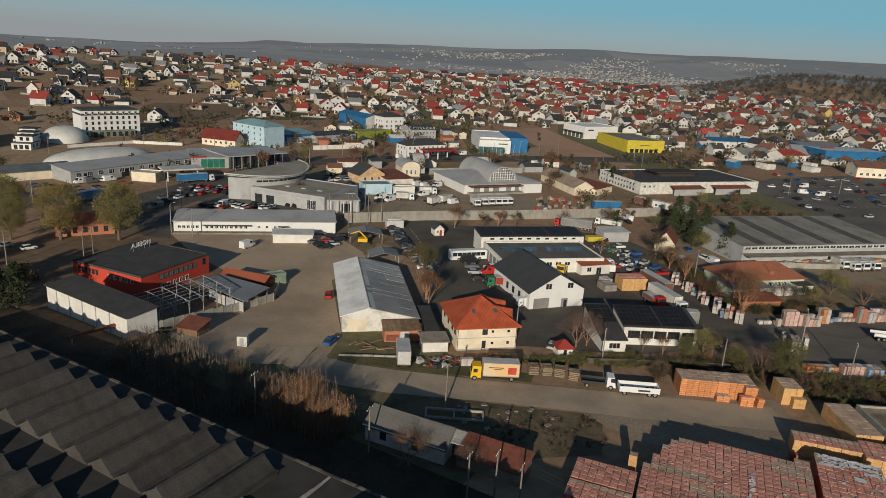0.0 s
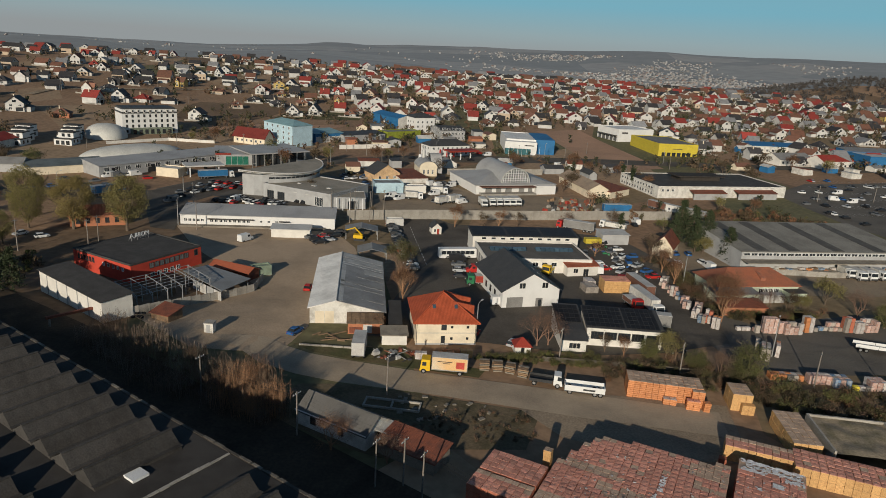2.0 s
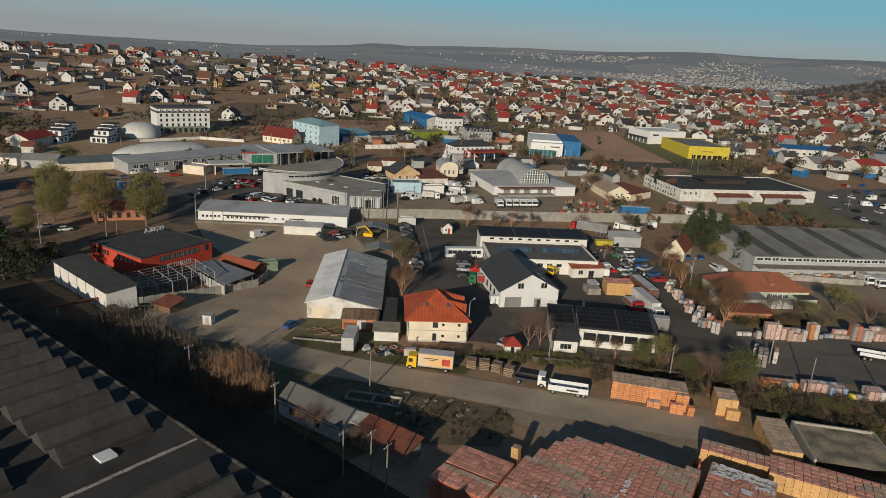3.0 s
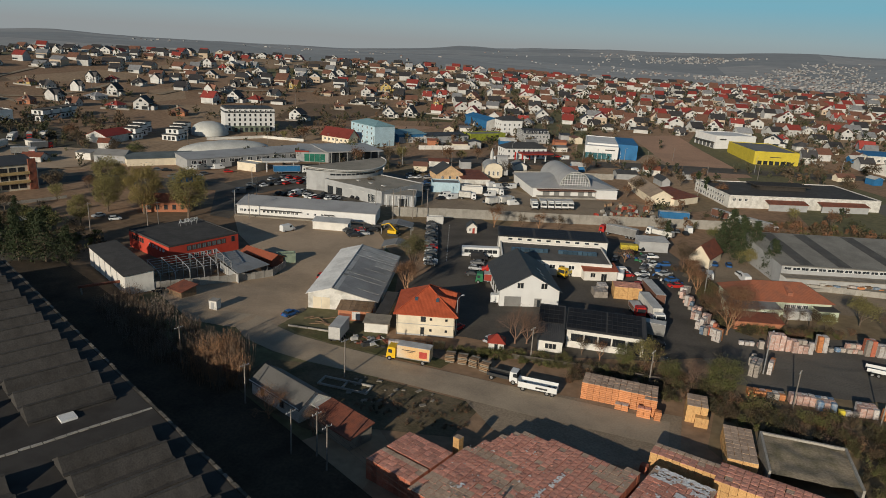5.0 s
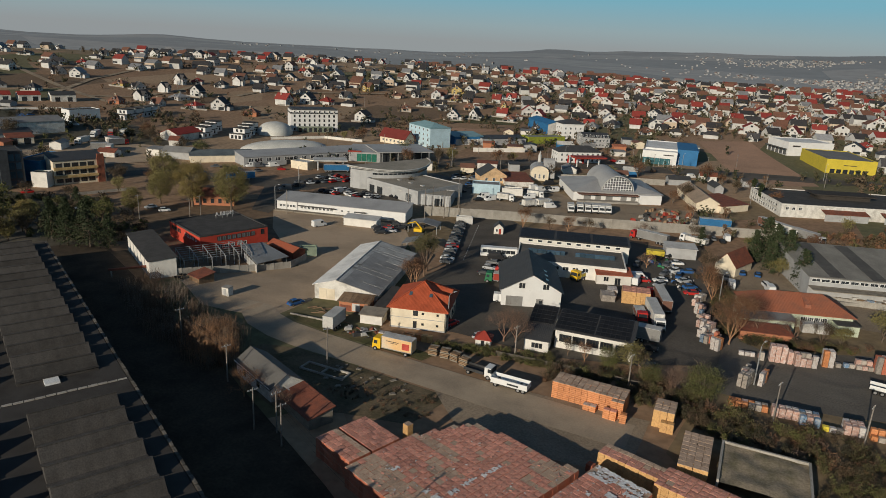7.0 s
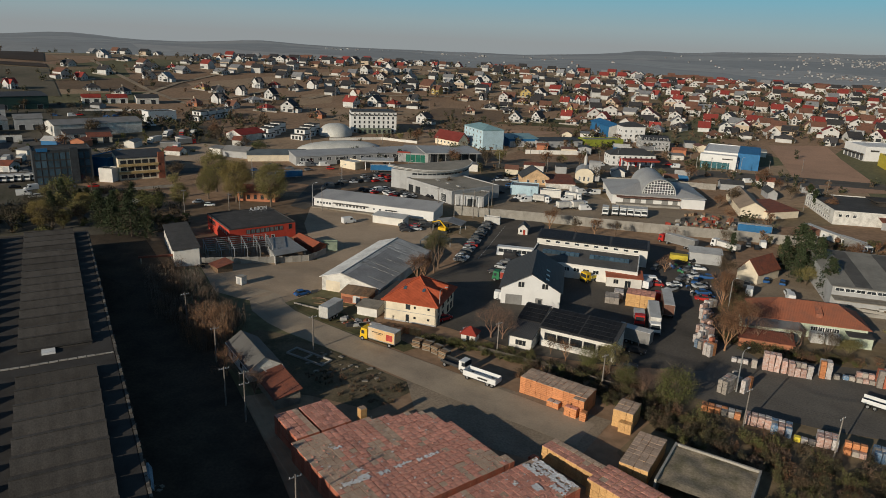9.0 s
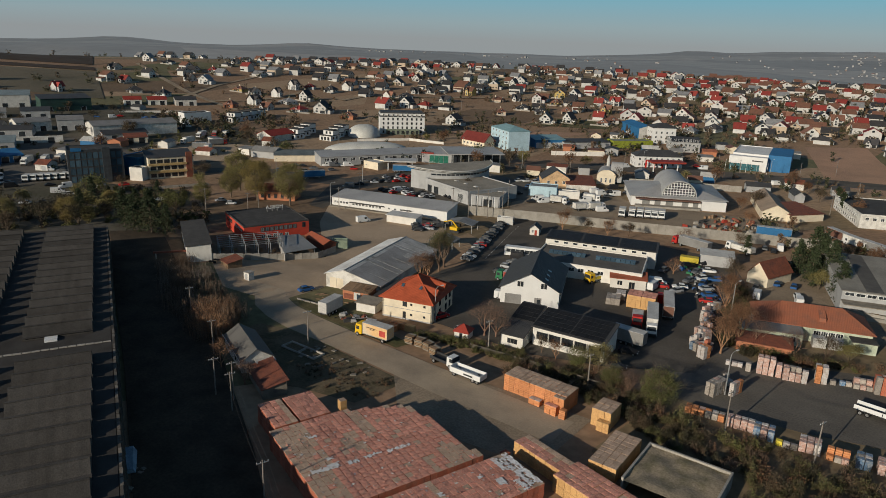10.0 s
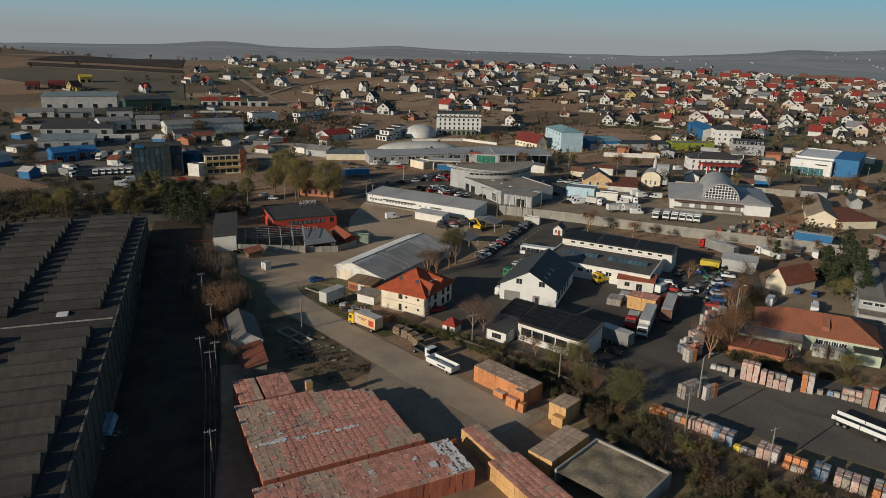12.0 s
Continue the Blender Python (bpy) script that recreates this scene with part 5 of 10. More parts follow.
pavers(59.8, 176.0, 70, 2, 2, 2, blue_film, "blue and grey pallets by the lane")
pavers(58.6, 180.4, 70, 3, 2, 2, pink_film, "pink pallets by the lane")
pavers(57.2, 186.6, 70, 4, 2, 2, white_film, "pale pallets by the lane")
pavers(69.8, 133.0, 8, 6, 2, 1, orange_film, "low orange block row by the hedge", 0, h=1.2)
pavers(77.2, 133.2, 8, 4, 2, 2, pink_film, "pink block pallets by the hedge", 0)
pavers(81.8, 132.6, 8, 3, 3, 2, blue_film, "blue wrapped pallets by the hedge", 0)
pavers(85.6, 132.6, 8, 3, 1, 1, lemon_film, "yellow wrapped pallets by the hedge", 0)
pavers(89.0, 133.4, 8, 3, 3, 2, pink_film, "pink grey pallets by the hedge", 0)
pavers(93.2, 133.6, 8, 3, 2, 2, orange_film, "salmon pallets by the hedge")
pavers(97.4, 134.2, 8, 2, 3, 2, blue_film, "blue pallets by the hedge", 0)
pavers(100.4, 134.6, 8, 4, 3, 2, pink_film, "pink pallets by the hedge", 0)
pavers(105.6, 135.0, 8, 5, 4, 2, orange_film, "orange block pallets by the hedge", 0)
pavers(72.2, 142.0, 75, 4, 2, 3, grey_film, "grey paver stack in the yard", 0)
pavers(72.6, 147.4, 75, 3, 2, 2, grey_film, "low grey and green pallets")
pavers(75.0, 144.8, 75, 3, 1, 3, orange_film, "salmon paver columns in the yard", 0)
for n, (x, y, film, label) in enumerate(((60.8, 173.0, pink_film, "pink pallets beside the lane"), (58.9, 178.4, white_film, "white pallets beside the lane"), (57.6, 183.9, pink_film, "pale pink pallets beside the lane"), (61.6, 163.2, white_film, "white wrapped pallets beside the lane"), (62.6, 160.4, blue_film, "blue wrapped pallets beside the lane"))):
    pavers(x, y, 70, 2, 2, 2 + n % 2, film, label)
stack("orange_stack", (3.6, 122.6), 17, 2, 1, (1.5, 1.4), 1, 1.5, orange_film, [orange_film], "two orange-wrapped pallets behind the yellow lorry", group=G_ORANGE)

# ---- plants ----
def leaf_material(name, col, col2, rough=0.7):
    m = mat(name, col, rough, col2, scale=0.5, fine=3, bump=0.0, rnd=0.12)
    n, l = m.node_tree.nodes, m.node_tree.links
    geo = n.new("ShaderNodeNewGeometry")
    mix = next(x for x in n if x.bl_idname == "ShaderNodeMix")
    l.new(geo.outputs["Random Per Island"], mix.inputs["Factor"])
    return m


bark = mat("bark", (0.15, 0.115, 0.085), 0.95, scale=2, fine=12, bump=0.6)
twig = mat("twig", (0.16, 0.105, 0.07), 0.95, (0.12, 0.085, 0.06), scale=2, fine=9, rnd=0.2)
rust_twig = mat("rust_twig", (0.36, 0.20, 0.11), 0.95, (0.27, 0.16, 0.095), scale=2, fine=9, rnd=0.2)
dry_reed = mat("dry_reed", (0.21, 0.145, 0.10), 0.95, (0.15, 0.105, 0.075), scale=0.4, fine=5, rnd=0.2)
leaf_olive = leaf_material("leaf_olive", (0.20, 0.17, 0.062), (0.15, 0.13, 0.052))
leaf_gold = leaf_material("leaf_gold", (0.26, 0.195, 0.068), (0.19, 0.15, 0.056))
leaf_rust = leaf_material("leaf_rust", (0.17, 0.085, 0.045), (0.12, 0.068, 0.04))
leaf_green = leaf_material("leaf_green", (0.085, 0.095, 0.03), (0.12, 0.11, 0.04))
leaf_umber = leaf_material("leaf_umber", (0.05, 0.043, 0.024), (0.036, 0.033, 0.02))
leaf_dark = leaf_material("leaf_dark", (0.025, 0.038, 0.016), (0.04, 0.05, 0.022))
leaf_moss = leaf_material("leaf_moss", (0.105, 0.095, 0.038), (0.07, 0.068, 0.03))
leaf_grey = leaf_material("leaf_grey", (0.15, 0.094, 0.066), (0.11, 0.074, 0.055))
leaf_brown = leaf_material("leaf_brown", (0.088, 0.062, 0.036), (0.066, 0.049, 0.029))


def grow(m, tips, p, d, length, r, depth, rng, spread, up):
    """One limb and, from it, the next finer ones."""
    steps = 2 if depth > 1 else 1
    for s in range(steps):
        q = p + d * (length / steps)
        m.tube(p, q, r, r * 0.75, 5 if depth > 1 else 3)
        p, r = q, r * 0.75
        d = (d + Vector((rng.gauss(0, 0.12), rng.gauss(0, 0.12), rng.gauss(0, 0.08)))).normalized()
    tips.append((p, depth))
    if depth == 0:
        return
    for _ in range(3 if depth > 1 else 4):
        side = Vector((rng.gauss(0, 1), rng.gauss(0, 1), rng.gauss(0, 0.6))).normalized()
        nd = (d + side * spread + Vector((0, 0, up))).normalized()
        grow(m, tips, p - d * length * rng.uniform(0, 0.35), nd, length * rng.uniform(0.6, 0.82), r * 0.72, depth - 1, rng, spread, up)


def leaves(c, tips, n, spread, size, rng, flat=0.0):
    for _ in range(n):
        p, _d = tips[rng.randrange(len(tips))]
        p = p + Vector((rng.gauss(0, spread), rng.gauss(0, spread), rng.gauss(0, spread * 0.8)))
        a = Vector((rng.gauss(0, 1), rng.gauss(0, 1), rng.gauss(0, 1 - flat))).normalized()
        b = a.orthogonal().normalized()
        b = (b * math.cos(rng.uniform(0, 6.28)) + a.cross(b) * math.sin(rng.uniform(0, 6.28))).normalized()
        s = size * rng.uniform(0.6, 1.3)
        k = a.cross(b)
        c.face([p - b * s, p + k * s * 0.55, p + b * s, p - k * s * 0.55])


def tree_model(name, height, spread, up, leaf, n_leaves, leaf_size, seed, trunk=0.3, depth=4, scatter=0.5, wood_m=None, min_depth=1, ball=None):
    """A tree of one metre scale: trunk and limbs as one mesh, the crown as another; kept as mesh data."""
    rng = random.Random(seed)
    m, tips = Mesh(), []
    h0 = height * trunk
    r0 = height * 0.018
    m.tube((0, 0, -0.3), (0, 0, h0 * 0.5), r0 * 1.35, r0 * 1.1, 7)
    m.tube((0, 0, h0 * 0.5), (0.05, 0.03, h0), r0 * 1.1, r0 * 0.95, 7)
    for k in range(4):
        a = k * 1.57 + rng.uniform(-0.4, 0.4)
        d = Vector((math.cos(a) * spread, math.sin(a) * spread, 1)).normalized()
        grow(m, tips, Vector((0.05, 0.03, h0 * rng.uniform(0.8, 1.0))), d, height * 0.25, r0 * 0.7, depth - 1, rng, spread, up)
    grow(m, tips, Vector((0.05, 0.03, h0)), Vector((0, 0, 1)), height * 0.27, r0 * 0.8, depth - 1, rng, spread * 0.8, up)
    k = height / max(v[2] for v in m.v)
    m.v = [(x * k, y * k, z * k) for x, y, z in m.v]
    tips = [(p * k, n) for p, n in tips]
    crown = None
    if n_leaves:
        c = Mesh()
        at = [t for t in tips if t[1] <= min_depth]
        if ball:
            # lumps of leaves filling a rounded crown
            wide, low = ball
            at = []
            for _ in range(90):
                q = Vector((rng.gauss(0, 1), rng.gauss(0, 1), rng.gauss(0, 1))).normalized() * rng.uniform(0.45, 1.0) ** 0.5
                at.append((Vector((q.x * wide, q.y * wide, height * (low + 1) / 2 + q.z * height * (1 - low) / 2 * 0.94)), 0))
        leaves(c, at, n_leaves, scatter, leaf_size, rng)
        crown = c.data("crown", leaf)
    return (name, m.data("trunk", wood_m or bark), crown)


def pine_model(height, seed):
    rng = random.Random(seed)
    m, c = Mesh(), Mesh()
    m.tube((0, 0, -0.3), (0, 0, height * 0.95), height * 0.018, height * 0.004, 7)
    tips = []
    z = height * 0.12
    while z < height * 0.97:
        reach = height * 0.30 * (1 - (z / height) ** 1.6) + 0.2
        for k in range(7):
            a = rng.uniform(0, 6.28)
            L = reach * rng.uniform(0.6, 1.1)
            e = Vector((math.cos(a) * L, math.sin(a) * L, z - L * 0.12 + rng.uniform(-0.2, 0.3)))
            m.tube((0, 0, z), e, 0.05, 0.02, 3)
            for f in (0.35, 0.55, 0.75, 0.95):
                tips.append((Vector((0, 0, z)).lerp(e, f), 0))
        z += height * 0.045
    leaves(c, tips, 2600, 0.32, 0.26, rng, 0.4)
    return ("pine_tree", m.data("trunk", bark), c.data("crown", leaf_dark))


def bush_model(name, leaf, seed, n=560, h=1.6, w=1.3, size=0.09, stems=8):
    """A bush on the ground: stems that fan out, with leaves round their upper part."""
    rng = random.Random(seed)
    m, c, tips = Mesh(), Mesh(), []
    for k in range(stems):
        a, t = rng.uniform(0, 6.28), rng.uniform(0.1, 1.0)
        e = Vector((math.cos(a) * w * t, math.sin(a) * w * t, h * rng.uniform(0.55, 1.05) * (1 - 0.35 * t)))
        m.tube((rng.uniform(-0.15, 0.15), rng.uniform(-0.15, 0.15), -0.1), e, 0.03, 0.012, 3)
        for f in (0.25, 0.45, 0.65, 0.85, 1.0):
            tips.append((Vector((0, 0, 0)).lerp(e, f), 0))
    leaves(c, tips, n, 0.2, size, rng)
    return (name, m.data("stems", twig), c.data("crown", leaf))


def clump_model(name, leaf, seed, n, h, w, size):
    """A small tree seen from afar: a short stem under a lumpy crown of leaves."""
    rng = random.Random(seed)
    m, c = Mesh(), Mesh()
    m.tube((0, 0, -0.2), (0, 0, h * 0.5), 0.1, 0.04, 4)
    lumps = []
    for _ in range(8):
        a, t = rng.uniform(0, 6.28), rng.uniform(0, 0.62)
        lumps.append((Vector((math.cos(a) * w * t, math.sin(a) * w * t, h * rng.uniform(0.15, 0.8))), 0))
    leaves(c, lumps, n, w * 0.2, size, rng)
    return (name, m.data("stems", twig), c.data("crown", leaf))


CLUMP = [clump_model("bush", lf, 95 + k, 110, 1.9, 1.5, 0.24) for k, lf in enumerate((leaf_green, leaf_moss, leaf_brown, leaf_rust))]


def plant(model, x, y, s=1.0, label="", category="tree", group="", sz=None):
    name, trunk, crown = model
    o = thing(name, x, y, random.uniform(0, 360), label, category, group)
    o.scale = (s, s, sz or s)
    part(trunk.name, trunk, None, o)
    if crown:
        part("crown", crown, None, o)
    return o


BIG = [tree_model("broadleaf_tree", 16, 0.62, 0.2, lf, 12000, 0.19, k, 0.16, 4, 0.8, ball=(w, 0.17)) for k, lf, w in ((1, leaf_olive, 5.2), (2, leaf_gold, 5.5), (3, leaf_olive, 4.9))]
RUST = [tree_model("broadleaf_tree", 9, 0.5, 0.35, leaf_rust, 3400, 0.1, 11, 0.12, 5, 0.5, min_depth=1, wood_m=rust_twig), tree_model("broadleaf_tree", 9, 0.45, 0.45, leaf_brown, 2800, 0.1, 12, 0.12, 5, 0.5, min_depth=1, wood_m=twig)]
COLUMN = [tree_model("broadleaf_tree", 9, 0.42, 0.35, leaf_rust, 3600, 0.085, 13, 0.14, 5, 0.5, wood_m=rust_twig), tree_model("broadleaf_tree", 12, 0.4, 0.4, leaf_moss, 4400, 0.1, 14, 0.12, 5, 0.5, wood_m=twig)]
GREEN = [tree_model("broadleaf_tree", 8, 0.75, 0.08, leaf_green, 6500, 0.13, 21, 0.08, 4, 0.6, ball=(3.3, 0.06)), tree_model("broadleaf_tree", 8, 0.6, 0.15, leaf_olive, 3600, 0.17, 22, 0.12, 4, 0.6, min_depth=2)]
BARE = [tree_model("bare_tree", 9, 0.6, 0.15, leaf_grey, 6000, 0.055, 31, 0.1, 6, 0.5, wood_m=mat("red_twig", (0.21, 0.125, 0.085), 0.95, (0.15, 0.095, 0.068), scale=2, fine=9, rnd=0.2)), tree_model("bare_tree", 8, 0.75, 0.1, leaf_rust, 2600, 0.085, 32, 0.12, 5, 0.4, wood_m=rust_twig, min_depth=2)]
LITE = [tree_model("broadleaf_tree", 9, 0.6, 0.25, leaf_rust, 1000, 0.28, 61, 0.12, 3, 0.8, min_depth=2), tree_model("broadleaf_tree", 9, 0.55, 0.35, leaf_brown, 1000, 0.28, 62, 0.12, 3, 0.8, min_depth=2), tree_model("broadleaf_tree", 8, 0.75, 0.1, leaf_green, 1100, 0.3, 63, 0.08, 3, 0.9, min_depth=2), tree_model("broadleaf_tree", 8, 0.6, 0.15, leaf_olive, 1000, 0.3, 64, 0.1, 3, 0.9, min_depth=2), tree_model("broadleaf_tree", 9, 0.6, 0.2, leaf_umber, 1100, 0.26, 65, 0.1, 3, 0.9, min_depth=2)]
PINE = [pine_model(13, 41), pine_model(12, 42)]
BUSH = [bush_model("bush", leaf_green, 51), bush_model("bush", leaf_moss, 52), bush_model("bush", leaf_brown, 53), bush_model("bush", leaf_rust, 54, 260), bush_model("bush", leaf_grey, 55, 200, 2.0, 1.2, 0.08, 26), bush_model("bush", leaf_umber, 56)]

for x, y, s, k, label in ((-139, 186, 1.05, 0, "tall olive-leaved tree with a rounded crown"), (-119, 180, 1.05, 1, "tall golden-leaved tree with a bare lower trunk"), (-104, 184, 1.1, 2, "tall yellowing tree beside the road"), (-131, 176, 0.75, 0, "yellow-green tree by the side road"), (-126, 160, 0.6, 2, "broad yellowing tree by the track")):
    plant(BIG[k], x, y, s, label, "tree", "tall roadside trees")
for x, y, s, k in ((-10.6, 152.5, 1.0, 0), (-11.6, 156.8, 0.85, 0), (-13.0, 163.5, 1.05, 1), (-14.4, 167.6, 1.0, 1)):
    plant(COLUMN[k], x, y, s, "narrow rusty autumn tree beside the lane" if k == 0 else "narrow olive-brown tree beside the lane", "tree", "lane trees")
for x, y, s, k in ((-8.4, 228.4, 0.95, 0), (1.3, 229.5, 0.75, 1), (6.6, 233.5, 0.75, 0), (13, 237, 0.7, 1), (41.5, 280.5, 0.8, 0), (47.3, 248, 0.9, 1), (68.5, 170, 1.3, 0), (67, 163.5, 1.1, 0), (60, 190, 0.9, 0), (56, 209, 1.1, 1), (58, 200, 0.9, 0), (66, 178, 0.8, 1), (37, 137, 0.5, 1), (41, 136, 0.5, 0), (86, 175, 0.75, 1), (52, 138, 0.6, 1)):
    plant(RUST[k], x, y, s, ("rusty brown autumn tree" if k == 0 else "brown thinning autumn tree") + " in the yard", "tree", "autumn trees")
for x, y, s, k in ((65.0, 132.5, 1.0, 0), (46, 136, 0.6, 0), (50, 138, 0.7, 1), (99, 186, 0.9, 1), (90, 177, 0.6, 1), (75, 226, 0.7, 1), (108, 172, 0.8, 0), (55, 133, 0.6, 0)):
    plant(GREEN[k], x, y, s, "dense green tree beside the yard" if k == 0 else "olive green leafy tree", "tree", "green trees")
for x, y, s, k in ((22.6, 135.8, 1.0, 0), (25.0, 136.9, 0.9, 0), (59.5, 131, 0.7, 0), (-7.6, 87.0, 0.8, 1), (1.5, 86, 0.6, 0), (72, 172, 0.9, 0), (80, 173, 0.8, 0), (31, 244, 0.7, 0), (39, 210, 0.7, 1), (104, 178, 0.9, 0), (-12, 133, 0.5, 1)):
    plant(BARE[k], x, y, s, "leafless tree with fine grey twigs" if k == 0 else "reddish half-bare tree with fine twigs", "tree", "bare trees")
for x, y, s, k in ((70, 242, 1.15, 0), (73, 236, 1.2, 1), (76.5, 231, 1.1, 0), (81, 219, 1.0, 1), (50, 246, 0.6, 1), (67, 236, 0.95, 1), (72.5, 227, 0.9, 1)):
    plant(PINE[k], x, y, s, "tall dark green pine tree", "tree", "pines")


for x, y in ((59.8, 346), (63.3, 335)):
    m = clump_model("columnar_tree", leaf_dark, 91, 900, 9.0, 1.6, 0.3)
    plant(m, x, y, 1.0, "narrow dark green columnar tree by the hall", "tree", "columnar trees", sz=1.25)


def thicket(name, spots, label, models, lo, hi, category="bushes"):
    """Uncounted bushes as one object: each spot gets a turned and scaled copy of a bush."""
    trunk, crown = Mesh(), {}
    rng = random.Random(name + str(len(spots)))
    verts, faces, mats, index = [], [], [], []
    for x, y in spots:
        _n, stems, leafy = models[rng.randrange(len(models))]
        s = rng.uniform(lo, hi)
        m = pose(x, y, ground(x, y), 0, 0, rng.uniform(0, 360)) @ Matrix.Diagonal((s, s, s * rng.uniform(0.8, 1.3), 1))
        for d in (stems, leafy):
            if d is None:
                continue
            mm = d.materials[0]
            if mm not in mats:
                mats.append(mm)
            co = np.empty(len(d.vertices) * 3)
            d.vertices.foreach_get("co", co)
            co = co.reshape(-1, 3) @ np.array(m.to_3x3()).T + np.array(m.translation)
            i = len(verts)
            verts.extend(map(tuple, co))
            faces.extend(tuple(i + v for v in p.vertices) for p in d.polygons)
            index.extend([mats.index(mm)] * len(d.polygons))
    d = bpy.data.meshes.new(name)
    d.from_pydata(verts, [], faces)
    for mm in mats:
        d.materials.append(mm)
    d.polygons.foreach_set("material_index", index)
    d.update()
    return tagged(new(name, d), label, category, "", "stuff")


def spots_in(poly, n, seed):
    rng = random.Random(seed)
    xs, ys = [p[0] for p in poly], [p[1] for p in poly]
    out = []
    while len(out) < n:
        x, y = rng.uniform(min(xs), max(xs)), rng.uniform(min(ys), max(ys))
        inside = False
        for (x0, y0), (x1, y1) in zip(poly, poly[1:] + poly[:1]):
            if (y0 > y) != (y1 > y) and x < x0 + (x1 - x0) * (y - y0) / (y1 - y0):
                inside = not inside
        if inside:
            out.append((x, y))
    return out


def reed_model(seed, m_stem, n=26, h=3.0, spread=0.9, fork=4):
    """A loose clump of dry upright stalks with feathery forked tops."""
    rng = random.Random(seed)
    m = Mesh()
    for _ in range(n):
        x, y = rng.gauss(0, spread), rng.gauss(0, spread)
        e = Vector((x + rng.gauss(0, 0.3), y + rng.gauss(0, 0.3), h * rng.uniform(0.55, 1.1)))
        m.tube((x, y, -0.1), e, 0.024, 0.012, 3)
        for _k in range(fork):
            q = Vector((x, y, 0)).lerp(e, rng.uniform(0.5, 0.98))
            f = q + Vector((rng.gauss(0, 0.35), rng.gauss(0, 0.35), rng.uniform(0.2, 0.8)))
            m.tube(q, f, 0.014, 0.008, 3)
    return ("reeds", m.data("stalks", m_stem), None)


REEDS = [reed_model(1, dry_reed), reed_model(2, mat("pale_reed", (0.25, 0.20, 0.155), 0.95, (0.18, 0.145, 0.115), scale=0.4, fine=5, rnd=0.2), 22, 3.2), reed_model(3, twig, 26, 3.2)]
SCRUB = [reed_model(4, rust_twig, 60, 4.2, 1.0, 6), reed_model(5, dry_reed, 50, 3.8, 1.0, 6)]
thicket("dry_scrub", spots_in([(-66, 107), (-62, 115), (-48, 113.5), (-38, 110), (-28, 106), (-20, 98), (-16, 91), (-28, 92), (-46, 97)], 150, 1), "tall dry reeds and leafless scrub beside the lane", REEDS, 0.6, 1.15, "scrub")
thicket("rust_scrub", spots_in([(-32, 103), (-25, 103), (-20, 97), (-19, 93), (-26, 93), (-33, 97)], 34, 2), "rust-coloured leafless bushes beside the lane", SCRUB, 0.9, 1.4, "scrub")
thicket("reed_leaves", spots_in([(-52, 104), (-44, 110), (-26, 105), (-17, 94), (-24, 92), (-40, 98)], 22, 21), "few leafy bushes among the dry reeds", [BUSH[2], BUSH[3], BUSH[1]], 0.6, 1.1, "scrub")
thicket("hedge", spots_in([(9, 126), (12, 124.5), (34, 128), (38, 131), (34, 134), (20, 130)], 90, 3), "dense dark green hedge by the fence", BUSH[:2], 0.6, 0.95, "hedge")
thicket("roadside_bushes", spots_in([(36, 123), (40, 124), (58, 124), (66, 124), (66, 132), (56, 136), (44, 134), (36, 130)], 190, 4), "mixed green and brown bushes behind the stacks", BUSH + BUSH[5:], 0.6, 1.4)
thicket("yard_thicket", spots_in([(63, 121), (84, 117), (110, 112), (140, 120), (128, 134), (104, 132), (82, 130), (68, 130), (62, 127)], 330, 5), "dense autumn thicket below the storage yard", [BUSH[0], BUSH[1], BUSH[2], BUSH[5], BUSH[5], BUSH[4], BUSH[3]], 0.8, 1.7)
thicket("near_thicket", spots_in([(85, 116), (85, 104), (100, 92), (130, 100), (140, 120), (108, 113)], 190, 6), "brown and green thicket beside the concrete bin", [BUSH[0], BUSH[2], BUSH[5], BUSH[5], BUSH[4], BUSH[1]], 0.8, 1.6)
thicket("waste_bushes", spots_in([(2, 97), (16, 95), (24, 98), (22, 106), (8, 104)], 110, 7), "low brown weeds on the waste ground", BUSH[2:], 0.2, 0.5)
thicket("west_trees", spots_in([(-176, 150), (-166, 130), (-140, 118), (-112, 124), (-100, 134), (-104, 150), (-125, 158), (-150, 168)], 150, 8), "belt of dark bushes behind the factory", CLUMP[:3], 0.9, 1.7, "bushes")
thicket("slope_bushes", spots_in([(92, 250), (120, 262), (136, 285), (120, 300), (85, 292), (74, 275)], 200, 9), "brown bushes on the bank behind the warehouse", CLUMP[1:], 0.8, 1.6)
thicket("lane_bushes", spots_in([(66, 172), (72, 170), (84, 174), (96, 178), (94, 174), (80, 168), (70, 165)], 70, 10), "bushes behind the paver pallets", BUSH, 0.8, 1.5)
thicket("yard_edge_bushes", spots_in([(52, 210), (58, 206), (62, 180), (66, 166), (69, 168), (66, 190), (60, 214)], 110, 11), "brown bushes along the works yard", BUSH[1:], 0.9, 1.8)

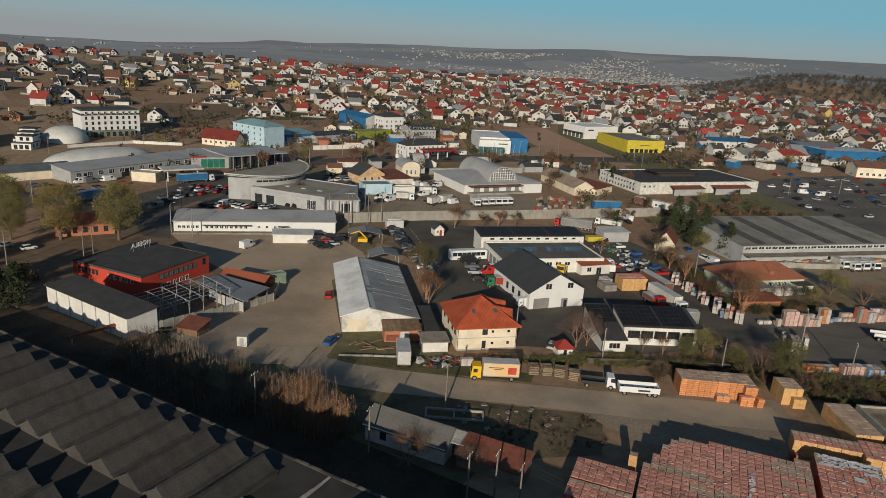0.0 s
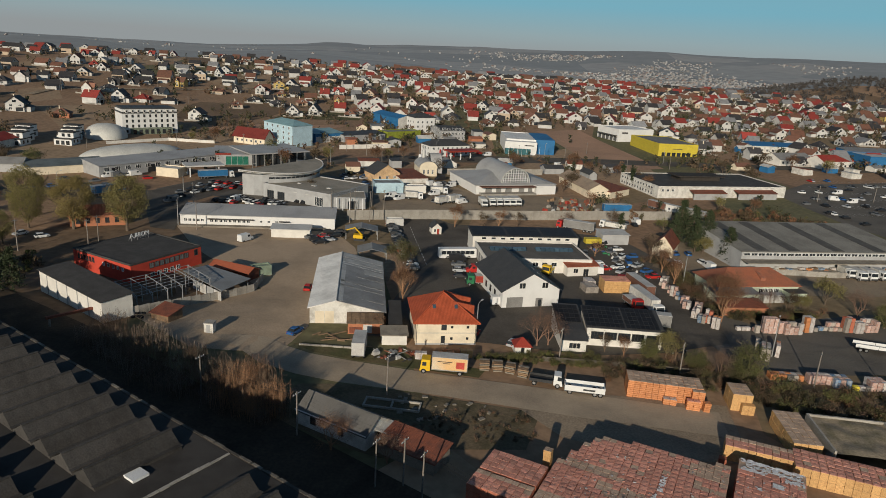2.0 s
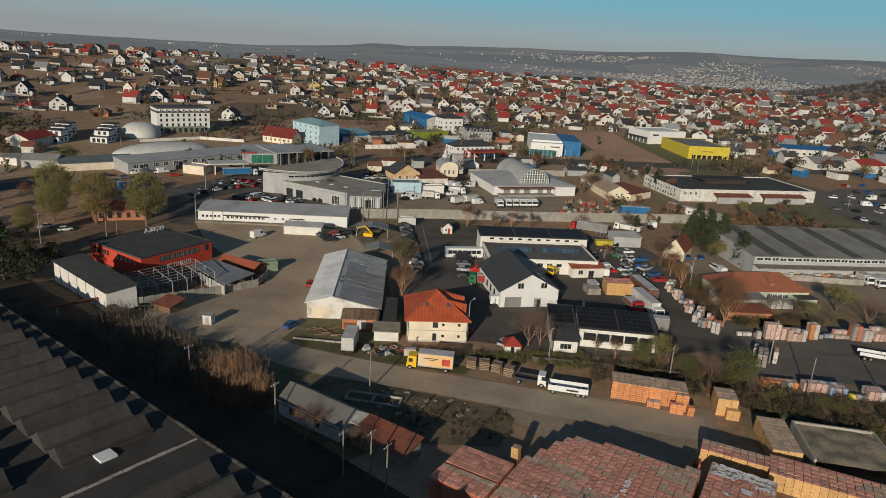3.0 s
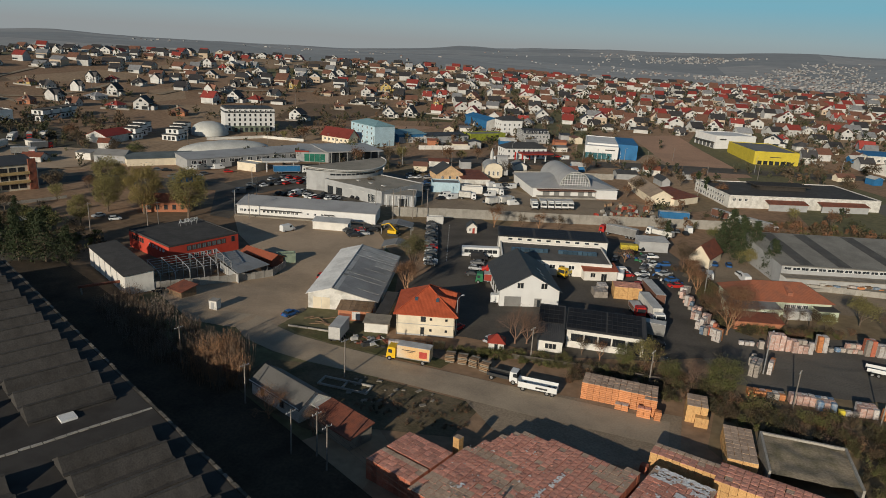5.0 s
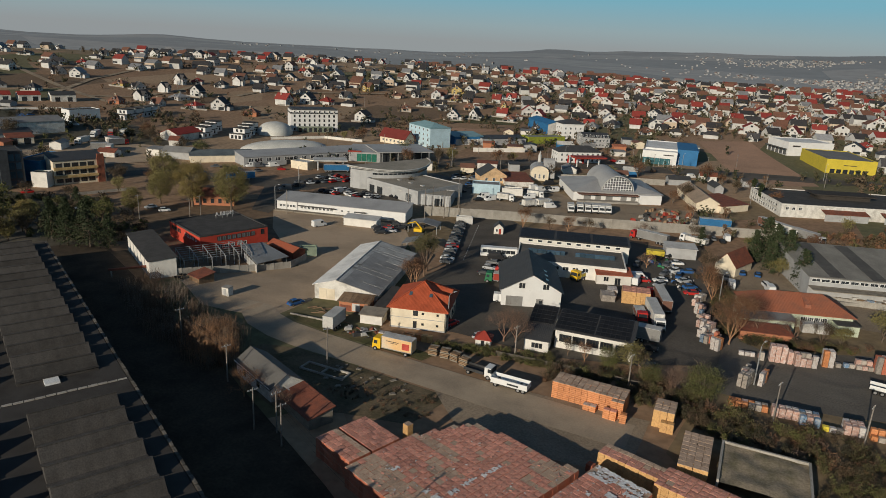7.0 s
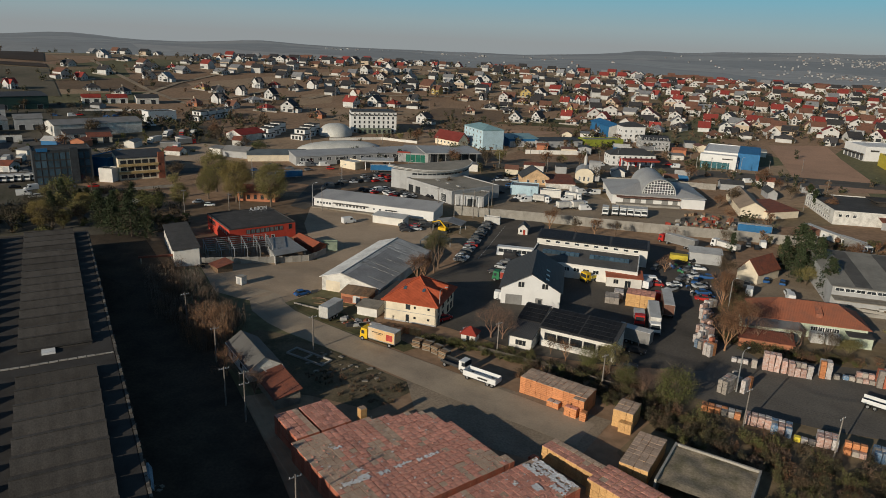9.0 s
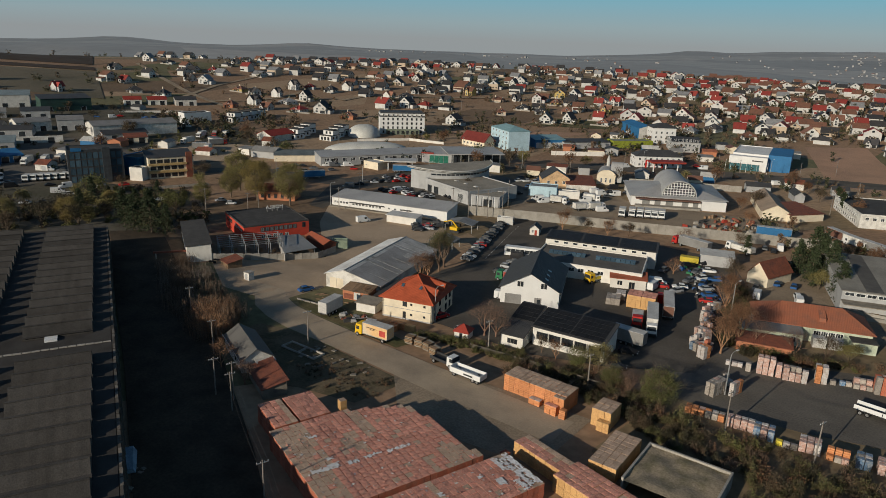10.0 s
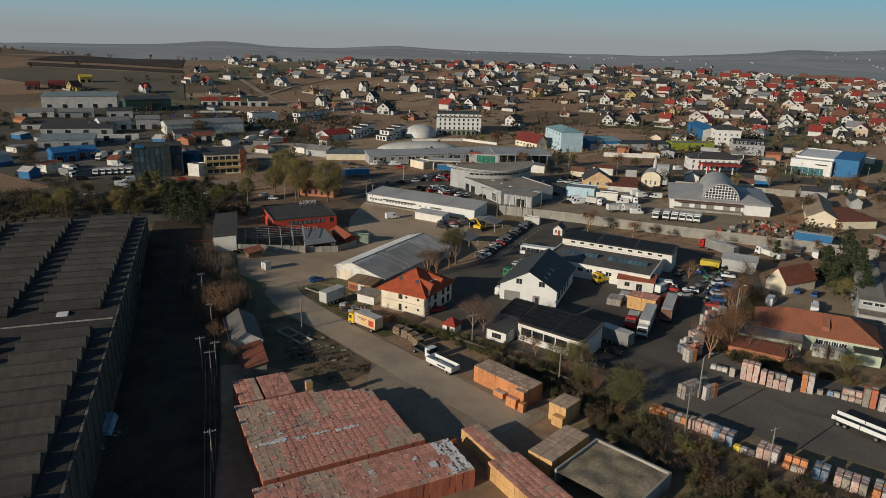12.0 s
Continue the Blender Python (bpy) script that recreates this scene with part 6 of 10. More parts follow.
rng = random.Random(9)
for x, y in spots_in([(-180, 152), (-168, 130), (-140, 116), (-112, 122), (-102, 134), (-106, 150), (-125, 158), (-150, 170)], 14, 12):
    m = rng.choice([LITE[2], LITE[3], LITE[1], PINE[0], LITE[2], LITE[1]])
    plant(m, x, y, rng.uniform(0.6, 1.1) * (0.75 if m[0] == "pine_tree" else 1), "dark autumn tree behind the factory", "tree", "factory trees")
for x, y in ((-101, 305), (-92, 322), (-88, 330), (-118, 330), (-62, 352), (-56, 362), (-66, 340), (-160, 352), (-172, 350), (-150, 372), (36, 372), (44, 366), (52, 352), (66, 345), (58, 362), (70, 330), (120, 400), (132, 396), (-8, 352), (4, 360), (-70, 255), (-30, 322), (30, 310), (34, 318), (128, 372), (150, 432), (168, 436), (186, 430), (-212, 262), (-205, 252), (-192, 254), (-236, 262), (-246, 268), (-258, 186), (-300, 196), (-322, 176), (-340, 180), (-230, 178), (66, 252), (84, 262), (96, 300), (110, 298), (-150, 205), (-160, 196), (-166, 186), (-156, 178)):
    m = rng.choice([LITE[0], LITE[1], LITE[2], LITE[3], LITE[1]])
    plant(m, x, y, rng.uniform(0.6, 1.0), "autumn tree between the workshops", "tree", "street trees")
for x, y in spots_in([(-196, 112), (-200, 230), (-290, 285), (-400, 255), (-410, 130), (-300, 92)], 24, 14):
    plant(rng.choice([LITE[1], LITE[4], LITE[4]]), x, y, rng.uniform(0.5, 1.0), "dark autumn tree between the western halls", "tree", "western trees")
thicket("west_hedges", spots_in([(-196, 108), (-186, 150), (-200, 230), (-290, 288), (-410, 262), (-420, 120), (-300, 84)], 170, 15), "low dark bushes between the western halls", CLUMP[:3], 0.7, 1.6, "bushes")
for x, y, k, n in ((-130, 112, 0.62, 1), (-143, 98, 0.68, 0), (-141, 132, 0.5, 1), (-152, 92, 0.5, 2), (-124, 116, 0.42, 2)):
    plant(BIG[n], x, y, k, "rounded yellowing tree behind the factory", "tree", "factory trees")
for x, y, k in ((-99, 124, 1.15), (-106, 122, 0.95), (-95, 127, 0.8), (-116, 124, 1.0), (-155, 132, 0.85), (-110, 130, 0.9), (-113, 127, 1.0)):
    plant(PINE[0], x, y, k, "broad dark conifer beside the white shed", "tree", "conifers")
west_belt = [(-185, 66), (-176, 112), (-150, 128), (-122, 114), (-136, 92), (-158, 60)]
for x, y in spots_in(west_belt, 26, 16):
    plant(rng.choice([LITE[1], LITE[4], LITE[1], LITE[4], LITE[3]]), x, y, rng.uniform(0.6, 1.0), "dark autumn tree behind the factory", "tree", "factory trees")
thicket("belt_bushes", spots_in(west_belt, 120, 17), "dark bushes behind the factory", CLUMP[:3], 0.9, 1.7, "bushes")

# ---- houses of the hillside ----
house_white = mat("house_white", (0.54, 0.53, 0.50), 0.9, (0.44, 0.43, 0.41), scale=0.3, rnd=0.1, grain=0.05, bump=0.08)
house_cream = mat("house_cream", (0.53, 0.42, 0.31), 0.9, (0.44, 0.35, 0.26), scale=0.3, rnd=0.15, grain=0.05, bump=0.08)
house_walls = [house_white, cream_plaster, mat("yellow_plaster", (0.47, 0.35, 0.13), 0.85, scale=0.35, stain=0.15), mat("rose_plaster", (0.60, 0.38, 0.28), 0.85, scale=0.35, stain=0.15), brick_wall]
dark_roof = mat("dark_roof", (0.05, 0.048, 0.05), 0.6, (0.07, 0.065, 0.062), scale=0.5, rnd=0.3, ribs=("x", 0.5))
red_roof = mat("red_roof", (0.30, 0.05, 0.04), 0.7, (0.22, 0.05, 0.04), scale=0.5, rnd=0.25, ribs=("x", 0.5))
brown_roof = mat("brown_roof", (0.22, 0.105, 0.07), 0.7, (0.16, 0.085, 0.06), scale=0.5, rnd=0.3, ribs=("x", 0.5))
grey_roof = mat("grey_roof", (0.26, 0.26, 0.265), 0.65, (0.2, 0.2, 0.2), scale=0.5, rnd=0.25, ribs=("x", 0.5))
# roof and wall by kind of house
KINDS = {0: (dark_roof, house_white), 1: (red_roof, house_white), 2: (brown_roof, house_white), 3: (brown_roof, house_cream), 4: (brown_roof, house_walls[2]), 5: (brown_roof, brick_wall), 6: (grey_roof, house_white), 8: (grey_roof, house_white)}
ROOF_WORDS = {0: "dark-roofed white house with a gabled attic", 1: "white house with a red gabled roof", 2: "white house with a brown gabled roof", 3: "cream house with a brown gabled roof", 4: "yellow house with a brown gabled roof", 5: "unplastered red brick house with a brown roof", 6: "plain white house with a grey roof", 8: "long low white house with a grey roof"}


def house_shapes(seed):
    """Wall, roof, porch shade, chimney and dormer meshes of one house type, and where its windows go."""
    rng = random.Random(seed)
    w, d = rng.uniform(8.5, 11.5), rng.uniform(8.5, 11)
    h = rng.choice([2.9, 3.1, 4.4, 5.2])
    rise = rng.uniform(3.2, 4.4)
    e, t = 0.9, 0.2
    wall, roof, chim, porch = Mesh(), Mesh(), Mesh(), Mesh()
    wall.box(0, 0, -1.5, w, d, h)
    style = seed % 3
    wins = []

    def gable_front(a, b, y0, y1, z, r, over=e):
        """A gable towards the front between a and b, running from y0 back to y1."""
        c, s = (a + b) / 2, r / ((b - a) / 2)
        wall.hexa([(b, y0, z), (a, y0, z), (c, y0, z + r)], [(b, y1, z), (a, y1, z), (c, y1, z + r)])
        slab(roof, [(a - over, y0 - over, z - s * over + t), (c, y0 - over, z + r + t), (c, y1 + over * 0.6, z + r + t), (a - over, y1 + over * 0.6, z - s * over + t)], t)
        slab(roof, [(c, y0 - over, z + r + t), (b + over, y0 - over, z - s * over + t), (b + over, y1 + over * 0.6, z - s * over + t), (c, y1 + over * 0.6, z + r + t)], t)

    if style == 0:
        gable_front(0, w, 0, d, h, rise)
        # lower side wing
        ww = rng.uniform(3.2, 4.6)
        wall.box(w, 1.5, -1.5, w + ww, d - 1.0, 2.6)
        slab(roof, [(w, 1.0, 3.9), (w + ww + 0.6, 1.0, 2.5), (w + ww + 0.6, d - 0.5, 2.5), (w, d - 0.5, 3.9)], t)
        # flat dark sheet that stands for the shade in a recessed porch
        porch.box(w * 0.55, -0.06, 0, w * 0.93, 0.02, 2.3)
        wins += [(w * 0.27, 0, 0.9, 1.7, 1.4), (w * 0.5, 0, h + 0.3, 2.2, 1.6)]
    elif style == 1:
        s = rise / (d / 2)
        wall.hexa([(0, 0, h), (0, d, h), (0, d / 2, h + rise)], [(w, 0, h), (w, d, h), (w, d / 2, h + rise)])
        slab(roof, [(-e, -e, h - s * e + t), (w + e, -e, h - s * e + t), (w + e, d / 2, h + rise + t), (-e, d / 2, h + rise + t)], t)
        slab(roof, [(-e, d / 2, h + rise + t), (w + e, d / 2, h + rise + t), (w + e, d + e, h - s * e + t), (-e, d + e, h - s * e + t)], t)
        a, b = w * 0.12, w * 0.56
        wall.box(a, -2.2, -1.5, b, 0.2, h)
        gable_front(a, b, -2.2, d / 2, h, rise * 0.78, 0.6)
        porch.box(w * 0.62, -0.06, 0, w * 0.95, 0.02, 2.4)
        wins += [(w * 0.34, -2.2, 0.9, 1.9, 1.5), ((a + b) / 2, -2.2, h + 0.2, 1.6, 1.4)]
    else:
        q = min(w, d) / 2 * 0.95
        z0, z1 = h - 0.25, h + rise * 0.85
        c = [(-e, -e, z0), (w + e, -e, z0), (w + e, d + e, z0), (-e, d + e, z0)]
        t0, t1 = (q, d / 2, z1), (w - q, d / 2, z1)
        for p in ([c[0], c[1], t1, t0], [c[1], c[2], t1], [c[2], c[3], t0, t1], [c[3], c[0], t0]):
            roof.face(p)
        roof.face(c[::-1])
        # dormer and covered terrace
        gable_front(w * 0.34, w * 0.66, 0.4, d * 0.45, h + 0.5, 1.5, 0.4)
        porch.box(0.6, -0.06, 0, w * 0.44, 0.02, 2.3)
        for x in (0.5, w * 0.46):
            wall.box(x, -2.1, -1.5, x + 0.3, -1.8, h - 0.4)
        slab(roof, [(0.1, -2.6, h - 0.5), (w * 0.5, -2.6, h - 0.5), (w * 0.5, 0, h + 0.1), (0.1, 0, h + 0.1)], t)
        wins += [(w * 0.62, 0, 0.9, 1.5, 1.4), (w * 0.5, 0.4, h + 0.5, 1.6, 1.1)]
    if h > 4:
        wins += [(w * 0.3, -2.2 if style == 1 else 0, 3.0, 1.5, 1.2), (w * 0.78, 0, 3.0, 1.5, 1.2)]
        wall.box(w * 0.6, -1.1, 2.62, w * 0.98, 0, 2.8)
        wall.box(w * 0.6, -1.1, 2.8, w * 0.98, -1.0, 3.4)
    chim.box(w * 0.3, d * 0.6, h, w * 0.3 + 0.6, d * 0.6 + 0.6, h + rise + 0.8)
    return {"wall": wall.data("wall", house_white), "roof": roof.data("roof", dark_roof), "porch": porch.data("porch_opening", dark_glass), "chimney": chim.data("chimney", cream_plaster), "wins": wins, "size": (w, d), "h": h}


SHAPES = [house_shapes(k) for k in range(9)]
HWIN = {}


def house_window(w, h):
    if (w, h) not in HWIN:
        m = Mesh()
        m.box(-w / 2 - 0.1, -0.08, -0.1, w / 2 + 0.1, 0.02, h + 0.1, 0)
        m.box(-w / 2, -0.1, 0, -0.04, 0, h, 1)
        m.box(0.04, -0.1, 0, w / 2, 0, h, 1)
        HWIN[w, h] = m.data("window", [white_frame, dark_glass])
    return HWIN[w, h]


def swap(o, m):
    o.material_slots[0].link = "OBJECT"
    o.material_slots[0].material = m


def house(x, y, kind, seed, plain=False):
    rng = random.Random(seed)
    s = SHAPES[rng.randrange(9)]
    roof_m, wall_m = KINDS[kind]
    rz = rng.choice([18, 18, 30, 5, -15, 108, 100]) + rng.uniform(-7, 7)
    o = thing("house", x, y, rz, ROOF_WORDS[kind], "house", "hillside houses")
    o.scale = [rng.uniform(0.74, 0.96) * (1.25 if kind == 8 else 1)] * 2 + [rng.uniform(0.84, 1.02)]
    c = Matrix.Translation((-s["size"][0] / 2, -s["size"][1] / 2, 0))
    swap(part("wall", s["wall"], None, o, at=c), wall_m)
    swap(part("roof", s["roof"], None, o, at=c), roof_m)
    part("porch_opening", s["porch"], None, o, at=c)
    if not plain:
        part("chimney", s["chimney"], None, o, at=c)
    for a, b, z, ww, hh in s["wins"][:2] if plain else s["wins"]:
        part("window", house_window(ww, hh), None, o, at=c @ Matrix.Translation((a, b, z)))
    for k in range(2 if y < 520 and not plain else 0):
        part("window", house_window(1.2, 1.4), None, o, at=c @ pose(s["size"][0], s["size"][1] * (0.3 + 0.4 * k), 0.9, 0, 0, 90))
    return o


DISTRICTS = [
    [(477, 880, 2), (430, 825, 1), (471, 950, 6), (369, 747, 2), (389, 805, 1), (361, 770, 4), (323, 707, 0), (429, 969, 6), (416, 975, 6), (388, 928, 0), (361, 875, 1), (387, 987, 2), (177, 455, 0), (368, 994, 6), (349, 939, 0), (290, 808, 1), (265, 770, 1), (321, 962, 1), (265, 808, 2), (153, 467, 0), (222, 724, 1), (207, 691, 3), (242, 840, 0), (209, 752, 2), (123, 472, 0), (183, 706, 2), (180, 727, 1), (153, 668, 0), (141, 621, 6), (156, 737, 1), (162, 838, 2), (135, 704, 1)],
    [(148, 898, 6), (116, 744, 1), (99, 641, 0), (129, 836, 1), (88, 619, 1), (119, 858, 6), (89, 712, 6), (71, 593, 1), (104, 950, 0), (77, 705, 2), (90, 841, 0), (68, 670, 1), (55, 603, 6), (64, 811, 2), (53, 792, 1), (38, 736, 2), (31, 809, 0), (23, 625, 3), (23, 854, 0), (8, 649, 2), (2, 806, 2), (-5, 625, 0), (-13, 774, 1), (-11, 589, 3), (-29, 652, 2), (-46, 841, 2), (-40, 632, 0), (-72, 945, 0), (-62, 792, 0), (-55, 627, 2), (-68, 698, 1), (-86, 777, 0)],
    [(-96, 820, 1), (-91, 699, 1), (-84, 627, 0), (-116, 858, 0), (-112, 728, 1), (-101, 605, 1), (-141, 798, 0), (-123, 666, 3), (-140, 744, 1), (-159, 790, 0), (-146, 702, 6), (-167, 768, 6), (-151, 652, 3), (-168, 705, 0), (-202, 801, 6), (-177, 695, 2), (-147, 540, 1), (-161, 583, 4), (-179, 640, 1), (-214, 718, 0), (-187, 621, 1), (-157, 508, 0), (-229, 718, 0), (-185, 555, 3), (-259, 763, 0), (-169, 492, 0), (-276, 783, 0), (-305, 857, 6), (-374, 992, 6), (-218, 595, 4), (-198, 534, 0), (-240, 642, 4)],
    [(-275, 727, 2), (-296, 749, 2), (-405, 980, 0), (-239, 595, 1), (-221, 542, 0), (-306, 736, 0), (-433, 967, 6), (-218, 503, 3), (-355, 816, 2), (-257, 587, 0), (-325, 741, 0), (-446, 961, 0), (-457, 957, 0), (-265, 566, 3), (-319, 678, 0), (-470, 950, 6), (-390, 808, 6), (-477, 946, 0), (-210, 427, 0), (-363, 701, 0), (-343, 653, 6), (-305, 578, 4), (-512, 928, 1), (-376, 699, 0), (-264, 485, 0), (-524, 922, 0), (-291, 521, 0), (-372, 664, 0), (-536, 915, 1), (-418, 733, 0), (-465, 798, 1), (-279, 476, 1)],
    [(-554, 904, 0), (-363, 610, 0), (-334, 552, 0), (-568, 895, 0), (-420, 678, 6), (-364, 585, 0), (-290, 465, 0), (-505, 791, 0), (-343, 537, 0), (-326, 505, 0), (-482, 745, 0), (-402, 609, 2), (-455, 687, 0), (-490, 735, 0), (-296, 442, 1), (-421, 624, 1), (-326, 481, 2), (-486, 703, 1), (-459, 642, 8), (-273, 380, 5), (-388, 512, 0), (-390, 491, 0), (-304, 381, 0), (-386, 466, 0), (-315, 368, 1), (-358, 411, 0), (-411, 462, 1), (-351, 387, 6), (-414, 445, 0), (-336, 353, 2), (-385, 402, 0), (-361, 360, 0)],
    [(-403, 393, 0), (-592, 572, 0), (-355, 334, 5), (-423, 392, 4), (-620, 566, 2), (-591, 528, 0), (-615, 524, 0), (-816, 676, 2), (-589, 494, 0), (-476, 392, 6), (-545, 447, 1), (-496, 389, 0), (-533, 405, 0), (-851, 633, 6), (-424, 319, 0), (-629, 446, 0), (-877, 595, 0), (-532, 367, 0), (-448, 308, 0), (-883, 586, 0), (-668, 444, 6), (-505, 330, 1), (-594, 367, 0), (-474, 259, 1), (-507, 214, 4)],
]
spots = []
for n, district in enumerate(DISTRICTS):
    for k, (x, y, kind) in enumerate(district):
        house(x, y, kind, n * 100 + k)
        spots.append((x, y))


def joined_houses(name, places, label, small=False):
    """Many far houses in one object, each with walls, roof, and windows."""
    # the distant town's plaster is dimmed to grey in place of haze
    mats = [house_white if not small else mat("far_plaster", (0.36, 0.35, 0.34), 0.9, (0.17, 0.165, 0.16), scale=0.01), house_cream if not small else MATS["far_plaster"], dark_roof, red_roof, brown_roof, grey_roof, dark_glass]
    rng = random.Random(name)
    big = Mesh()
    for x, y, kind in places:
        w, d, h, r = rng.uniform(8.5, 12), rng.uniform(8.5, 12), rng.choice([2.8, 3.0, 4.4, 5.2]), rng.uniform(2.8, 4.2)
        if small:
            w, d, h, r = w * rng.uniform(0.4, 1.3), d * 0.5, h * rng.uniform(0.5, 1.2), 1.0
        m = pose(x, y, ground(x, y), 0, 0, rng.choice([15, 105, 100, 112, -75]) + rng.uniform(-10, 10))
        i = len(big.v)
        k = len(big.f)
        big.box(-w / 2, -d / 2, -1.5, w / 2, d / 2, h, rng.choice([0, 0, 0, 1]))
        big.hexa([(w / 2, -d / 2, h), (-w / 2, -d / 2, h), (0, -d / 2, h + r)], [(w / 2, d / 2, h), (-w / 2, d / 2, h), (0, d / 2, h + r)], 0)
        s = 0.3 * r / (w / 2)
        slab(big, [(-w / 2 - 0.4, -d / 2 - 0.4, h - s + 0.2), (0, -d / 2 - 0.4, h + r + 0.2), (0, d / 2 + 0.4, h + r + 0.2), (-w / 2 - 0.4, d / 2 + 0.4, h - s + 0.2)], 0.2, kind)
        slab(big, [(0, -d / 2 - 0.4, h + r + 0.2), (w / 2 + 0.4, -d / 2 - 0.4, h - s + 0.2), (w / 2 + 0.4, d / 2 + 0.4, h - s + 0.2), (0, d / 2 + 0.4, h + r + 0.2)], 0.2, kind)
        for a in (-0.3, 0.0, 0.3):
            big.box(a * w - 0.7, -d / 2 - 0.06, 0.8, a * w + 0.7, -d / 2, 2.3, 6)
        if not small:
            big.box(-0.8, -d / 2 - 0.06, h + 0.3, 0.8, -d / 2, h + 1.7, 6)
            big.box(w / 2, -d / 2 + 0.2, 0.8, w / 2 + 0.06, 0, 2.3, 6)
            g, q = rng.uniform(2.5, 4.5), rng.choice([-1, 1])
            x0, x1 = sorted((q * w / 2, q * (w / 2 + g)))
            big.box(x0, -d * 0.35, -1.5, x1, d * 0.35, 2.4, 0)
            top, side = (3.5, 2.3) if q < 0 else (2.3, 3.5)
            slab(big, [(x0 - 0.3, -d * 0.4, side), (x1 + 0.3, -d * 0.4, top), (x1 + 0.3, d * 0.4, top), (x0 - 0.3, d * 0.4, side)], 0.2, kind)
        for q in range(i, len(big.v)):
            big.v[q] = tuple(m @ Vector(big.v[q]))
    return tagged(part(name, big, mats), label, "houses", "", "stuff")


rng = random.Random(5)
more, far = [], []
while len(more) < 740:
    az, r = rng.uniform(-38, 62), 500 + 560 * rng.random() ** 0.8
    x, y = -r * math.sin(radians(az)), r * math.cos(radians(az))
    dense = smooth(24, -2, az) * 0.95 + 0.3 * smooth(62, 34, az)
    dense *= smooth(470, 560, r) if az < 22 else smooth(560, 700, r)
    if -14 < az < 2 and r < 540:
        continue
    if rng.random() > dense or any((x - a) ** 2 + (y - b) ** 2 < 13.5 ** 2 for a, b in spots):
        continue
    spots.append((x, y))
    kind = rng.choice([3, 3, 4, 4, 4, 2, 2, 5]) if az < 18 else rng.choice([2, 2, 2, 2, 5, 4, 4, 3])
    more.append((x, y, kind))
# the nearest are things of their own, the rest one object
more.sort(key=lambda q: math.hypot(q[0] - 60, q[1]))
for k, (x, y, kind) in enumerate(more[:62]):
    house(x, y, {2: 0, 3: 1, 4: 2, 5: 6}[kind], 900 + k, True)
joined_houses("hillside_houses", more[62:], "dense village houses with red, brown and dark roofs")
while len(far) < 1500:
    az, r = rng.uniform(-24, 44), 1750 + 1750 * rng.random() ** 0.8
    x, y = -r * math.sin(radians(az)), r * math.cos(radians(az))
    lump = noise.noise(Vector((x * 0.0022, y * 0.0022, 4.5)))
    if rng.random() < (0.04 + smooth(9, -4, az) * smooth(-24, -15, az)) * smooth(-0.25, 0.25, lump):
        far.append((x, y, rng.choice([2, 5, 5, 4, 5])))
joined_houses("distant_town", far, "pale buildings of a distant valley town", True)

# trees and bushes between the houses
far_leaf = [leaf_material("far_leaf_" + n, c, d) for n, c, d in (("brown", (0.115, 0.085, 0.056), (0.088, 0.066, 0.044)), ("green", (0.068, 0.066, 0.032), (0.05, 0.05, 0.026)), ("moss", (0.085, 0.072, 0.036), (0.06, 0.054, 0.03)), ("rust", (0.14, 0.085, 0.05), (0.11, 0.07, 0.044)), ("dark", (0.028, 0.034, 0.018), (0.04, 0.044, 0.024)))]
FARBUSH = [clump_model("bush", lf, 71 + k, 58, h, w, 0.38) for k, (lf, h, w) in enumerate(zip(far_leaf, (2.8, 2.8, 3.6, 2.8, 4.2), (1.9, 1.8, 1.7, 1.7, 1.3)))]
places = []
for x, y in spots:
    for _ in range(2 if math.hypot(x, y) < 620 else 3):
        a, q = rng.uniform(0, 6.28), rng.uniform(7.5, 11)
        if rng.random() < 0.8:
            places.append((x + q * math.cos(a), y + q * math.sin(a)))
places += spots_in([(-240, 262), (-236, 300), (-262, 332), (-340, 335), (-345, 270), (-300, 250)], 120, 33)
while len(places) < 4800:
    az, r = rng.uniform(-38, 75), 330 + 740 * rng.random() ** 0.75
    x, y = -r * math.sin(radians(az)), r * math.cos(radians(az))
    dense = 0.3 + 0.7 * smooth(26, 2, az)
    if az > 26:
        dense = 0.13
    if noise.noise(Vector((x * 0.012, y * 0.012, 0.5))) < -0.1 - 0.4 * smooth(20, 0, az) or rng.random() > dense or (5 < x < 105 and 380 < y < 550) or (120 < x < 285 and 260 < y < 450) or r < 400 and az > -16:
        continue
    places.append((x, y))
thicket("village_trees", places, "scattered garden trees and bushes among the houses", [FARBUSH[0]] * 3 + FARBUSH[1:] + [FARBUSH[1]], 0.8, 2.1, "trees")
# brown of the far wood, greyed to suggest haze
far_wood = leaf_material("far_wood", (0.088, 0.078, 0.070), (0.068, 0.062, 0.058))
WOOD = [clump_model("bush", far_wood, 81 + k, 40, 3.0, 2.0, 0.44) for k in range(2)]
places = []
while len(places) < 2000:
    az, r = rng.uniform(-42, -8), rng.uniform(1130, 1800)
    x, y = -r * math.sin(radians(az)), r * math.cos(radians(az))
    if rng.random() < smooth(-9, -18, az):
        places.append((x, y))
thicket("hill_wood", places, "bare brown wood on a far hill", WOOD, 2.0, 3.4, "woods")
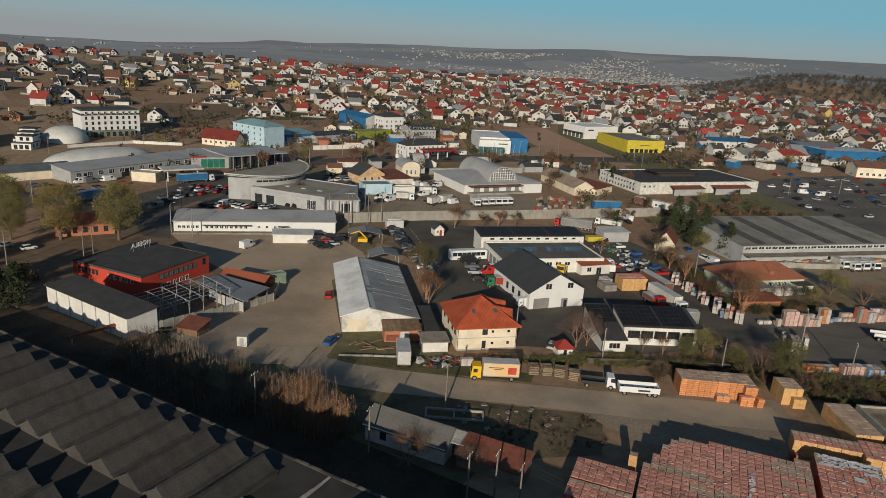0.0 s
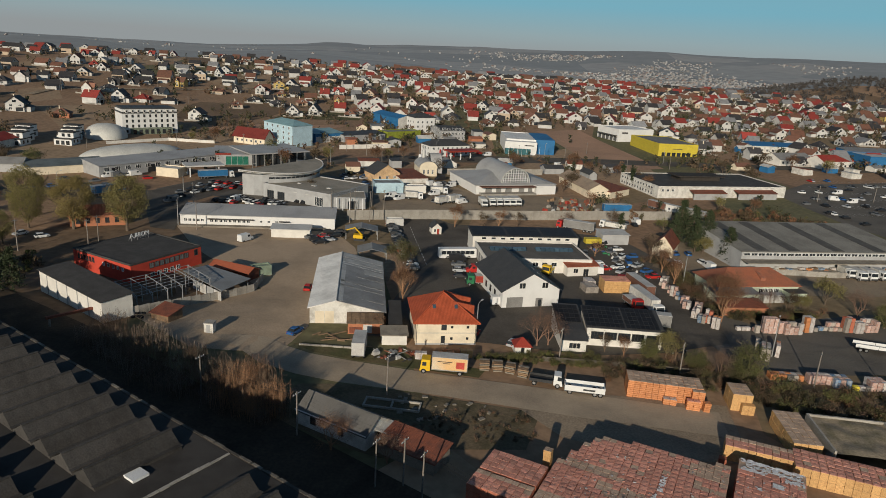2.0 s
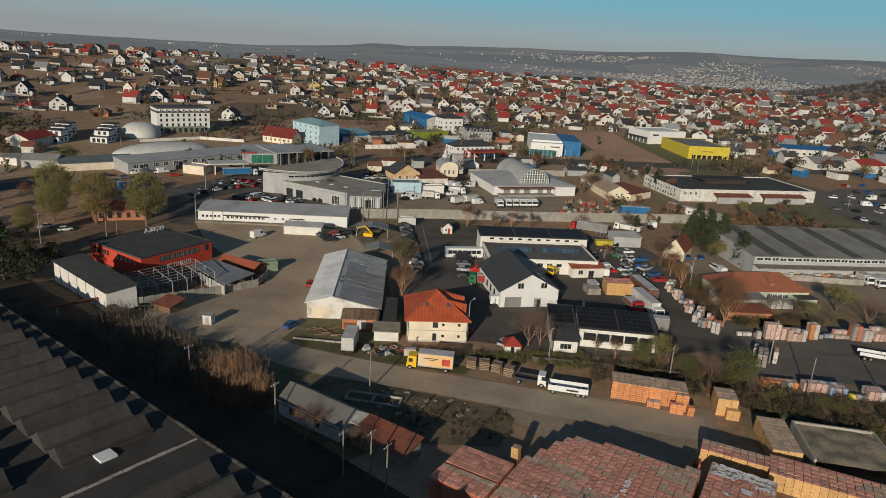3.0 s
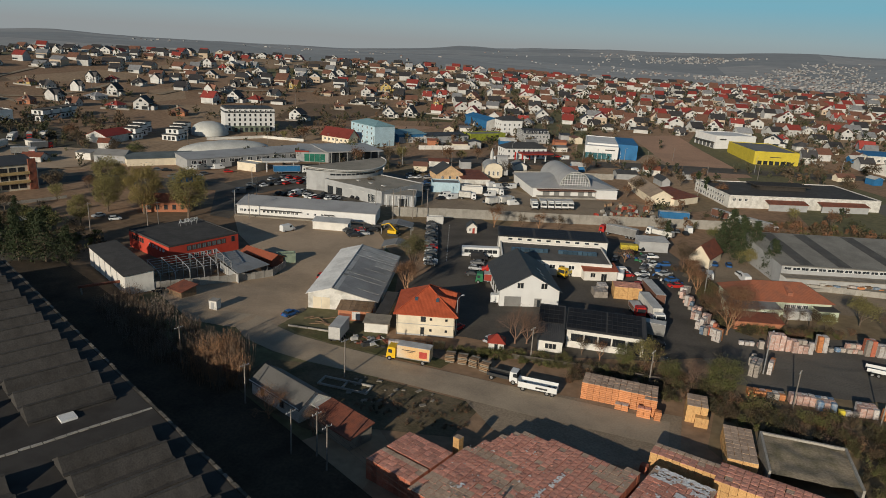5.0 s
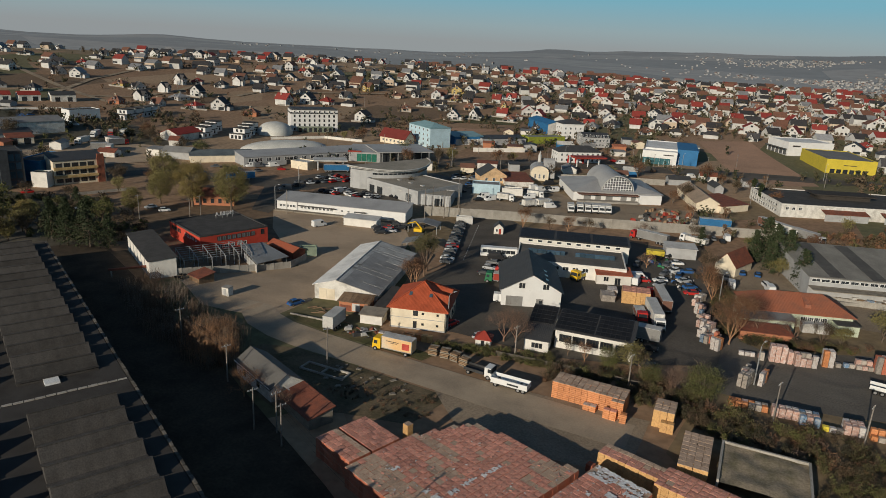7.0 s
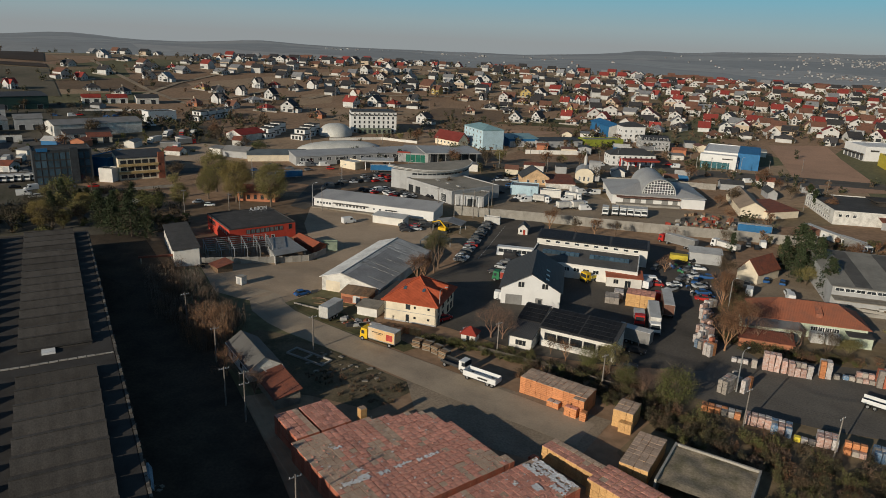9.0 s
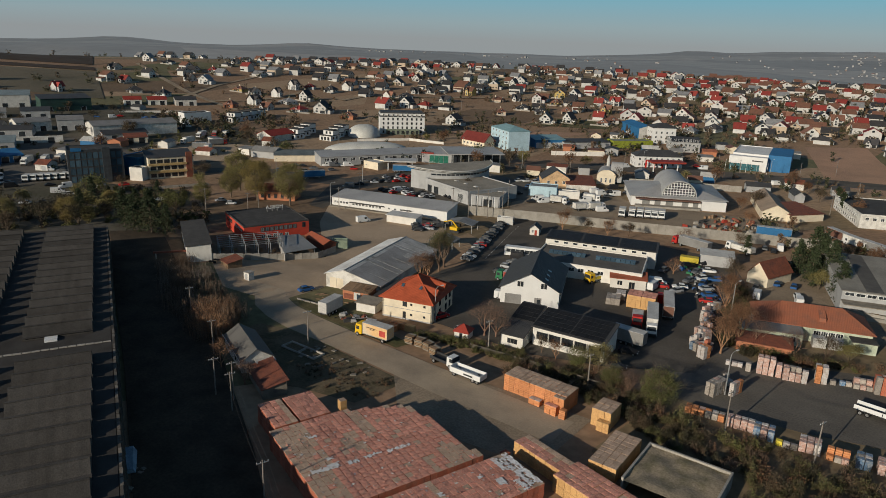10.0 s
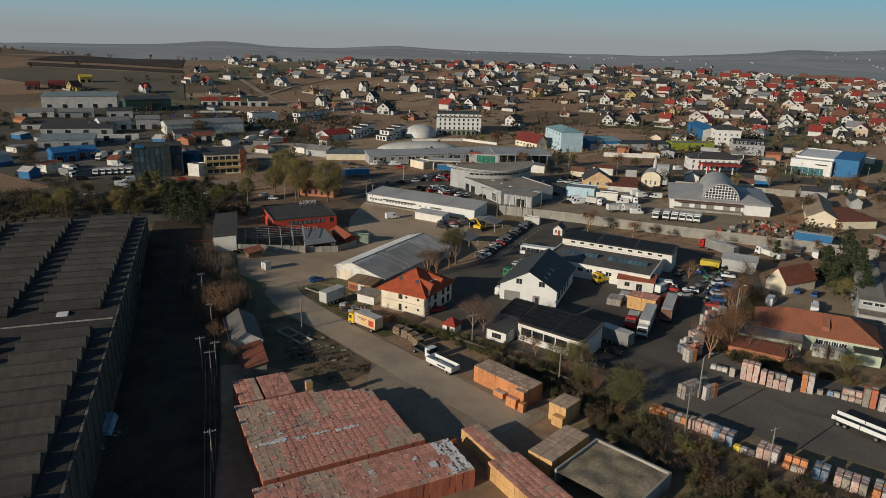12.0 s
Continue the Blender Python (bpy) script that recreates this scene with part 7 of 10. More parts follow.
# garden walls before the houses
m = Mesh()
for x, y in spots:
    if rng.random() < 0.6:
        continue
    L, a = rng.uniform(9, 20), radians(rng.choice([15, 15, 15, 105, 30]) + rng.uniform(-6, 6))
    dx, dy = math.cos(a) * L / 3, math.sin(a) * L / 3
    x, y = x - dx * 1.5 + dy * 3.2 / L * 6, y - dy * 1.5 - dx * 3.2 / L * 6
    for k in range(3):
        p, q = (x + dx * k, y + dy * k), (x + dx * (k + 1), y + dy * (k + 1))
        e = Vector((-dy, dx)).normalized() * 0.12
        low = [(p[0] - e.x, p[1] - e.y, ground(*p) - 0.4), (q[0] - e.x, q[1] - e.y, ground(*q) - 0.4), (q[0] + e.x, q[1] + e.y, ground(*q) - 0.4), (p[0] + e.x, p[1] + e.y, ground(*p) - 0.4)]
        m.hexa(low, [(u, v, w + 1.5) for u, v, w in low])
tagged(part("garden_walls", m, concrete), "pale garden walls between the plots", "walls", "", "stuff")
mid = []
while len(mid) < 400:
    x, y = rng.uniform(-260, 240), rng.uniform(225, 480)
    if noise.noise(Vector((x * 0.02, y * 0.02, 9.5))) > 0.12 and not any(abs(x - a) < 10 and abs(y - b) < 10 for a, b in spots):
        if -60 < x < 40 and y < 345 or -130 < x < -45 and y < 300 or 125 < x < 275 and 275 < y < 440:
            continue
        mid.append((x, y))
thicket("street_trees", mid, "autumn trees and bushes between the workshops", FARBUSH, 0.6, 1.7, "trees")

# ---- vehicles ----
def paint(name, col):
    return mat("paint_" + name, col, 0.5, scale=0.5, bump=0.02, stain=0.08, grain=0.05)


PAINTS = {n: paint(n, c) for n, c in {"white": (0.66, 0.66, 0.64), "silver": (0.36, 0.37, 0.38), "black": (0.02, 0.02, 0.022), "red": (0.42, 0.025, 0.02), "blue": (0.03, 0.10, 0.26), "grey": (0.13, 0.135, 0.14), "green": (0.03, 0.16, 0.07), "yellow": (0.68, 0.42, 0.02), "orange": (0.62, 0.16, 0.02), "brown": (0.12, 0.07, 0.045)}.items()}
rubber = mat("rubber", (0.02, 0.02, 0.02), 0.9, bump=0.1)
rim_metal = mat("rim_metal", (0.45, 0.45, 0.45), 0.35, metal=0.7)
car_glass = mat("car_glass", (0.02, 0.025, 0.03), 0.55, scale=0.3, bump=0.02, rnd=0.35, stain=0.3)
lamp_clear = mat("lamp_clear", (0.7, 0.7, 0.68), 0.2, bump=0.0)
lamp_red = mat("lamp_red", (0.35, 0.01, 0.01), 0.25, bump=0.0)
chassis = mat("chassis", (0.05, 0.05, 0.05), 0.8, bump=0.2)


def wheel_data(r, w):
    m = Mesh()
    m.tube((0, -w / 2, 0), (0, w / 2, 0), r, r, 10, 0)
    m.tube((0, -w / 2 - 0.01, 0), (0, w / 2 + 0.01, 0), r * 0.6, r * 0.6, 6, 1)
    return m.data("wheel", [rubber, rim_metal])


WHEEL, BIGWHEEL = wheel_data(0.33, 0.22), wheel_data(0.5, 0.32)


def loft(m, sections, mi=0):
    """A closed skin over cross-sections (x, half width, z low, z high)."""
    rings = [[(x, -hw, z0), (x, hw, z0), (x, hw * 1.0, z0 + 0.6 * (z1 - z0)), (x, hw * 0.9, z1), (x, -hw * 0.9, z1), (x, -hw, z0 + 0.6 * (z1 - z0))] for x, hw, z0, z1 in sections]
    m.strip(rings, True, mi)
    m.face(rings[0], mi)
    m.face(rings[-1][::-1], mi)


def car_data(kind):
    b, g, r = Mesh(), Mesh(), Mesh()
    if kind == "van":
        loft(b, [(-2.6, 0.85, 0.35, 1.2), (-2.55, 0.95, 0.3, 2.2), (1.0, 0.96, 0.28, 2.25), (1.75, 0.95, 0.28, 1.25), (2.45, 0.9, 0.3, 1.05), (2.6, 0.8, 0.4, 0.8)])
        g.hexa([(1.02, -0.88, 1.28), (1.75, -0.86, 1.28), (1.75, 0.86, 1.28), (1.02, 0.88, 1.28)], [(0.75, -0.82, 2.1), (1.12, -0.8, 2.1), (1.12, 0.8, 2.1), (0.75, 0.82, 2.1)])
        g.box(0.1, -0.975, 1.35, 0.95, 0.975, 1.95)
        r.box(-2.5, -0.86, 2.22, 0.95, 0.86, 2.3)
        size = (2.6, 0.95, 1.7)
    else:
        L = 2.15 if kind == "sedan" else 2.0
        loft(b, [(-L, 0.72, 0.4, 0.75), (-L + 0.12, 0.84, 0.3, 0.92), (-L + 0.9, 0.88, 0.25, 0.95), (0.9, 0.88, 0.25, 0.93), (L - 0.3, 0.83, 0.28, 0.8), (L, 0.7, 0.38, 0.66)])
        x0 = -L + (0.55 if kind == "sedan" else 0.08)
        g.hexa([(x0, -0.8, 0.9), (1.0, -0.8, 0.9), (1.0, 0.8, 0.9), (x0, 0.8, 0.9)], [(x0 + 0.5, -0.64, 1.4), (0.3, -0.64, 1.4), (0.3, 0.64, 1.4), (x0 + 0.5, 0.64, 1.4)])
        r.hexa([(x0 + 0.45, -0.66, 1.39), (0.36, -0.66, 1.39), (0.36, 0.66, 1.39), (x0 + 0.45, 0.66, 1.39)], [(x0 + 0.55, -0.58, 1.47), (0.24, -0.58, 1.47), (0.24, 0.58, 1.47), (x0 + 0.55, 0.58, 1.47)])
        size = (L, 0.86, 1.35)
    lf, lr = Mesh(), Mesh()
    lf.box(-0.05, -0.16, -0.07, 0.05, 0.16, 0.07)
    lr.box(-0.04, -0.12, -0.1, 0.04, 0.12, 0.1)
    return {"body": b.data("body", PAINTS["white"]), "glass": g.data("glazing", car_glass), "roof": r.data("roof", PAINTS["white"]), "lf": lf.data("headlight", lamp_clear), "lr": lr.data("tail_light", lamp_red), "size": size}


CARS = {k: car_data(k) for k in ("sedan", "hatch", "van")}
WORDS = {"sedan": "saloon car", "hatch": "hatchback car", "van": "delivery van"}


def car(x, y, rz, colour, kind="sedan", where="parked in the yard", group="parked cars"):
    d = CARS[kind]
    o = thing("van" if kind == "van" else "car", x, y, rz, f"{colour} {WORDS[kind]} {where}", "van" if kind == "van" else "car", group)
    o.location.z += 0.07
    L, hw, wb = d["size"]
    swap(part("body", d["body"], None, o), PAINTS[colour])
    swap(part("roof", d["roof"], None, o), PAINTS[colour])
    part("glazing", d["glass"], None, o)
    for sx in (-wb * 0.95, wb * 0.95) if math.hypot(x, y) < 215 else ():
        for sy in (-hw + 0.08, hw - 0.08):
            part("wheel", WHEEL, None, o, at=(sx, sy, 0.33))
    for sy in (-0.58, 0.58) if math.hypot(x, y) < 180 else ():
        part("headlight", d["lf"], None, o, at=(L - 0.06, sy, 0.7))
        part("tail_light", d["lr"], None, o, at=(-L + 0.05, sy, 0.78))
    return o


def wheels(o, xs, half, z=0.5):
    for x in xs:
        for y in (-half, half):
            part("wheel", BIGWHEEL, None, o, at=(x, y, z))


def cab(o, x, colour, w=2.4, h=2.9, length=2.0):
    """A lorry cab whose rear face is at x."""
    m = Mesh()
    m.hexa([(x, -w / 2, 0.6), (x + length, -w / 2, 0.55), (x + length, w / 2, 0.55), (x, w / 2, 0.6)], [(x, -w / 2, h), (x + length - 0.35, -w / 2 + 0.08, h), (x + length - 0.35, w / 2 - 0.08, h), (x, w / 2, h)])
    c = part("cab", m, PAINTS[colour], o)
    m = Mesh()
    m.hexa([(x + length - 0.14, -w / 2 + 0.15, 1.6), (x + length - 0.12, -w / 2 + 0.15, 1.6), (x + length - 0.12, w / 2 - 0.15, 1.6), (x + length - 0.14, w / 2 - 0.15, 1.6)],
           [(x + length - 0.32, -w / 2 + 0.2, 2.55), (x + length - 0.26, -w / 2 + 0.2, 2.55), (x + length - 0.26, w / 2 - 0.2, 2.55), (x + length - 0.32, w / 2 - 0.2, 2.55)])
    m.box(x + 0.7, -w / 2 - 0.02, 1.65, x + 1.5, w / 2 + 0.02, 2.4)
    part("windscreen", m, car_glass, c)
    m = Mesh()
    m.box(x + length - 0.05, -w / 2 + 0.1, 0.5, x + length + 0.12, w / 2 - 0.1, 0.95)
    part("bumper", m, chassis, c)


def box_body(o, x0, x1, w, z0, z1, m_side, m_top=None, name="box_body"):
    m = Mesh()
    m.box(x0, -w / 2, z0, x1, w / 2, z1)
    b = part(name, m, m_side, o)
    m = Mesh()
    m.box(x0 - 0.03, -w / 2 - 0.03, z1, x1 + 0.03, w / 2 + 0.03, z1 + 0.06)
    part("top_sheet", m, m_top or pale_sheet, b)
    m = Mesh()
    for x in (x0, x1 - 0.08):
        for s in (-1, 1):
            m.box(x, s * w / 2 - 0.05, z0 - 0.05, x + 0.08, s * w / 2 + 0.05, z1)
    m.box(x0, -w / 2 - 0.04, z0 - 0.16, x1, w / 2 + 0.04, z0)
    part("frame", m, steel, b)
    return b


def lorry(x, y, rz, colour, side, label, length=7.0, semi=False, top=None, group="lorries", z1=3.6):
    """A box lorry or an articulated one; x, y is the middle of the rear."""
    o = thing("lorry", x, y, rz, label, "lorry", group)
    o.location.z += 0.08
    total = length + (0.7 if semi else 0.3)
    m = Mesh()
    m.box(0, -0.45, 0.65, total + 1.2, 0.45, 0.95)
    part("chassis", m, chassis, o)
    box_body(o, 0, length, 2.5, 1.1, z1, side, top)
    cab(o, total, colour)
    wheels(o, [1.0, 2.2, 3.4] if semi else [1.4], 1.1)
    wheels(o, [total + 1.2] + ([total - 1.6] if semi else []), 1.1)
    return o


def trailer(x, y, rz, side, label, length=12.0, top=None, group="trailers"):
    o = thing("trailer", x, y, rz, label, "trailer", group)
    o.location.z += 0.08
    m = Mesh()
    m.box(0, -0.45, 0.7, length, 0.45, 1.0)
    part("chassis", m, chassis, o)
    box_body(o, 0, length, 2.5, 1.1, 3.7, side, top)
    wheels(o, [1.2, 2.5, 3.8], 1.1)
    for s in (-0.6, 0.6):
        m = Mesh()
        m.box(length - 2.6, s - 0.07, 0, length - 2.4, s + 0.07, 0.8)
        part("support_leg", m, steel, o)
    return o


def bus(x, y, rz, colour, label, length=11.5):
    o = thing("bus", x, y, rz, label, "bus", "buses")
    o.location.z += 0.08
    m = Mesh()
    loft(m, [(0, 1.15, 0.4, 2.9), (0.2, 1.25, 0.35, 3.1), (length - 0.3, 1.25, 0.35, 3.1), (length, 1.1, 0.4, 2.8)])
    b = part("body", m, PAINTS[colour], o)
    n = 7
    for k in range(n):
        m = Mesh()
        a = 0.7 + (length - 1.4) * k / n
        m.box(a, -1.265, 1.45, a + (length - 1.4) / n - 0.12, 1.265, 2.5)
        part("window", m, car_glass, b)
    m = Mesh()
    m.box(length - 0.12, -1.0, 1.2, length + 0.02, 1.0, 2.6)
    part("windscreen", m, car_glass, b)
    wheels(o, [2.6, length - 2.4], 1.1, 0.5)
    return o


rng = random.Random(77)
COMMON = ["black", "grey", "black", "silver", "white", "black", "grey", "white", "black", "red", "blue", "grey", "black"]


def parked(places, rz, jitter=8, where="parked in the yard", vans=0.12, group="parked cars"):
    for x, y in places:
        kind = "van" if rng.random() < vans else rng.choice(["sedan", "hatch"])
        car(x, y, rz + rng.uniform(-jitter, jitter) + rng.choice([0, 180]), "white" if kind == "van" and rng.random() < 0.7 else rng.choice(COMMON), kind, where, group)


parked([(-13.2 - 16.6 * k / 15, 177.5 + 45 * k / 15) for k in range(16)], 20, where="in a row beside the works lane", vans=0)
parked([(-2, 189.5), (-1.2, 185), (-0.2, 180), (0.8, 174.5), (4, 181), (5.6, 176), (4.2, 185.5), (7.2, 172)], 14, where="in front of the workshop", vans=0.1)
parked([(39.5, 199), (39.4, 193.4), (45, 199), (45.4, 195), (36, 210), (40, 220), (44, 215.5), (47, 210.5), (49, 206), (51.2, 202.6), (41, 230), (53.4, 198), (45, 206), (50.5, 212), (46.5, 219), (43.5, 226), (54.5, 193)], 60, 40, "in the scrap yard", 0.1, "scrap yard cars")
car(41, 196, 20, "red", "hatch", "in the scrap yard")
car(39.3, 197, 25, "white", "van", "beside the white office")
parked([(-49.5, 196.5), (-47.4, 194.4), (-45.4, 192.2), (-46.5, 198.4), (-43.8, 196), (-43, 201), (-43.4, 205), (-46, 204)], 30, 20, "beside the white cabin", 0)
car(-35, 153, 100, "red", "hatch", "beside the storage hall")
car(-28.5, 127, 75, "blue", "sedan", "on the dirt yard")
car(-67, 187, 70, "white", "van", "beside the long building")
parked([(-86, 232), (-83.5, 233.4), (-81, 234), (-78, 235), (-75, 235), (-73, 244), (-70.5, 241), (-68, 240), (-65, 242), (-98, 230), (-95, 229.5), (-92, 232), (-103, 256), (-98, 252), (-111, 239), (-110, 242), (-108, 245), (-106, 248)], 80, 12, "before the showroom", 0.05, "showroom cars")
parked([(-68, 304), (-65, 308), (-61, 300), (-57, 288), (-54, 279), (-67, 292), (-64, 294), (-52, 268), (-61, 262), (-60, 296), (-70, 298), (-56, 284)], 60, 15, "behind the showroom", 0.1, "showroom cars")
parked([(149, 359), (166, 380), (168, 365), (178, 377), (167, 344), (185, 371), (199, 395), (191, 366), (194, 360), (142, 330), (146, 313), (150, 306), (154, 296), (168, 300), (151, 345), (204, 357), (212, 384), (190, 335), (174, 330), (160, 347)], 20, 8, "on the big car park", 0.3, "car park cars")
parked([(-178, 156), (-172, 115), (-168, 120), (-165, 123), (-176, 132), (-183, 149), (-181, 145), (-128, 169), (-121, 169)], 70, 20, "along the office street", 0.2, "street cars")
parked([(-152, 232), (-146, 230), (-146, 236), (-145, 244), (-161, 225), (-116, 237), (-115, 243), (-109, 246), (-113, 231), (-112, 223), (-154, 240), (-152, 252), (-150, 256), (-148, 258), (-155, 250), (-166, 238), (-162, 240), (-140, 254)], 60, 15, "near the depot hall", 0.35, "street cars")
parked([(61.5, 213), (65, 221), (69.5, 222), (72.4, 213), (73.4, 209), (63.5, 206.5), (53, 257), (56, 255.5), (57, 260), (45, 253), (64, 244)], 105, 10, "behind the tiled house", 0.25, "street cars")
parked([(6.2, 136.6), (8.8, 137.2)], 75, 4, "in the office yard", 0)
car(17.5, 134.5, 70, "silver", "hatch", "beside the small kiosk")
parked([(-51, 361), (-46, 367), (-18, 398), (-13, 393), (-8, 366), (-20, 371), (-5, 380), (20, 372), (28, 378), (40, 384)], 50, 15, "at the filling station", 0.2, "street cars")
parked([(-21, 292), (-20, 297), (-18, 306), (-18, 315), (-39.8, 258.5), (-40.1, 264.3), (-21.3, 263.3), (-30.4, 269.4), (-24.1, 276.7), (-11, 266), (-29.7, 289.3), (-28.8, 295.9), (-25.2, 294.4), (-24.3, 301.1), (-27, 309.6), (-36, 262), (-34, 274)], 55, 15, "in the depot yard", 0.6, "depot vans")
car(13.2, 158.2, 20, "white", "van", "in front of the gabled workshop")
car(13, 161, 15, "red", "hatch", "beside the gabled workshop")
car(51.5, 149.5, 10, "black", "sedan", "behind the solar workshop")
car(52.6, 141, 20, "black", "sedan", "behind the solar workshop")

G_L = "lorries"
o = lorry(9.6, 118.3, 186, "yellow", mat("advert_panel", (0.66, 0.42, 0.20), 0.5, (0.60, 0.50, 0.36), scale=0.25), "yellow lorry with a printed peach box body", 6.9)
m = Mesh()
m.box(0.6, 1.262, 1.5, 2.2, 1.29, 2.9)
part("printed_patch", m, mat("print_red", (0.5, 0.08, 0.06), 0.5), o, "red printed shape")
m = Mesh()
m.box(3.0, 1.262, 2.7, 5.8, 1.285, 2.85)
m.box(3.4, 1.262, 2.4, 4.8, 1.285, 2.52)
part("printed_lines", m, dark_frame, o, "unreadable dark print as plain bars")
trailer(-12.2, 118.0, 100, pale_sheet, "old grey-white box trailer body", 6.5)
lorry(46.9, 174.2, 291, "white", dirty_white, "white articulated lorry with a pale curtain trailer", 11.5, True)
trailer(51.2, 173.5, 111, brown_sheet, "red-ended trailer with a brown cover", 12)
lorry(44.8, 170.2, 291, "red", brown_sheet, "dark red tipper lorry", 4.8, z1=2.2)
trailer(45.6, 154.2, 0, grey_sheet, "white and grey box trailer with a printed rear", 7.6)
lorry(40.2, 238.8, 165, "red", grey_sheet, "red articulated lorry with a grey tilt trailer", 11, True)
lorry(52, 246, 160, "white", dirty_white, "white articulated lorry with a pale tank body", 7.5, z1=2.6)
trailer(45.5, 274, 15, blue_sheet, "blue curtain trailer beside the concrete wall", 11.5)
lorry(66, 292, -45, "white", brown_sheet, "white articulated lorry on the track", 9, True)
lorry(72, 286, -40, "white", dirty_white, "white lorry with a pale body", 8)
lorry(78, 282, -38, "white", grey_sheet, "white articulated lorry with a grey trailer", 10, True)
lorry(-123, 264, 40, "white", blue_sheet, "white articulated lorry with a blue trailer", 12, True)
trailer(-140, 219, 65, blue_sheet, "dark blue curtain trailer by the road", 12)
for x, y in ((-1.4, 263.6), (1.6, 266.2), (4.3, 267.6), (6.9, 268.8), (9.3, 269.9), (11.6, 271.2)):
    lorry(x - 2, y + 5, -70, "white", dirty_white, "white lorry in a row in the depot", 4.5, z1=3.1)
for x, y, c, rz in ((-20, 259, "white", 60), (-16, 264, "white", 60), (-34, 265, "white", 10), (-26, 279, "white", 15)):
    lorry(x, y, rz, c, dirty_white, "white box lorry in the depot yard", 5.0, z1=3.2)
for k in range(7):
    lorry(-213.5 + k, 133 + 2.6 * k, -38 + rng.uniform(-4, 4), "white", grey_sheet, "white tractor lorry in a row on the lorry yard", 4.0, z1=2.6, group="lorry park")
for x, y, c in ((-249, 148, "white"), (-247, 154.5, "white"), (-245, 160.5, "brown")):
    lorry(x, y, -38 + rng.uniform(-5, 5), c, dirty_white, f"{c} box lorry on the lorry yard", 7.0, group="lorry park")
for x, y, c, rz in ((-267, 253, "white", -50), (-264, 259, "red", -50), (-261, 265, "white", -45), (-254, 237, "white", -60), (-236, 225, "white", 60), (-230, 232, "red", -50), (-240, 238, "red", 70), (-261, 127, "white", 60), (-226, 122, "white", 10), (-218, 118, "white", 15)):
    lorry(x, y, rz + rng.uniform(-8, 8), c, dirty_white if rng.random() < 0.6 else grey_sheet, f"{c} lorry on the western lorry park", rng.choice([5.5, 8.0]), group="lorry park")
parked([(-203, 122), (-210, 124), (-196, 134), (-189, 137), (-222, 150), (-226, 146), (-182, 131), (-176, 133), (-190, 170), (-340, 262), (-348, 272), (-336, 254), (-344, 268), (-352, 240), (-358, 232), (-354, 246), (-300, 262), (-296, 255)], 60, 20, "on the western yards", 0.3, "street cars")
for x, y in ((115, 217), (117.6, 215.4), (121, 216.6), (125, 218)):
    lorry(x, y + 2, -75, "white", dirty_white, "white box van at the warehouse", 3.8, z1=2.9)
bus(-8.0, 190.6, 21.8, "white", "white city bus parked by the workshop")

# open tipper trailer and flatbed lorry on the road edge
o = thing("tipper_trailer", 28.2, 116.8, 1, "white open tipper trailer at the roadside", "trailer", "trailers")
m = Mesh()
m.box(0, -1.2, 0.6, 7.4, 1.2, 0.8)
part("chassis", m, chassis, o)
m = Mesh()
for x0, y0, x1, y1 in ((0, -1.25, 7.4, -1.17), (0, 1.17, 7.4, 1.25), (0, -1.17, 0.08, 1.17), (7.32, -1.17, 7.4, 1.17)):
    m.box(x0, y0, 0.8, x1, y1, 1.9)
m.box(0.08, -1.17, 0.8, 7.32, 1.17, 0.88, 0)
b = part("tipper_body", m, PAINTS["white"], o)
m = Mesh()
m.box(3.4, -1.275, 1.1, 5.6, -1.255, 1.45)
part("logo_patch", m, chassis, b, "dark lettering as a plain bar")
wheels(o, [1.0, 5.6, 6.6], 1.05)
o = thing("flatbed_lorry", 21.6, 118.6, -3, "white-cabbed flatbed lorry at the roadside", "lorry", G_L)
m = Mesh()
m.box(0, -1.2, 0.9, 4.4, 1.2, 1.05)
for s in (-1.2, 1.15):
    m.box(0, s, 1.05, 4.4, s + 0.06, 1.5)
part("flatbed", m, chassis, o)
cab(o, 4.6, "white", 2.3, 2.6, 1.7)
wheels(o, [1.0, 5.4], 1.0)
o = thing("flat_trailer", 94.2, 155.4, -6, "white dropside trailer in the storage yard", "trailer", "trailers")
m = Mesh()
m.box(0, -1.2, 0.9, 9.5, 1.2, 1.1)
part("bed", m, chassis, o)
for s in (-1.22, 1.16):
    for k in range(2):
        m = Mesh()
        m.box(0.05 + 4.75 * k, s, 1.1, 4.7 + 4.75 * k, s + 0.06, 1.9)
        part("side_board", m, PAINTS["white"], o)
wheels(o, [1.2, 2.4, 7.5], 1.05)

# painted bay lines and lane dashes
m = Mesh()
for k in range(14):
    f = k / 13
    x, y = -10.5 - 12.5 * f, 184 + 38 * f
    u, v = Vector((-0.31, 0.95)) * 0.9, Vector((0.95, 0.31)) * 0.09
    z = ground(x, y) + 0.075
    m.face([(x - u.x - v.x, y - u.y - v.y, z), (x - u.x + v.x, y - u.y + v.y, z), (x + u.x + v.x, y + u.y + v.y, z), (x + u.x - v.x, y + u.y - v.y, z)])
for row_k in range(6):
    for k in range(38):
        x, y = 143 + k * 2.8 + row_k * 4 + 1.4, 311 + k * 1.07 + row_k * 17
        u, v = Vector((-0.37, 0.93)) * 2.4, Vector((0.93, 0.37)) * 0.08
        z = ground(x, y) + 0.09
        m.face([(x - u.x - v.x, y - u.y - v.y, z), (x - u.x + v.x, y - u.y + v.y, z), (x + u.x + v.x, y + u.y + v.y, z), (x + u.x - v.x, y + u.y - v.y, z)])
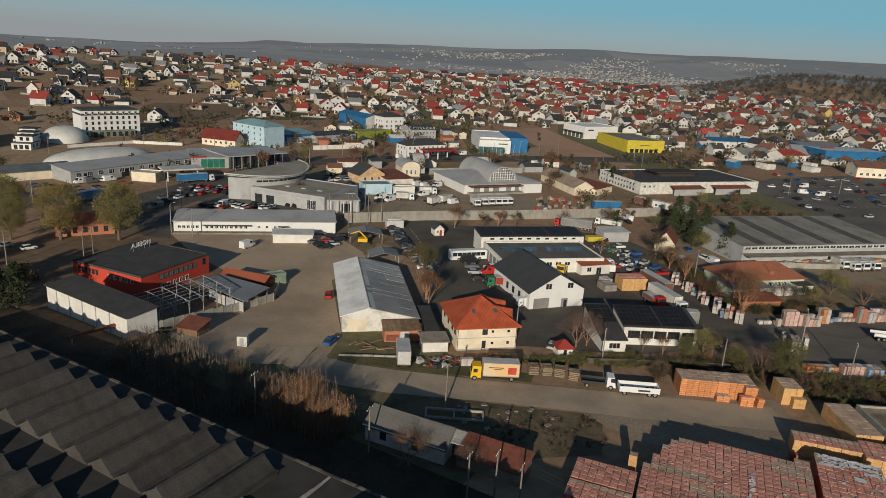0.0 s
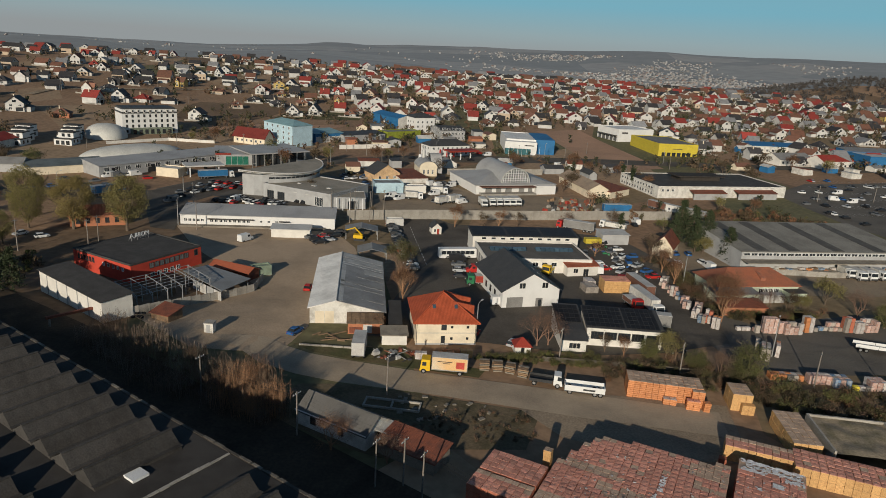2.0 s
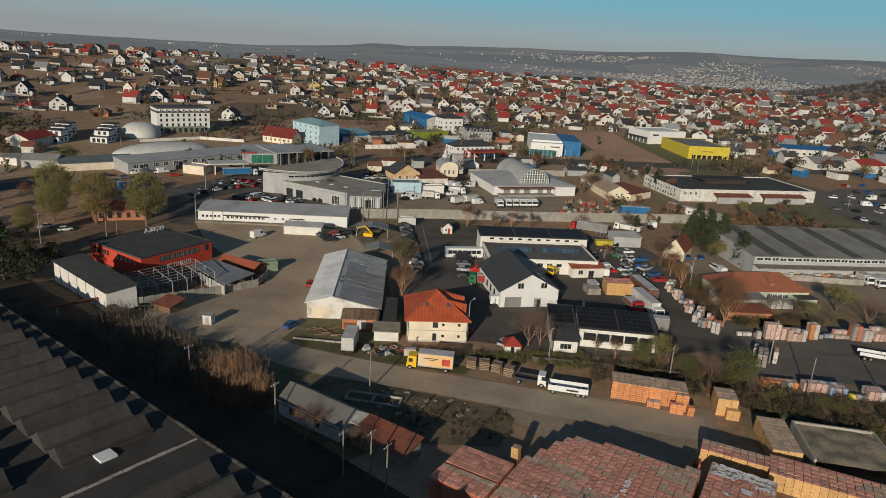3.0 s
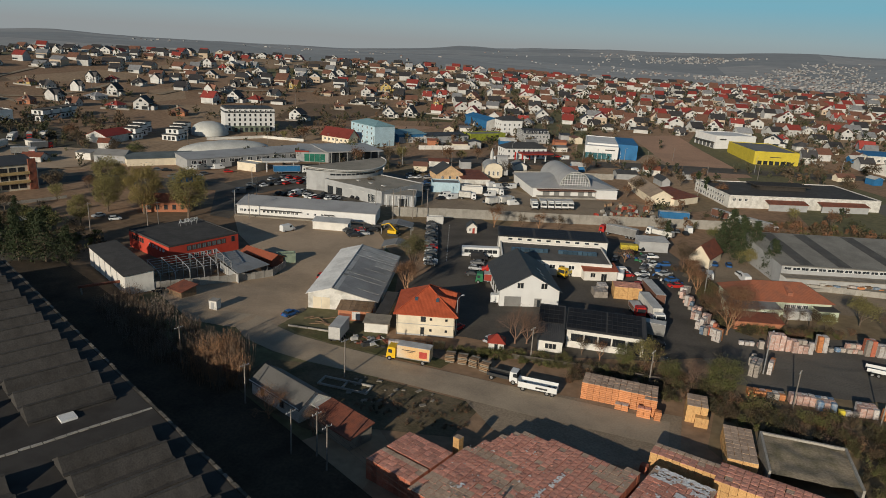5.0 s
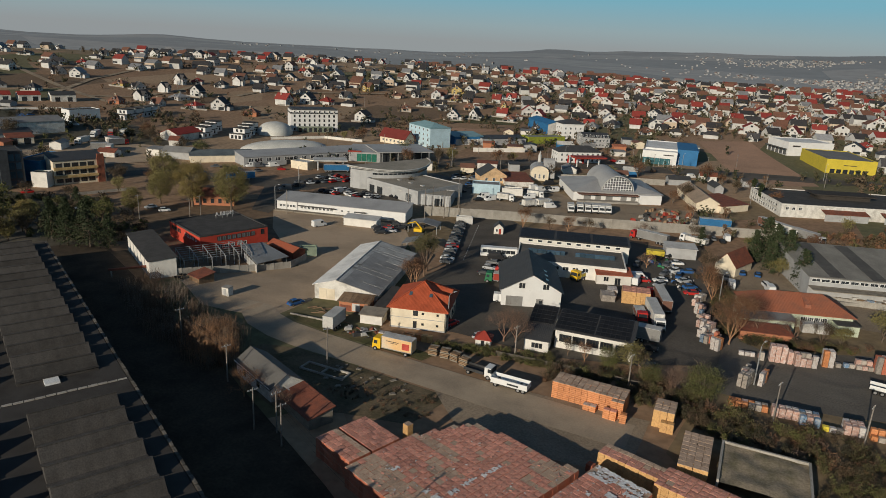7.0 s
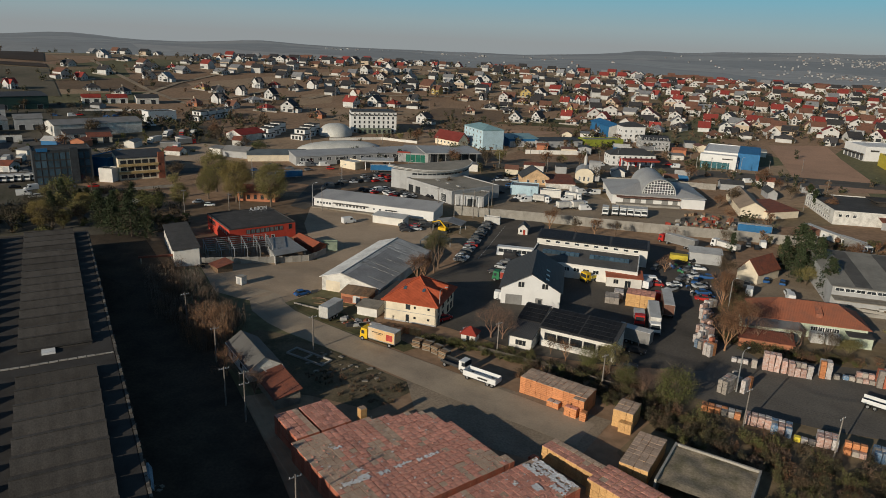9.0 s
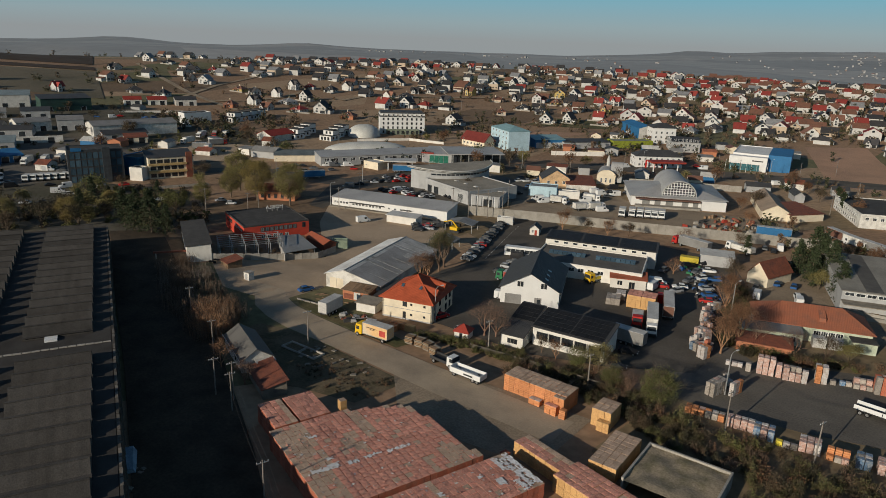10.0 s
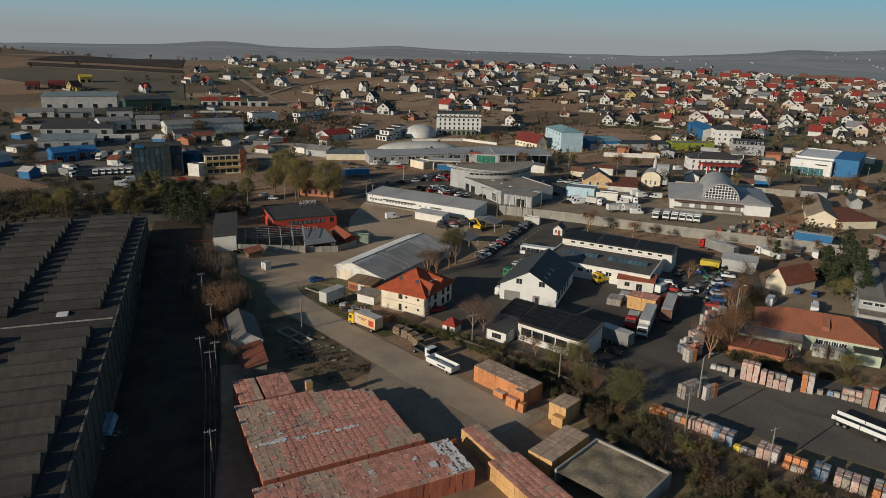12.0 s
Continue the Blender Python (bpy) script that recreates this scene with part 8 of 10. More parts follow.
tagged(part("road_markings", m, mat("road_paint", (0.55, 0.54, 0.50), 0.8, (0.34, 0.32, 0.29), scale=1.5)), "worn white bay lines on the asphalt", "road markings", "", "stuff")
# cars of the car park and the showroom
rng = random.Random(77)
for n in range(64):
    a, b = rng.randrange(11), rng.randrange(6)
    x, y = 146 + a * 10.5 + b * 4 + rng.uniform(-1, 1), 312 + a * 4.0 + b * 17 + rng.uniform(-1, 1)
    car(x, y, 112 + rng.choice([0, 180]) + rng.uniform(-3, 3), rng.choice(["white", "silver", "black", "grey", "red", "blue", "silver"]), rng.choice(["sedan", "hatch"]), "in the large car park", "car park cars")
for n in range(26):
    f = n / 25
    x, y = -116 + 42 * f + rng.uniform(-0.6, 0.6), 252 + 3 * f + (n % 2) * 7 + rng.uniform(-1, 1)
    if -94 < x < -58 and 236 < y < 268:
        y = 234.5 - (n % 2) * 5 + 2 * (n % 3)
    car(x, y, 80 + rng.uniform(-8, 8), rng.choice(["black", "grey", "red", "white", "silver", "black"]), rng.choice(["sedan", "hatch"]), "on the showroom yard", "showroom cars")

# ---- details of the near buildings ----
def plate(o, name, x0, y0, z0, x1, y1, z1, m, label=""):
    q = Mesh()
    q.box(x0, y0, z0, x1, y1, z1)
    return part(name, q, m, o, label)


# orange-roofed house
o = find("orange_roof_house")
w, d = width_of(o), 13.8
window(o, "f", w, d, 5.9, 3.4, 1.0, 1.1, dark_frame)
for x, z in ((7.6, 3.8), (11.0, 3.8), (7.6, 1.2), (11.0, 1.2)):
    window(o, "f", w, d, x, z, 0.45, 0.45, dark_frame, bars=0)
window(o, "f", w, d, 5.8, 0.05, 0.7, 1.9, dark_frame, bars=0, name="door")
for x in (2.2, 5.2, 9.2, 11.8):
    window(o, "r", w, d, x, 3.0, 1.0, 1.7, dark_frame)
    window(o, "r", w, d, x, 0.5, 1.0, 1.6, dark_frame)
for x in (2.5, 6.0, 9.5, 12):
    window(o, "l", w, d, x, 3.0, 1.0, 1.5, dark_frame)
plate(o, "belt_course", -0.03, -0.04, 2.62, w + 0.03, 0.05, 2.74, grey_plaster)
plate(o, "plinth", -0.02, -0.03, -0.3, w + 0.02, 0.02, 0.35, grey_plaster)
for x in (0.1, w - 0.2):
    plate(o, "downpipe", x, -0.12, 0, x + 0.1, -0.02, 5.2, dark_frame)
slope = 3.9 / (w / 2)
for x in (4.0, 8.7):
    m = Mesh()
    m.box(-0.35, -0.5, 0, 0.35, 0.5, 0.1)
    part("skylight", m, sky_glass, o, at=pose(x, 3.1, 5.35 + 0.2 + 3.1 * slope, math.degrees(math.atan(slope)), 0, 0))
for k, y in enumerate((4.2, 9.0)):
    m = Mesh()
    m.hexa([(8.2, y - 1.5, 7.2), (12.6, y - 1.5, 5.5), (12.6, y + 1.5, 5.5), (8.2, y + 1.5, 7.2)], [(8.2, y - 0.2, 8.3), (12.9, y - 0.2, 7.3), (12.9, y + 0.2, 7.3), (8.2, y + 0.2, 8.3)])
    part("dormer", m, terracotta, o)
ridge = Mesh()
for a, b in (((-0.7, -0.7, 5.1), (w / 2, w / 2, 9.5)), ((w + 0.7, -0.7, 5.1), (w / 2, w / 2, 9.5)), ((w / 2, w / 2, 9.5), (w / 2, d - w / 2, 9.5)), ((w + 0.7, d + 0.7, 5.1), (w / 2, d - w / 2, 9.5))):
    ridge.tube(a, b, 0.14, 0.14, 6)
part("ridge_cap", ridge, terracotta, o)

# white gabled workshop
o = find("white_gable_house")
w, d = width_of(o), 21
for x in (4.6, 5.4, 10.6, 11.4):
    window(o, "f", w, d, x, 5.0, 0.55, 1.2, dark_frame, bars=0)
plate(o, "garage_door", 1.2, -0.06, 0, 5.4, 0.02, 2.7, grey_sheet, "grey roller door")
plate(o, "door", 8.8, -0.06, 0, 10.6, 0.02, 2.3, grey_sheet, "grey steel door")
plate(o, "door_leaf", 9.5, -0.1, 0, 10.3, -0.065, 1.9, dark_glass)
for y in (3, 6.5, 10, 13.5):
    window(o, "r", w, d, y, 1.3, 1.2, 2.0, dark_frame)
for y in (2.5, 6, 9.5):
    m = Mesh()
    m.box(-0.5, -0.4, 0, 0.5, 0.4, 0.08)
    s = 4.2 / (w / 2)
    part("skylight", m, sky_glass, o, at=pose(w * 0.76, y, 4.5 + 0.18 + s * w * 0.24, 0, math.degrees(math.atan(s)), 0))
for y in (2, 5.5, 9, 12.5):
    window(o, "l", w, d, y + 3, 1.2, 1.1, 1.6, dark_frame)

# brick lean-to in front of the hall and white shed
o, w = building("brick_lean_to", (-17.8, 130.0), (-10.6, 132.0), 4.2, 2.5, "shed", back=3.0, wall=brick_wall, roofing=wood, over=0.3, label="patched brick lean-to with a plank roof", category="shed")
for k in range(8):
    m = Mesh()
    m.box(-0.3 + k * 0.98, -0.35, 2.62, 0.6 + k * 0.98, 4.5, 2.7)
    part("plank", m, wood, o, at=pose(0, 0, 0.02, 6.7, 0, random.uniform(-2, 2)))
plate(o, "metal_sheet", 0.3, -0.06, 0.2, 3.0, 0.01, 1.6, rust_sheet)
plate(o, "metal_sheet", 3.3, -0.06, 0.3, 5.2, 0.01, 2.2, pale_sheet)
building("small_white_shed", (-9.4, 126.6), (-4.4, 128.0), 4, 2.2, "shed", back=2.5, wall=white_plaster, roofing=old_concrete, label="small white shed with a flat dark roof", category="shed")
building("long_lean_to", (-9.4, 132.5), (-6.6, 133.2), 14, 2.2, "shed", back=2.3, over=0.1, wall=old_concrete, roofing=felt, label="narrow grey store beside the orange-roofed house", category="shed")
for k in range(10):
    a, b = random.uniform(-25, -14), random.uniform(124.5, 130)
    m = Mesh()
    m.box(0, 0, 0, random.uniform(1.5, 4.5), 0.25, 0.18)
    tagged(part("timber", m, wood, at=pose(a, b, ground(a, b) + 0.05 + 0.1 * (k % 3), 0, 0, random.uniform(-40, 60))), "loose brown timber lying on the yard", "timber", "loose timber")
o = thing("low_wall", -25.6, 121.6, 8, "low broken concrete wall beside the grass", "wall")
for k in range(5):
    m = Mesh()
    m.box(k * 2.3, -0.12, -0.1, k * 2.3 + 2.2, 0.12, 0.45)
    part("wall_block", m, concrete, o, at=pose(0, 0, 0, 0, 0, random.uniform(-0.5, 0.5)))

# solar panels
def panels(o, x0, y0, z0, tilt, cols, rows, pw, ph, gap=0.05):
    m = Mesh()
    m.box(0, 0, 0, pw, ph, 0.045, 1)
    m.box(0.035, 0.035, 0.045, pw - 0.035, ph - 0.035, 0.05, 0)
    f = m.data("solar_panel", [solar, mat("panel_frame", (0.04, 0.04, 0.041), 0.6)])
    for i in range(cols):
        for j in range(rows):
            part("solar_panel", f, None, o, at=pose(x0, y0, z0, tilt) @ Matrix.Translation((i * (pw + gap), j * (ph + gap), 0)))


o = find("solar_workshop")
w = width_of(o)
t = math.degrees(math.atan2(1.4, 8.6))
panels(o, -0.2, 0.1, 4.55, t, 8, 5, 1.0, 1.68)
panels(o, 8.5, 0.1, 4.55, t, 7, 5, 1.0, 1.68)
row(o, "f", w, 8.6, 0.8, 12.6, 4, 1.7, 2.5, 1.6, frame_m=dark_frame, bars=3)
window(o, "f", w, 8.6, 14.4, 0.2, 2.6, 3.0, dark_frame, bars=0, name="dark_opening")
b, bw = building("low_annex", (27.8, 134.6), (33.0, 135.5), 13.4, 2.7, "shed", back=5.5, over=0.3, wall=white_plaster, roofing=slate_sheet, label="low white annex under a long black roof", category="building")
panels(b, -0.3, 6.2, 4.28, math.degrees(math.atan2(2.8, 13.4)), 5, 4, 1.05, 1.68)
row(b, "f", bw, 6, 1.6, 4.0, 3, 0.9, 0.6, 1.0, frame_m=dark_frame, bars=0)

o = find("solar_hall")
w = width_of(o)
t = math.degrees(math.atan2(0.8, 8.5))
for k in range(3):
    panels(o, 0.1 + k * 11.3, 0.2, 5.68, t, 10, 5, 1.0, 1.5)
row(o, "f", w, 8.5, 2, w - 2, 10, 4.4, 1.4, 0.6, bars=0)

o = find("flat_workshop")
w = width_of(o)
for x0, x1 in ((3, 14), (17, 28.5)):
    for k in range(8):
        a = x0 + (x1 - x0) * k / 8
        m = Mesh()
        m.hexa([(a, 8.5, 3.95), (a + (x1 - x0) / 8 - 0.1, 8.5, 3.95), (a + (x1 - x0) / 8 - 0.1, 11.5, 3.95), (a, 11.5, 3.95)], [(a, 9.6, 4.7), (a + (x1 - x0) / 8 - 0.1, 9.6, 4.7), (a + (x1 - x0) / 8 - 0.1, 10.4, 4.7), (a, 10.4, 4.7)])
        part("skylight", m, sky_glass, o)
for k in range(4):
    plate(o, "workshop_door", -0.05, 1.5 + k * 3.4, 0, 0.02, 4.0 + k * 3.4, 3.0, grey_sheet)
row(o, "f", w, 15, 2, w - 10, 7, 2.2, 1.6, 1.0)
o = find("red_roof_cabin")
w = width_of(o)
for x in (2.2, 2.9):
    window(o, "f", w, 7, x, 1.1, 0.5, 1.1, dark_frame, bars=0)
for x in (5.4, 6.2):
    window(o, "f", w, 7, x, 0.1, 0.6, 1.9, dark_frame, bars=0, name="door")

# red building sign, steel frame yard, fence
o = thing("roof_sign", -87.2, 159.6, 70, "pale roof letters seen from behind on a frame", "sign", z=5.9)
curve = bpy.data.curves.new("sign_letters", "FONT")
curve.body, curve.size, curve.extrude, curve.align_x = "MOBILA", 1.75, 0.05, "CENTER"
letters = new("letters", curve)
dg = bpy.context.evaluated_depsgraph_get()
flat = bpy.data.meshes.new_from_object(letters.evaluated_get(dg))
bpy.data.objects.remove(letters)
flat.materials.clear()
flat.materials.append(white_frame)
part("letters", flat, None, o, at=pose(3.2, 0, 0.75, 90, 0, 180))
for x in (0.6, 2.4, 4.2, 5.9):
    m = Mesh()
    m.tube((x, 0, -0.2), (x, 0, 2.0), 0.05, 0.05, 5)
    m.tube((x, 1.2, -0.2), (x, 0.05, 1.6), 0.04, 0.04, 5)
    part("sign_post", m, steel, o)

o = thing("steel_frame", -63.4, 125.0, 61, "bare grey steel hall frame over a yard", "steel frame")
for k in range(6):
    x = k * 3.6
    m = Mesh()
    for y, z in ((0, 2.9), (4.5, 3.4), (9.0, 3.8)):
        m.tube((x, y, -1.5), (x, y, z), 0.11, 0.11, 6)
    m.tube((x, -0.2, 2.9), (x, 9.2, 3.85), 0.1, 0.1, 5)
    m.tube((x, 0, 1.9), (x, 1.6, 3.05), 0.06, 0.06, 5)
    part("truss", m, steel, o)
for k in range(7):
    y = k * 1.5
    m = Mesh()
    m.tube((-0.2, y, 3.0 + y * 0.1), (18.4, y, 3.0 + y * 0.1), 0.06, 0.06, 5)
    part("purlin", m, steel, o)
for k in range(5):
    m = Mesh()
    m.box(-0.6, -0.5, 0, 0.6, 0.5, random.uniform(0.6, 1.3))
    a, b = -70 + k * 2.2, 130 + k * 3
    tagged(part("crate", m, wood, at=pose(a, b, ground(a, b), 0, 0, k * 23)), "wooden crate in the steel yard", "crate", "crates")
o = thing("grey_canopy_hall", -64.9, 146.7, -31.5, "open grey shed roof on posts beside the steel frame", "shed")
m = Mesh()
slab(m, [(0, 0, 3.6), (17.0, 0, 3.1), (14.0, 9.9, 3.1), (-0.2, 6.9, 3.6)], 0.16)
part("roof", m, mat("zinc_sheet", (0.23, 0.235, 0.235), 0.6, (0.19, 0.19, 0.185), scale=0.2, ribs=("x", 1.0), bump=0.3), o)
for x, y in ((0.3, 0.3), (4.3, 0.2), (8.3, 0.2), (12.3, 0.2), (16.3, 0.2), (0.2, 6.3), (13.6, 9.2)):
    plate(o, "post", x, y, -0.5, x + 0.18, y + 0.18, 3.4 - 0.03 * x, steel)
for k in range(4):
    plate(o, "wall_panel", 4.4 + 3.1 * k, 0.05, -0.5, 7.3 + 3.1 * k, 0.15, 2.6, [grey_plaster, pale_sheet][k % 2])
plate(o, "rear_wall", 0.4, 6.6, -0.5, 6.0, 6.75, 3.0, grey_plaster)
for x, y in ((2.2, 1.6), (3.6, 2.8), (5.4, 4.4), (1.4, 4.0)):
    plate(o, "stored_crate", x, y, -0.4, x + 1.2, y + 1.0, 1.1, wood)
building("red_shed", (-62.8, 156.6), (-51, 153.6), 4.2, 2.2, "gable_x", rise=1.0, wall=rust_sheet, roofing=MATS["brick_sheet"], label="long red shed with a red roof", category="shed")
building("green_container", (-51.4, 157.2), (-47.6, 160.4), 2.6, 2.4, "flat", wall=mat("green_panel", (0.22, 0.27, 0.20), 0.6), roofing=mat("green_panel", (0.22, 0.27, 0.20)), label="pale green metal container", category="container")


def fence(name, pts, label, h=2.2, step=2.4, m_panel=None):
    """A fence of concrete panels between posts along a line."""
    o = thing(name, pts[0][0], pts[0][1], 0, label, "fence", z=0)
    for (x0, y0), (x1, y1) in zip(pts, pts[1:]):
        n = max(1, round(math.hypot(x1 - x0, y1 - y0) / step))
        rz = math.degrees(math.atan2(y1 - y0, x1 - x0))
        L = math.hypot(x1 - x0, y1 - y0) / n
        q = Mesh()
        q.box(0.1, -0.04, -0.2, L - 0.1, 0.04, h - 0.05)
        panel = q.data("panel", m_panel or concrete)
        q = Mesh()
        q.box(-0.1, -0.09, -0.3, 0.1, 0.09, h + 0.05)
        post = q.data("post", m_panel or concrete)
        for k in range(n):
            x, y = x0 + (x1 - x0) * k / n, y0 + (y1 - y0) * k / n
            at = pose(x - pts[0][0], y - pts[0][1], ground(x, y), 0, 0, rz)
            part("panel", panel, None, o, at=at @ pose(0, 0, random.uniform(-0.05, 0.03), 0, random.uniform(-0.4, 0.4)))
            part("post", post, None, o, at=at)
    return o


fence("yard_fence", [(-63.6, 119.5), (-61.4, 122.3), (-46.8, 147.5), (-48, 156)], "grey concrete panel fence round the red building's yard", 2.0)
fence("concrete_wall", [(-46, 223.5), (-20, 235.4), (18, 249.8), (43, 260.4), (72, 272)], "long pale concrete panel wall behind the works", 3.6, 3.0, mat("wall_panel", (0.30, 0.28, 0.245), 0.9, (0.235, 0.215, 0.185), scale=0.4, rnd=0.06))
fence("depot_wall", [(-26, 326), (-8, 336), (20, 348)], "pale concrete wall behind the depot", 3.0, 3.0)
fence("hotel_wall", [(-202, 318), (-184, 346), (-160, 352)], "white garden wall before the hotel", 1.6, 4.0, white_plaster)
fence("lane_fence", [(24, 128.5), (44, 131), (58, 131.5)], "dark weathered fence in front of the solar workshop", 1.1, 2.5, mat("dark_fence", (0.11, 0.095, 0.08), 0.9, scale=0.6))
fence("east_fence", [(84, 209), (112, 213), (140, 224)], "low wall along the warehouse yard", 1.8, 3.0)
fence("west_fence", [(-369, 253), (-351, 291)], "long pale fence before the red sheds", 1.4, 4.0, white_plaster)
fence("plot_wall", [(-95, 372), (-70, 392)], "white wall beside the vacant plot", 2.5, 4.0, white_plaster)

# cabin, rusty shed, beam
o = thing("concrete_cabin", -45.5, 120.0, 8, "small pale concrete cabin on the dirt yard", "cabin")
plate(o, "wall", 0, 0, -0.2, 1.9, 1.9, 2.0, dirty_white)
plate(o, "roof", -0.1, -0.1, 2.0, 2.0, 2.0, 2.12, concrete)
plate(o, "door", 0.5, -0.04, 0, 1.3, 0.01, 1.7, grey_plaster)
building("rusty_shed", (-58.3, 121.8), (-53.8, 120.8), 4.2, 1.5, "shed", back=2.2, wall=wood, roofing=rust_sheet, label="low shed with a rusty red roof", category="shed")
o = thing("pipe_bridge", -73.5, 110.2, 55, "rusty brown steel beam on posts", "beam", z=0.6)
m = Mesh()
m.box(0, -0.3, 4.2, 11, 0.3, 4.7)
part("beam", m, rust_sheet, o)
for x in (0.5, 9.8):
    plate(o, "post", x, -0.2, -0.3, x + 0.3, 0.2, 4.2, concrete)
for k in range(7):
    m = Mesh()
    m.tube((0, 0, 0), (0, 0, 0.28), 0.45, 0.45, 12)
    m.tube((0, 0, 0.02), (0, 0, 0.29), 0.22, 0.22, 10)
    a, b = -60.5 + random.uniform(-1.5, 1.5), 121 + random.uniform(-1.5, 1.5)
    tagged(part("tyre", m, rubber, at=pose(a, b, ground(a, b) + 0.28 * (k % 3), 0, 0, 0)), "worn black tyre in a heap", "tyre", "old tyres")

# houses by the lane
o, w = building("lane_house", (-15.2, 93.2), (-2.5, 88.2), 6.2, 2.7, "gable_x", rise=2.0, wall=dirty_white, roofing=mat("dull_sheet", (0.125, 0.12, 0.112), 0.8, (0.11, 0.105, 0.095), scale=0.3, ribs=("x", 0.8), bump=0.3), label="white cottage with a grey sheet roof beside the lane", category="house")
for x in (3.2, 8.8):
    window(o, "f", w, 6.2, x, 1.0, 1.0, 1.2, dark_frame)
window(o, "r", w, 6.2, 3.6, 0.2, 1.0, 1.9, dark_frame, bars=0, name="door")
plate(o, "fascia", -0.3, -0.42, 2.75, w + 0.3, -0.36, 2.95, white_frame)
plate(o, "porch_roof", w, 2.5, 2.5, w + 2.0, 6.4, 2.62, pale_sheet)
o, w = building("rust_roof_shed", (-0.6, 88.4), (8.8, 84.6), 4.6, 2.1, "shed", back=3.0, wall=old_concrete, roofing=rust_sheet, label="low store with a rust-red sheet roof", category="shed")

# timber piles, scrap, containers by the road
def timber_pile(x, y, rz):
    o = thing("timber_pile", x, y, rz, "stack of weathered grey boards", "timber pile", "timber piles")
    for k in range(5):
        for j in range(3):
            m = Mesh()
            m.box(-0.95 + random.uniform(-0.1, 0.1), -1.0 + j * 0.68, 0.1 + k * 0.36, 0.95 + random.uniform(-0.1, 0.1), -0.4 + j * 0.68, 0.36 + k * 0.36)
            part("wood_block", m, wood if (k + j) % 3 else old_concrete, o, at=pose(0, 0, 0, 0, 0, random.uniform(-3, 3)))


for x, y in ((12.6, 121.6), (15.2, 121.8), (17.8, 121.6), (20.4, 120.6)):
    timber_pile(x, y, random.uniform(-12, 12))
for x, y, L, m_, label in ((3.6, 124.6, 3.6, orange_film, "orange wrapped block row by the house"), (7.4, 125.4, 2.6, yellow_film, "yellow crate row by the house"), (-1.4, 121.8, 2.6, white_film, "white plastic tank container")):
    o = thing("crate_row", x, y, 12, label, "crate", "crates")
    for k in range(int(L / 1.2)):
        q = Mesh()
        q.box(k * 1.25, 0, 0, k * 1.25 + 1.15, 1.1, 1.5)
        part("crate", q, m_, o, at=pose(0, 0, 0, 0, 0, random.uniform(-1, 1)))
for k in range(26):
    a, b = random.uniform(-10, 0), random.uniform(119.6, 125.5)
    m = Mesh()
    if k % 3 == 0:
        m.tube((-random.uniform(0.5, 1.4), 0, 0.3), (random.uniform(0.5, 1.4), 0.2, 0.5), 0.09, 0.09, 6)
        nm = "scrap_pipe"
    else:
        s = random.uniform(0.3, 0.9)
        m.hexa([(-s, -s * 0.6, 0), (s, -s * 0.6, 0), (s, s * 0.6, 0), (-s, s * 0.6, 0)], [(-s * 0.8, -s * 0.5, s), (s * 0.7, -s * 0.6, s * 0.8), (s * 0.8, s * 0.4, s * 0.9), (-s, s * 0.5, s * 0.7)])
        nm = "scrap_part"
    tagged(part(nm, m, [steel, rust_sheet, pale_sheet, chassis][k % 4], at=pose(a, b, ground(a, b) + 0.05, 0, 0, random.uniform(0, 360))), "rusty scrap metal piece on waste ground", "scrap", "scrap pieces")
o, w = building("kiosk", (18.2, 130.2), (21.4, 131.0), 3, 1.9, "hip", rise=1.2, wall=white_plaster, roofing=red_sheet, over=0.3, label="tiny white kiosk with a red pyramid roof", category="kiosk")
window(o, "f", w, 3, 1.6, 0.1, 0.6, 1.3, dark_frame, bars=0, name="door")
o, w = building("gatehouse", (-14.4, 216), (-11.4, 217.2), 4, 2.4, "gable_y", rise=1.4, wall=white_plaster, roofing=slate_sheet, label="small white gatehouse with a dark roof", category="gatehouse")
window(o, "f", w, 4, 1.0, 0.9, 0.7, 0.9)
plate(o, "door", 1.7, -0.05, 0, 2.5, 0.02, 1.9, red_sheet)
building("bus_shelter", (-31, 220.2), (-25.5, 222.4), 2.5, 2.3, "flat", wall=pale_sheet, roofing=pale_sheet, label="pale trailer-like shelter at the yard gate", category="shelter")


def carport(x, y, rz, w, d, label):
    o = thing("carport", x, y, rz, label, "carport", "carports")
    m = Mesh()
    slab(m, [(0, 0, 2.9), (w / 2, 0, 4.0), (w / 2, d, 4.0), (0, d, 2.9)], 0.1)
    slab(m, [(w / 2, 0, 4.0), (w, 0, 2.9), (w, d, 2.9), (w / 2, d, 4.0)], 0.1)
    part("roof", m, grey_sheet, o)
    for a in (0.3, w - 0.3):
        for b in (0.3, d - 0.3):
            plate(o, "post", a - 0.1, b - 0.1, -0.2, a + 0.1, b + 0.1, 2.85, steel)


carport(-39.5, 199.5, 16, 10.5, 7, "open shelter with a grey gabled sheet roof")
carport(-29.5, 178.5, 16, 8.5, 7, "small open shelter with a grey roof")

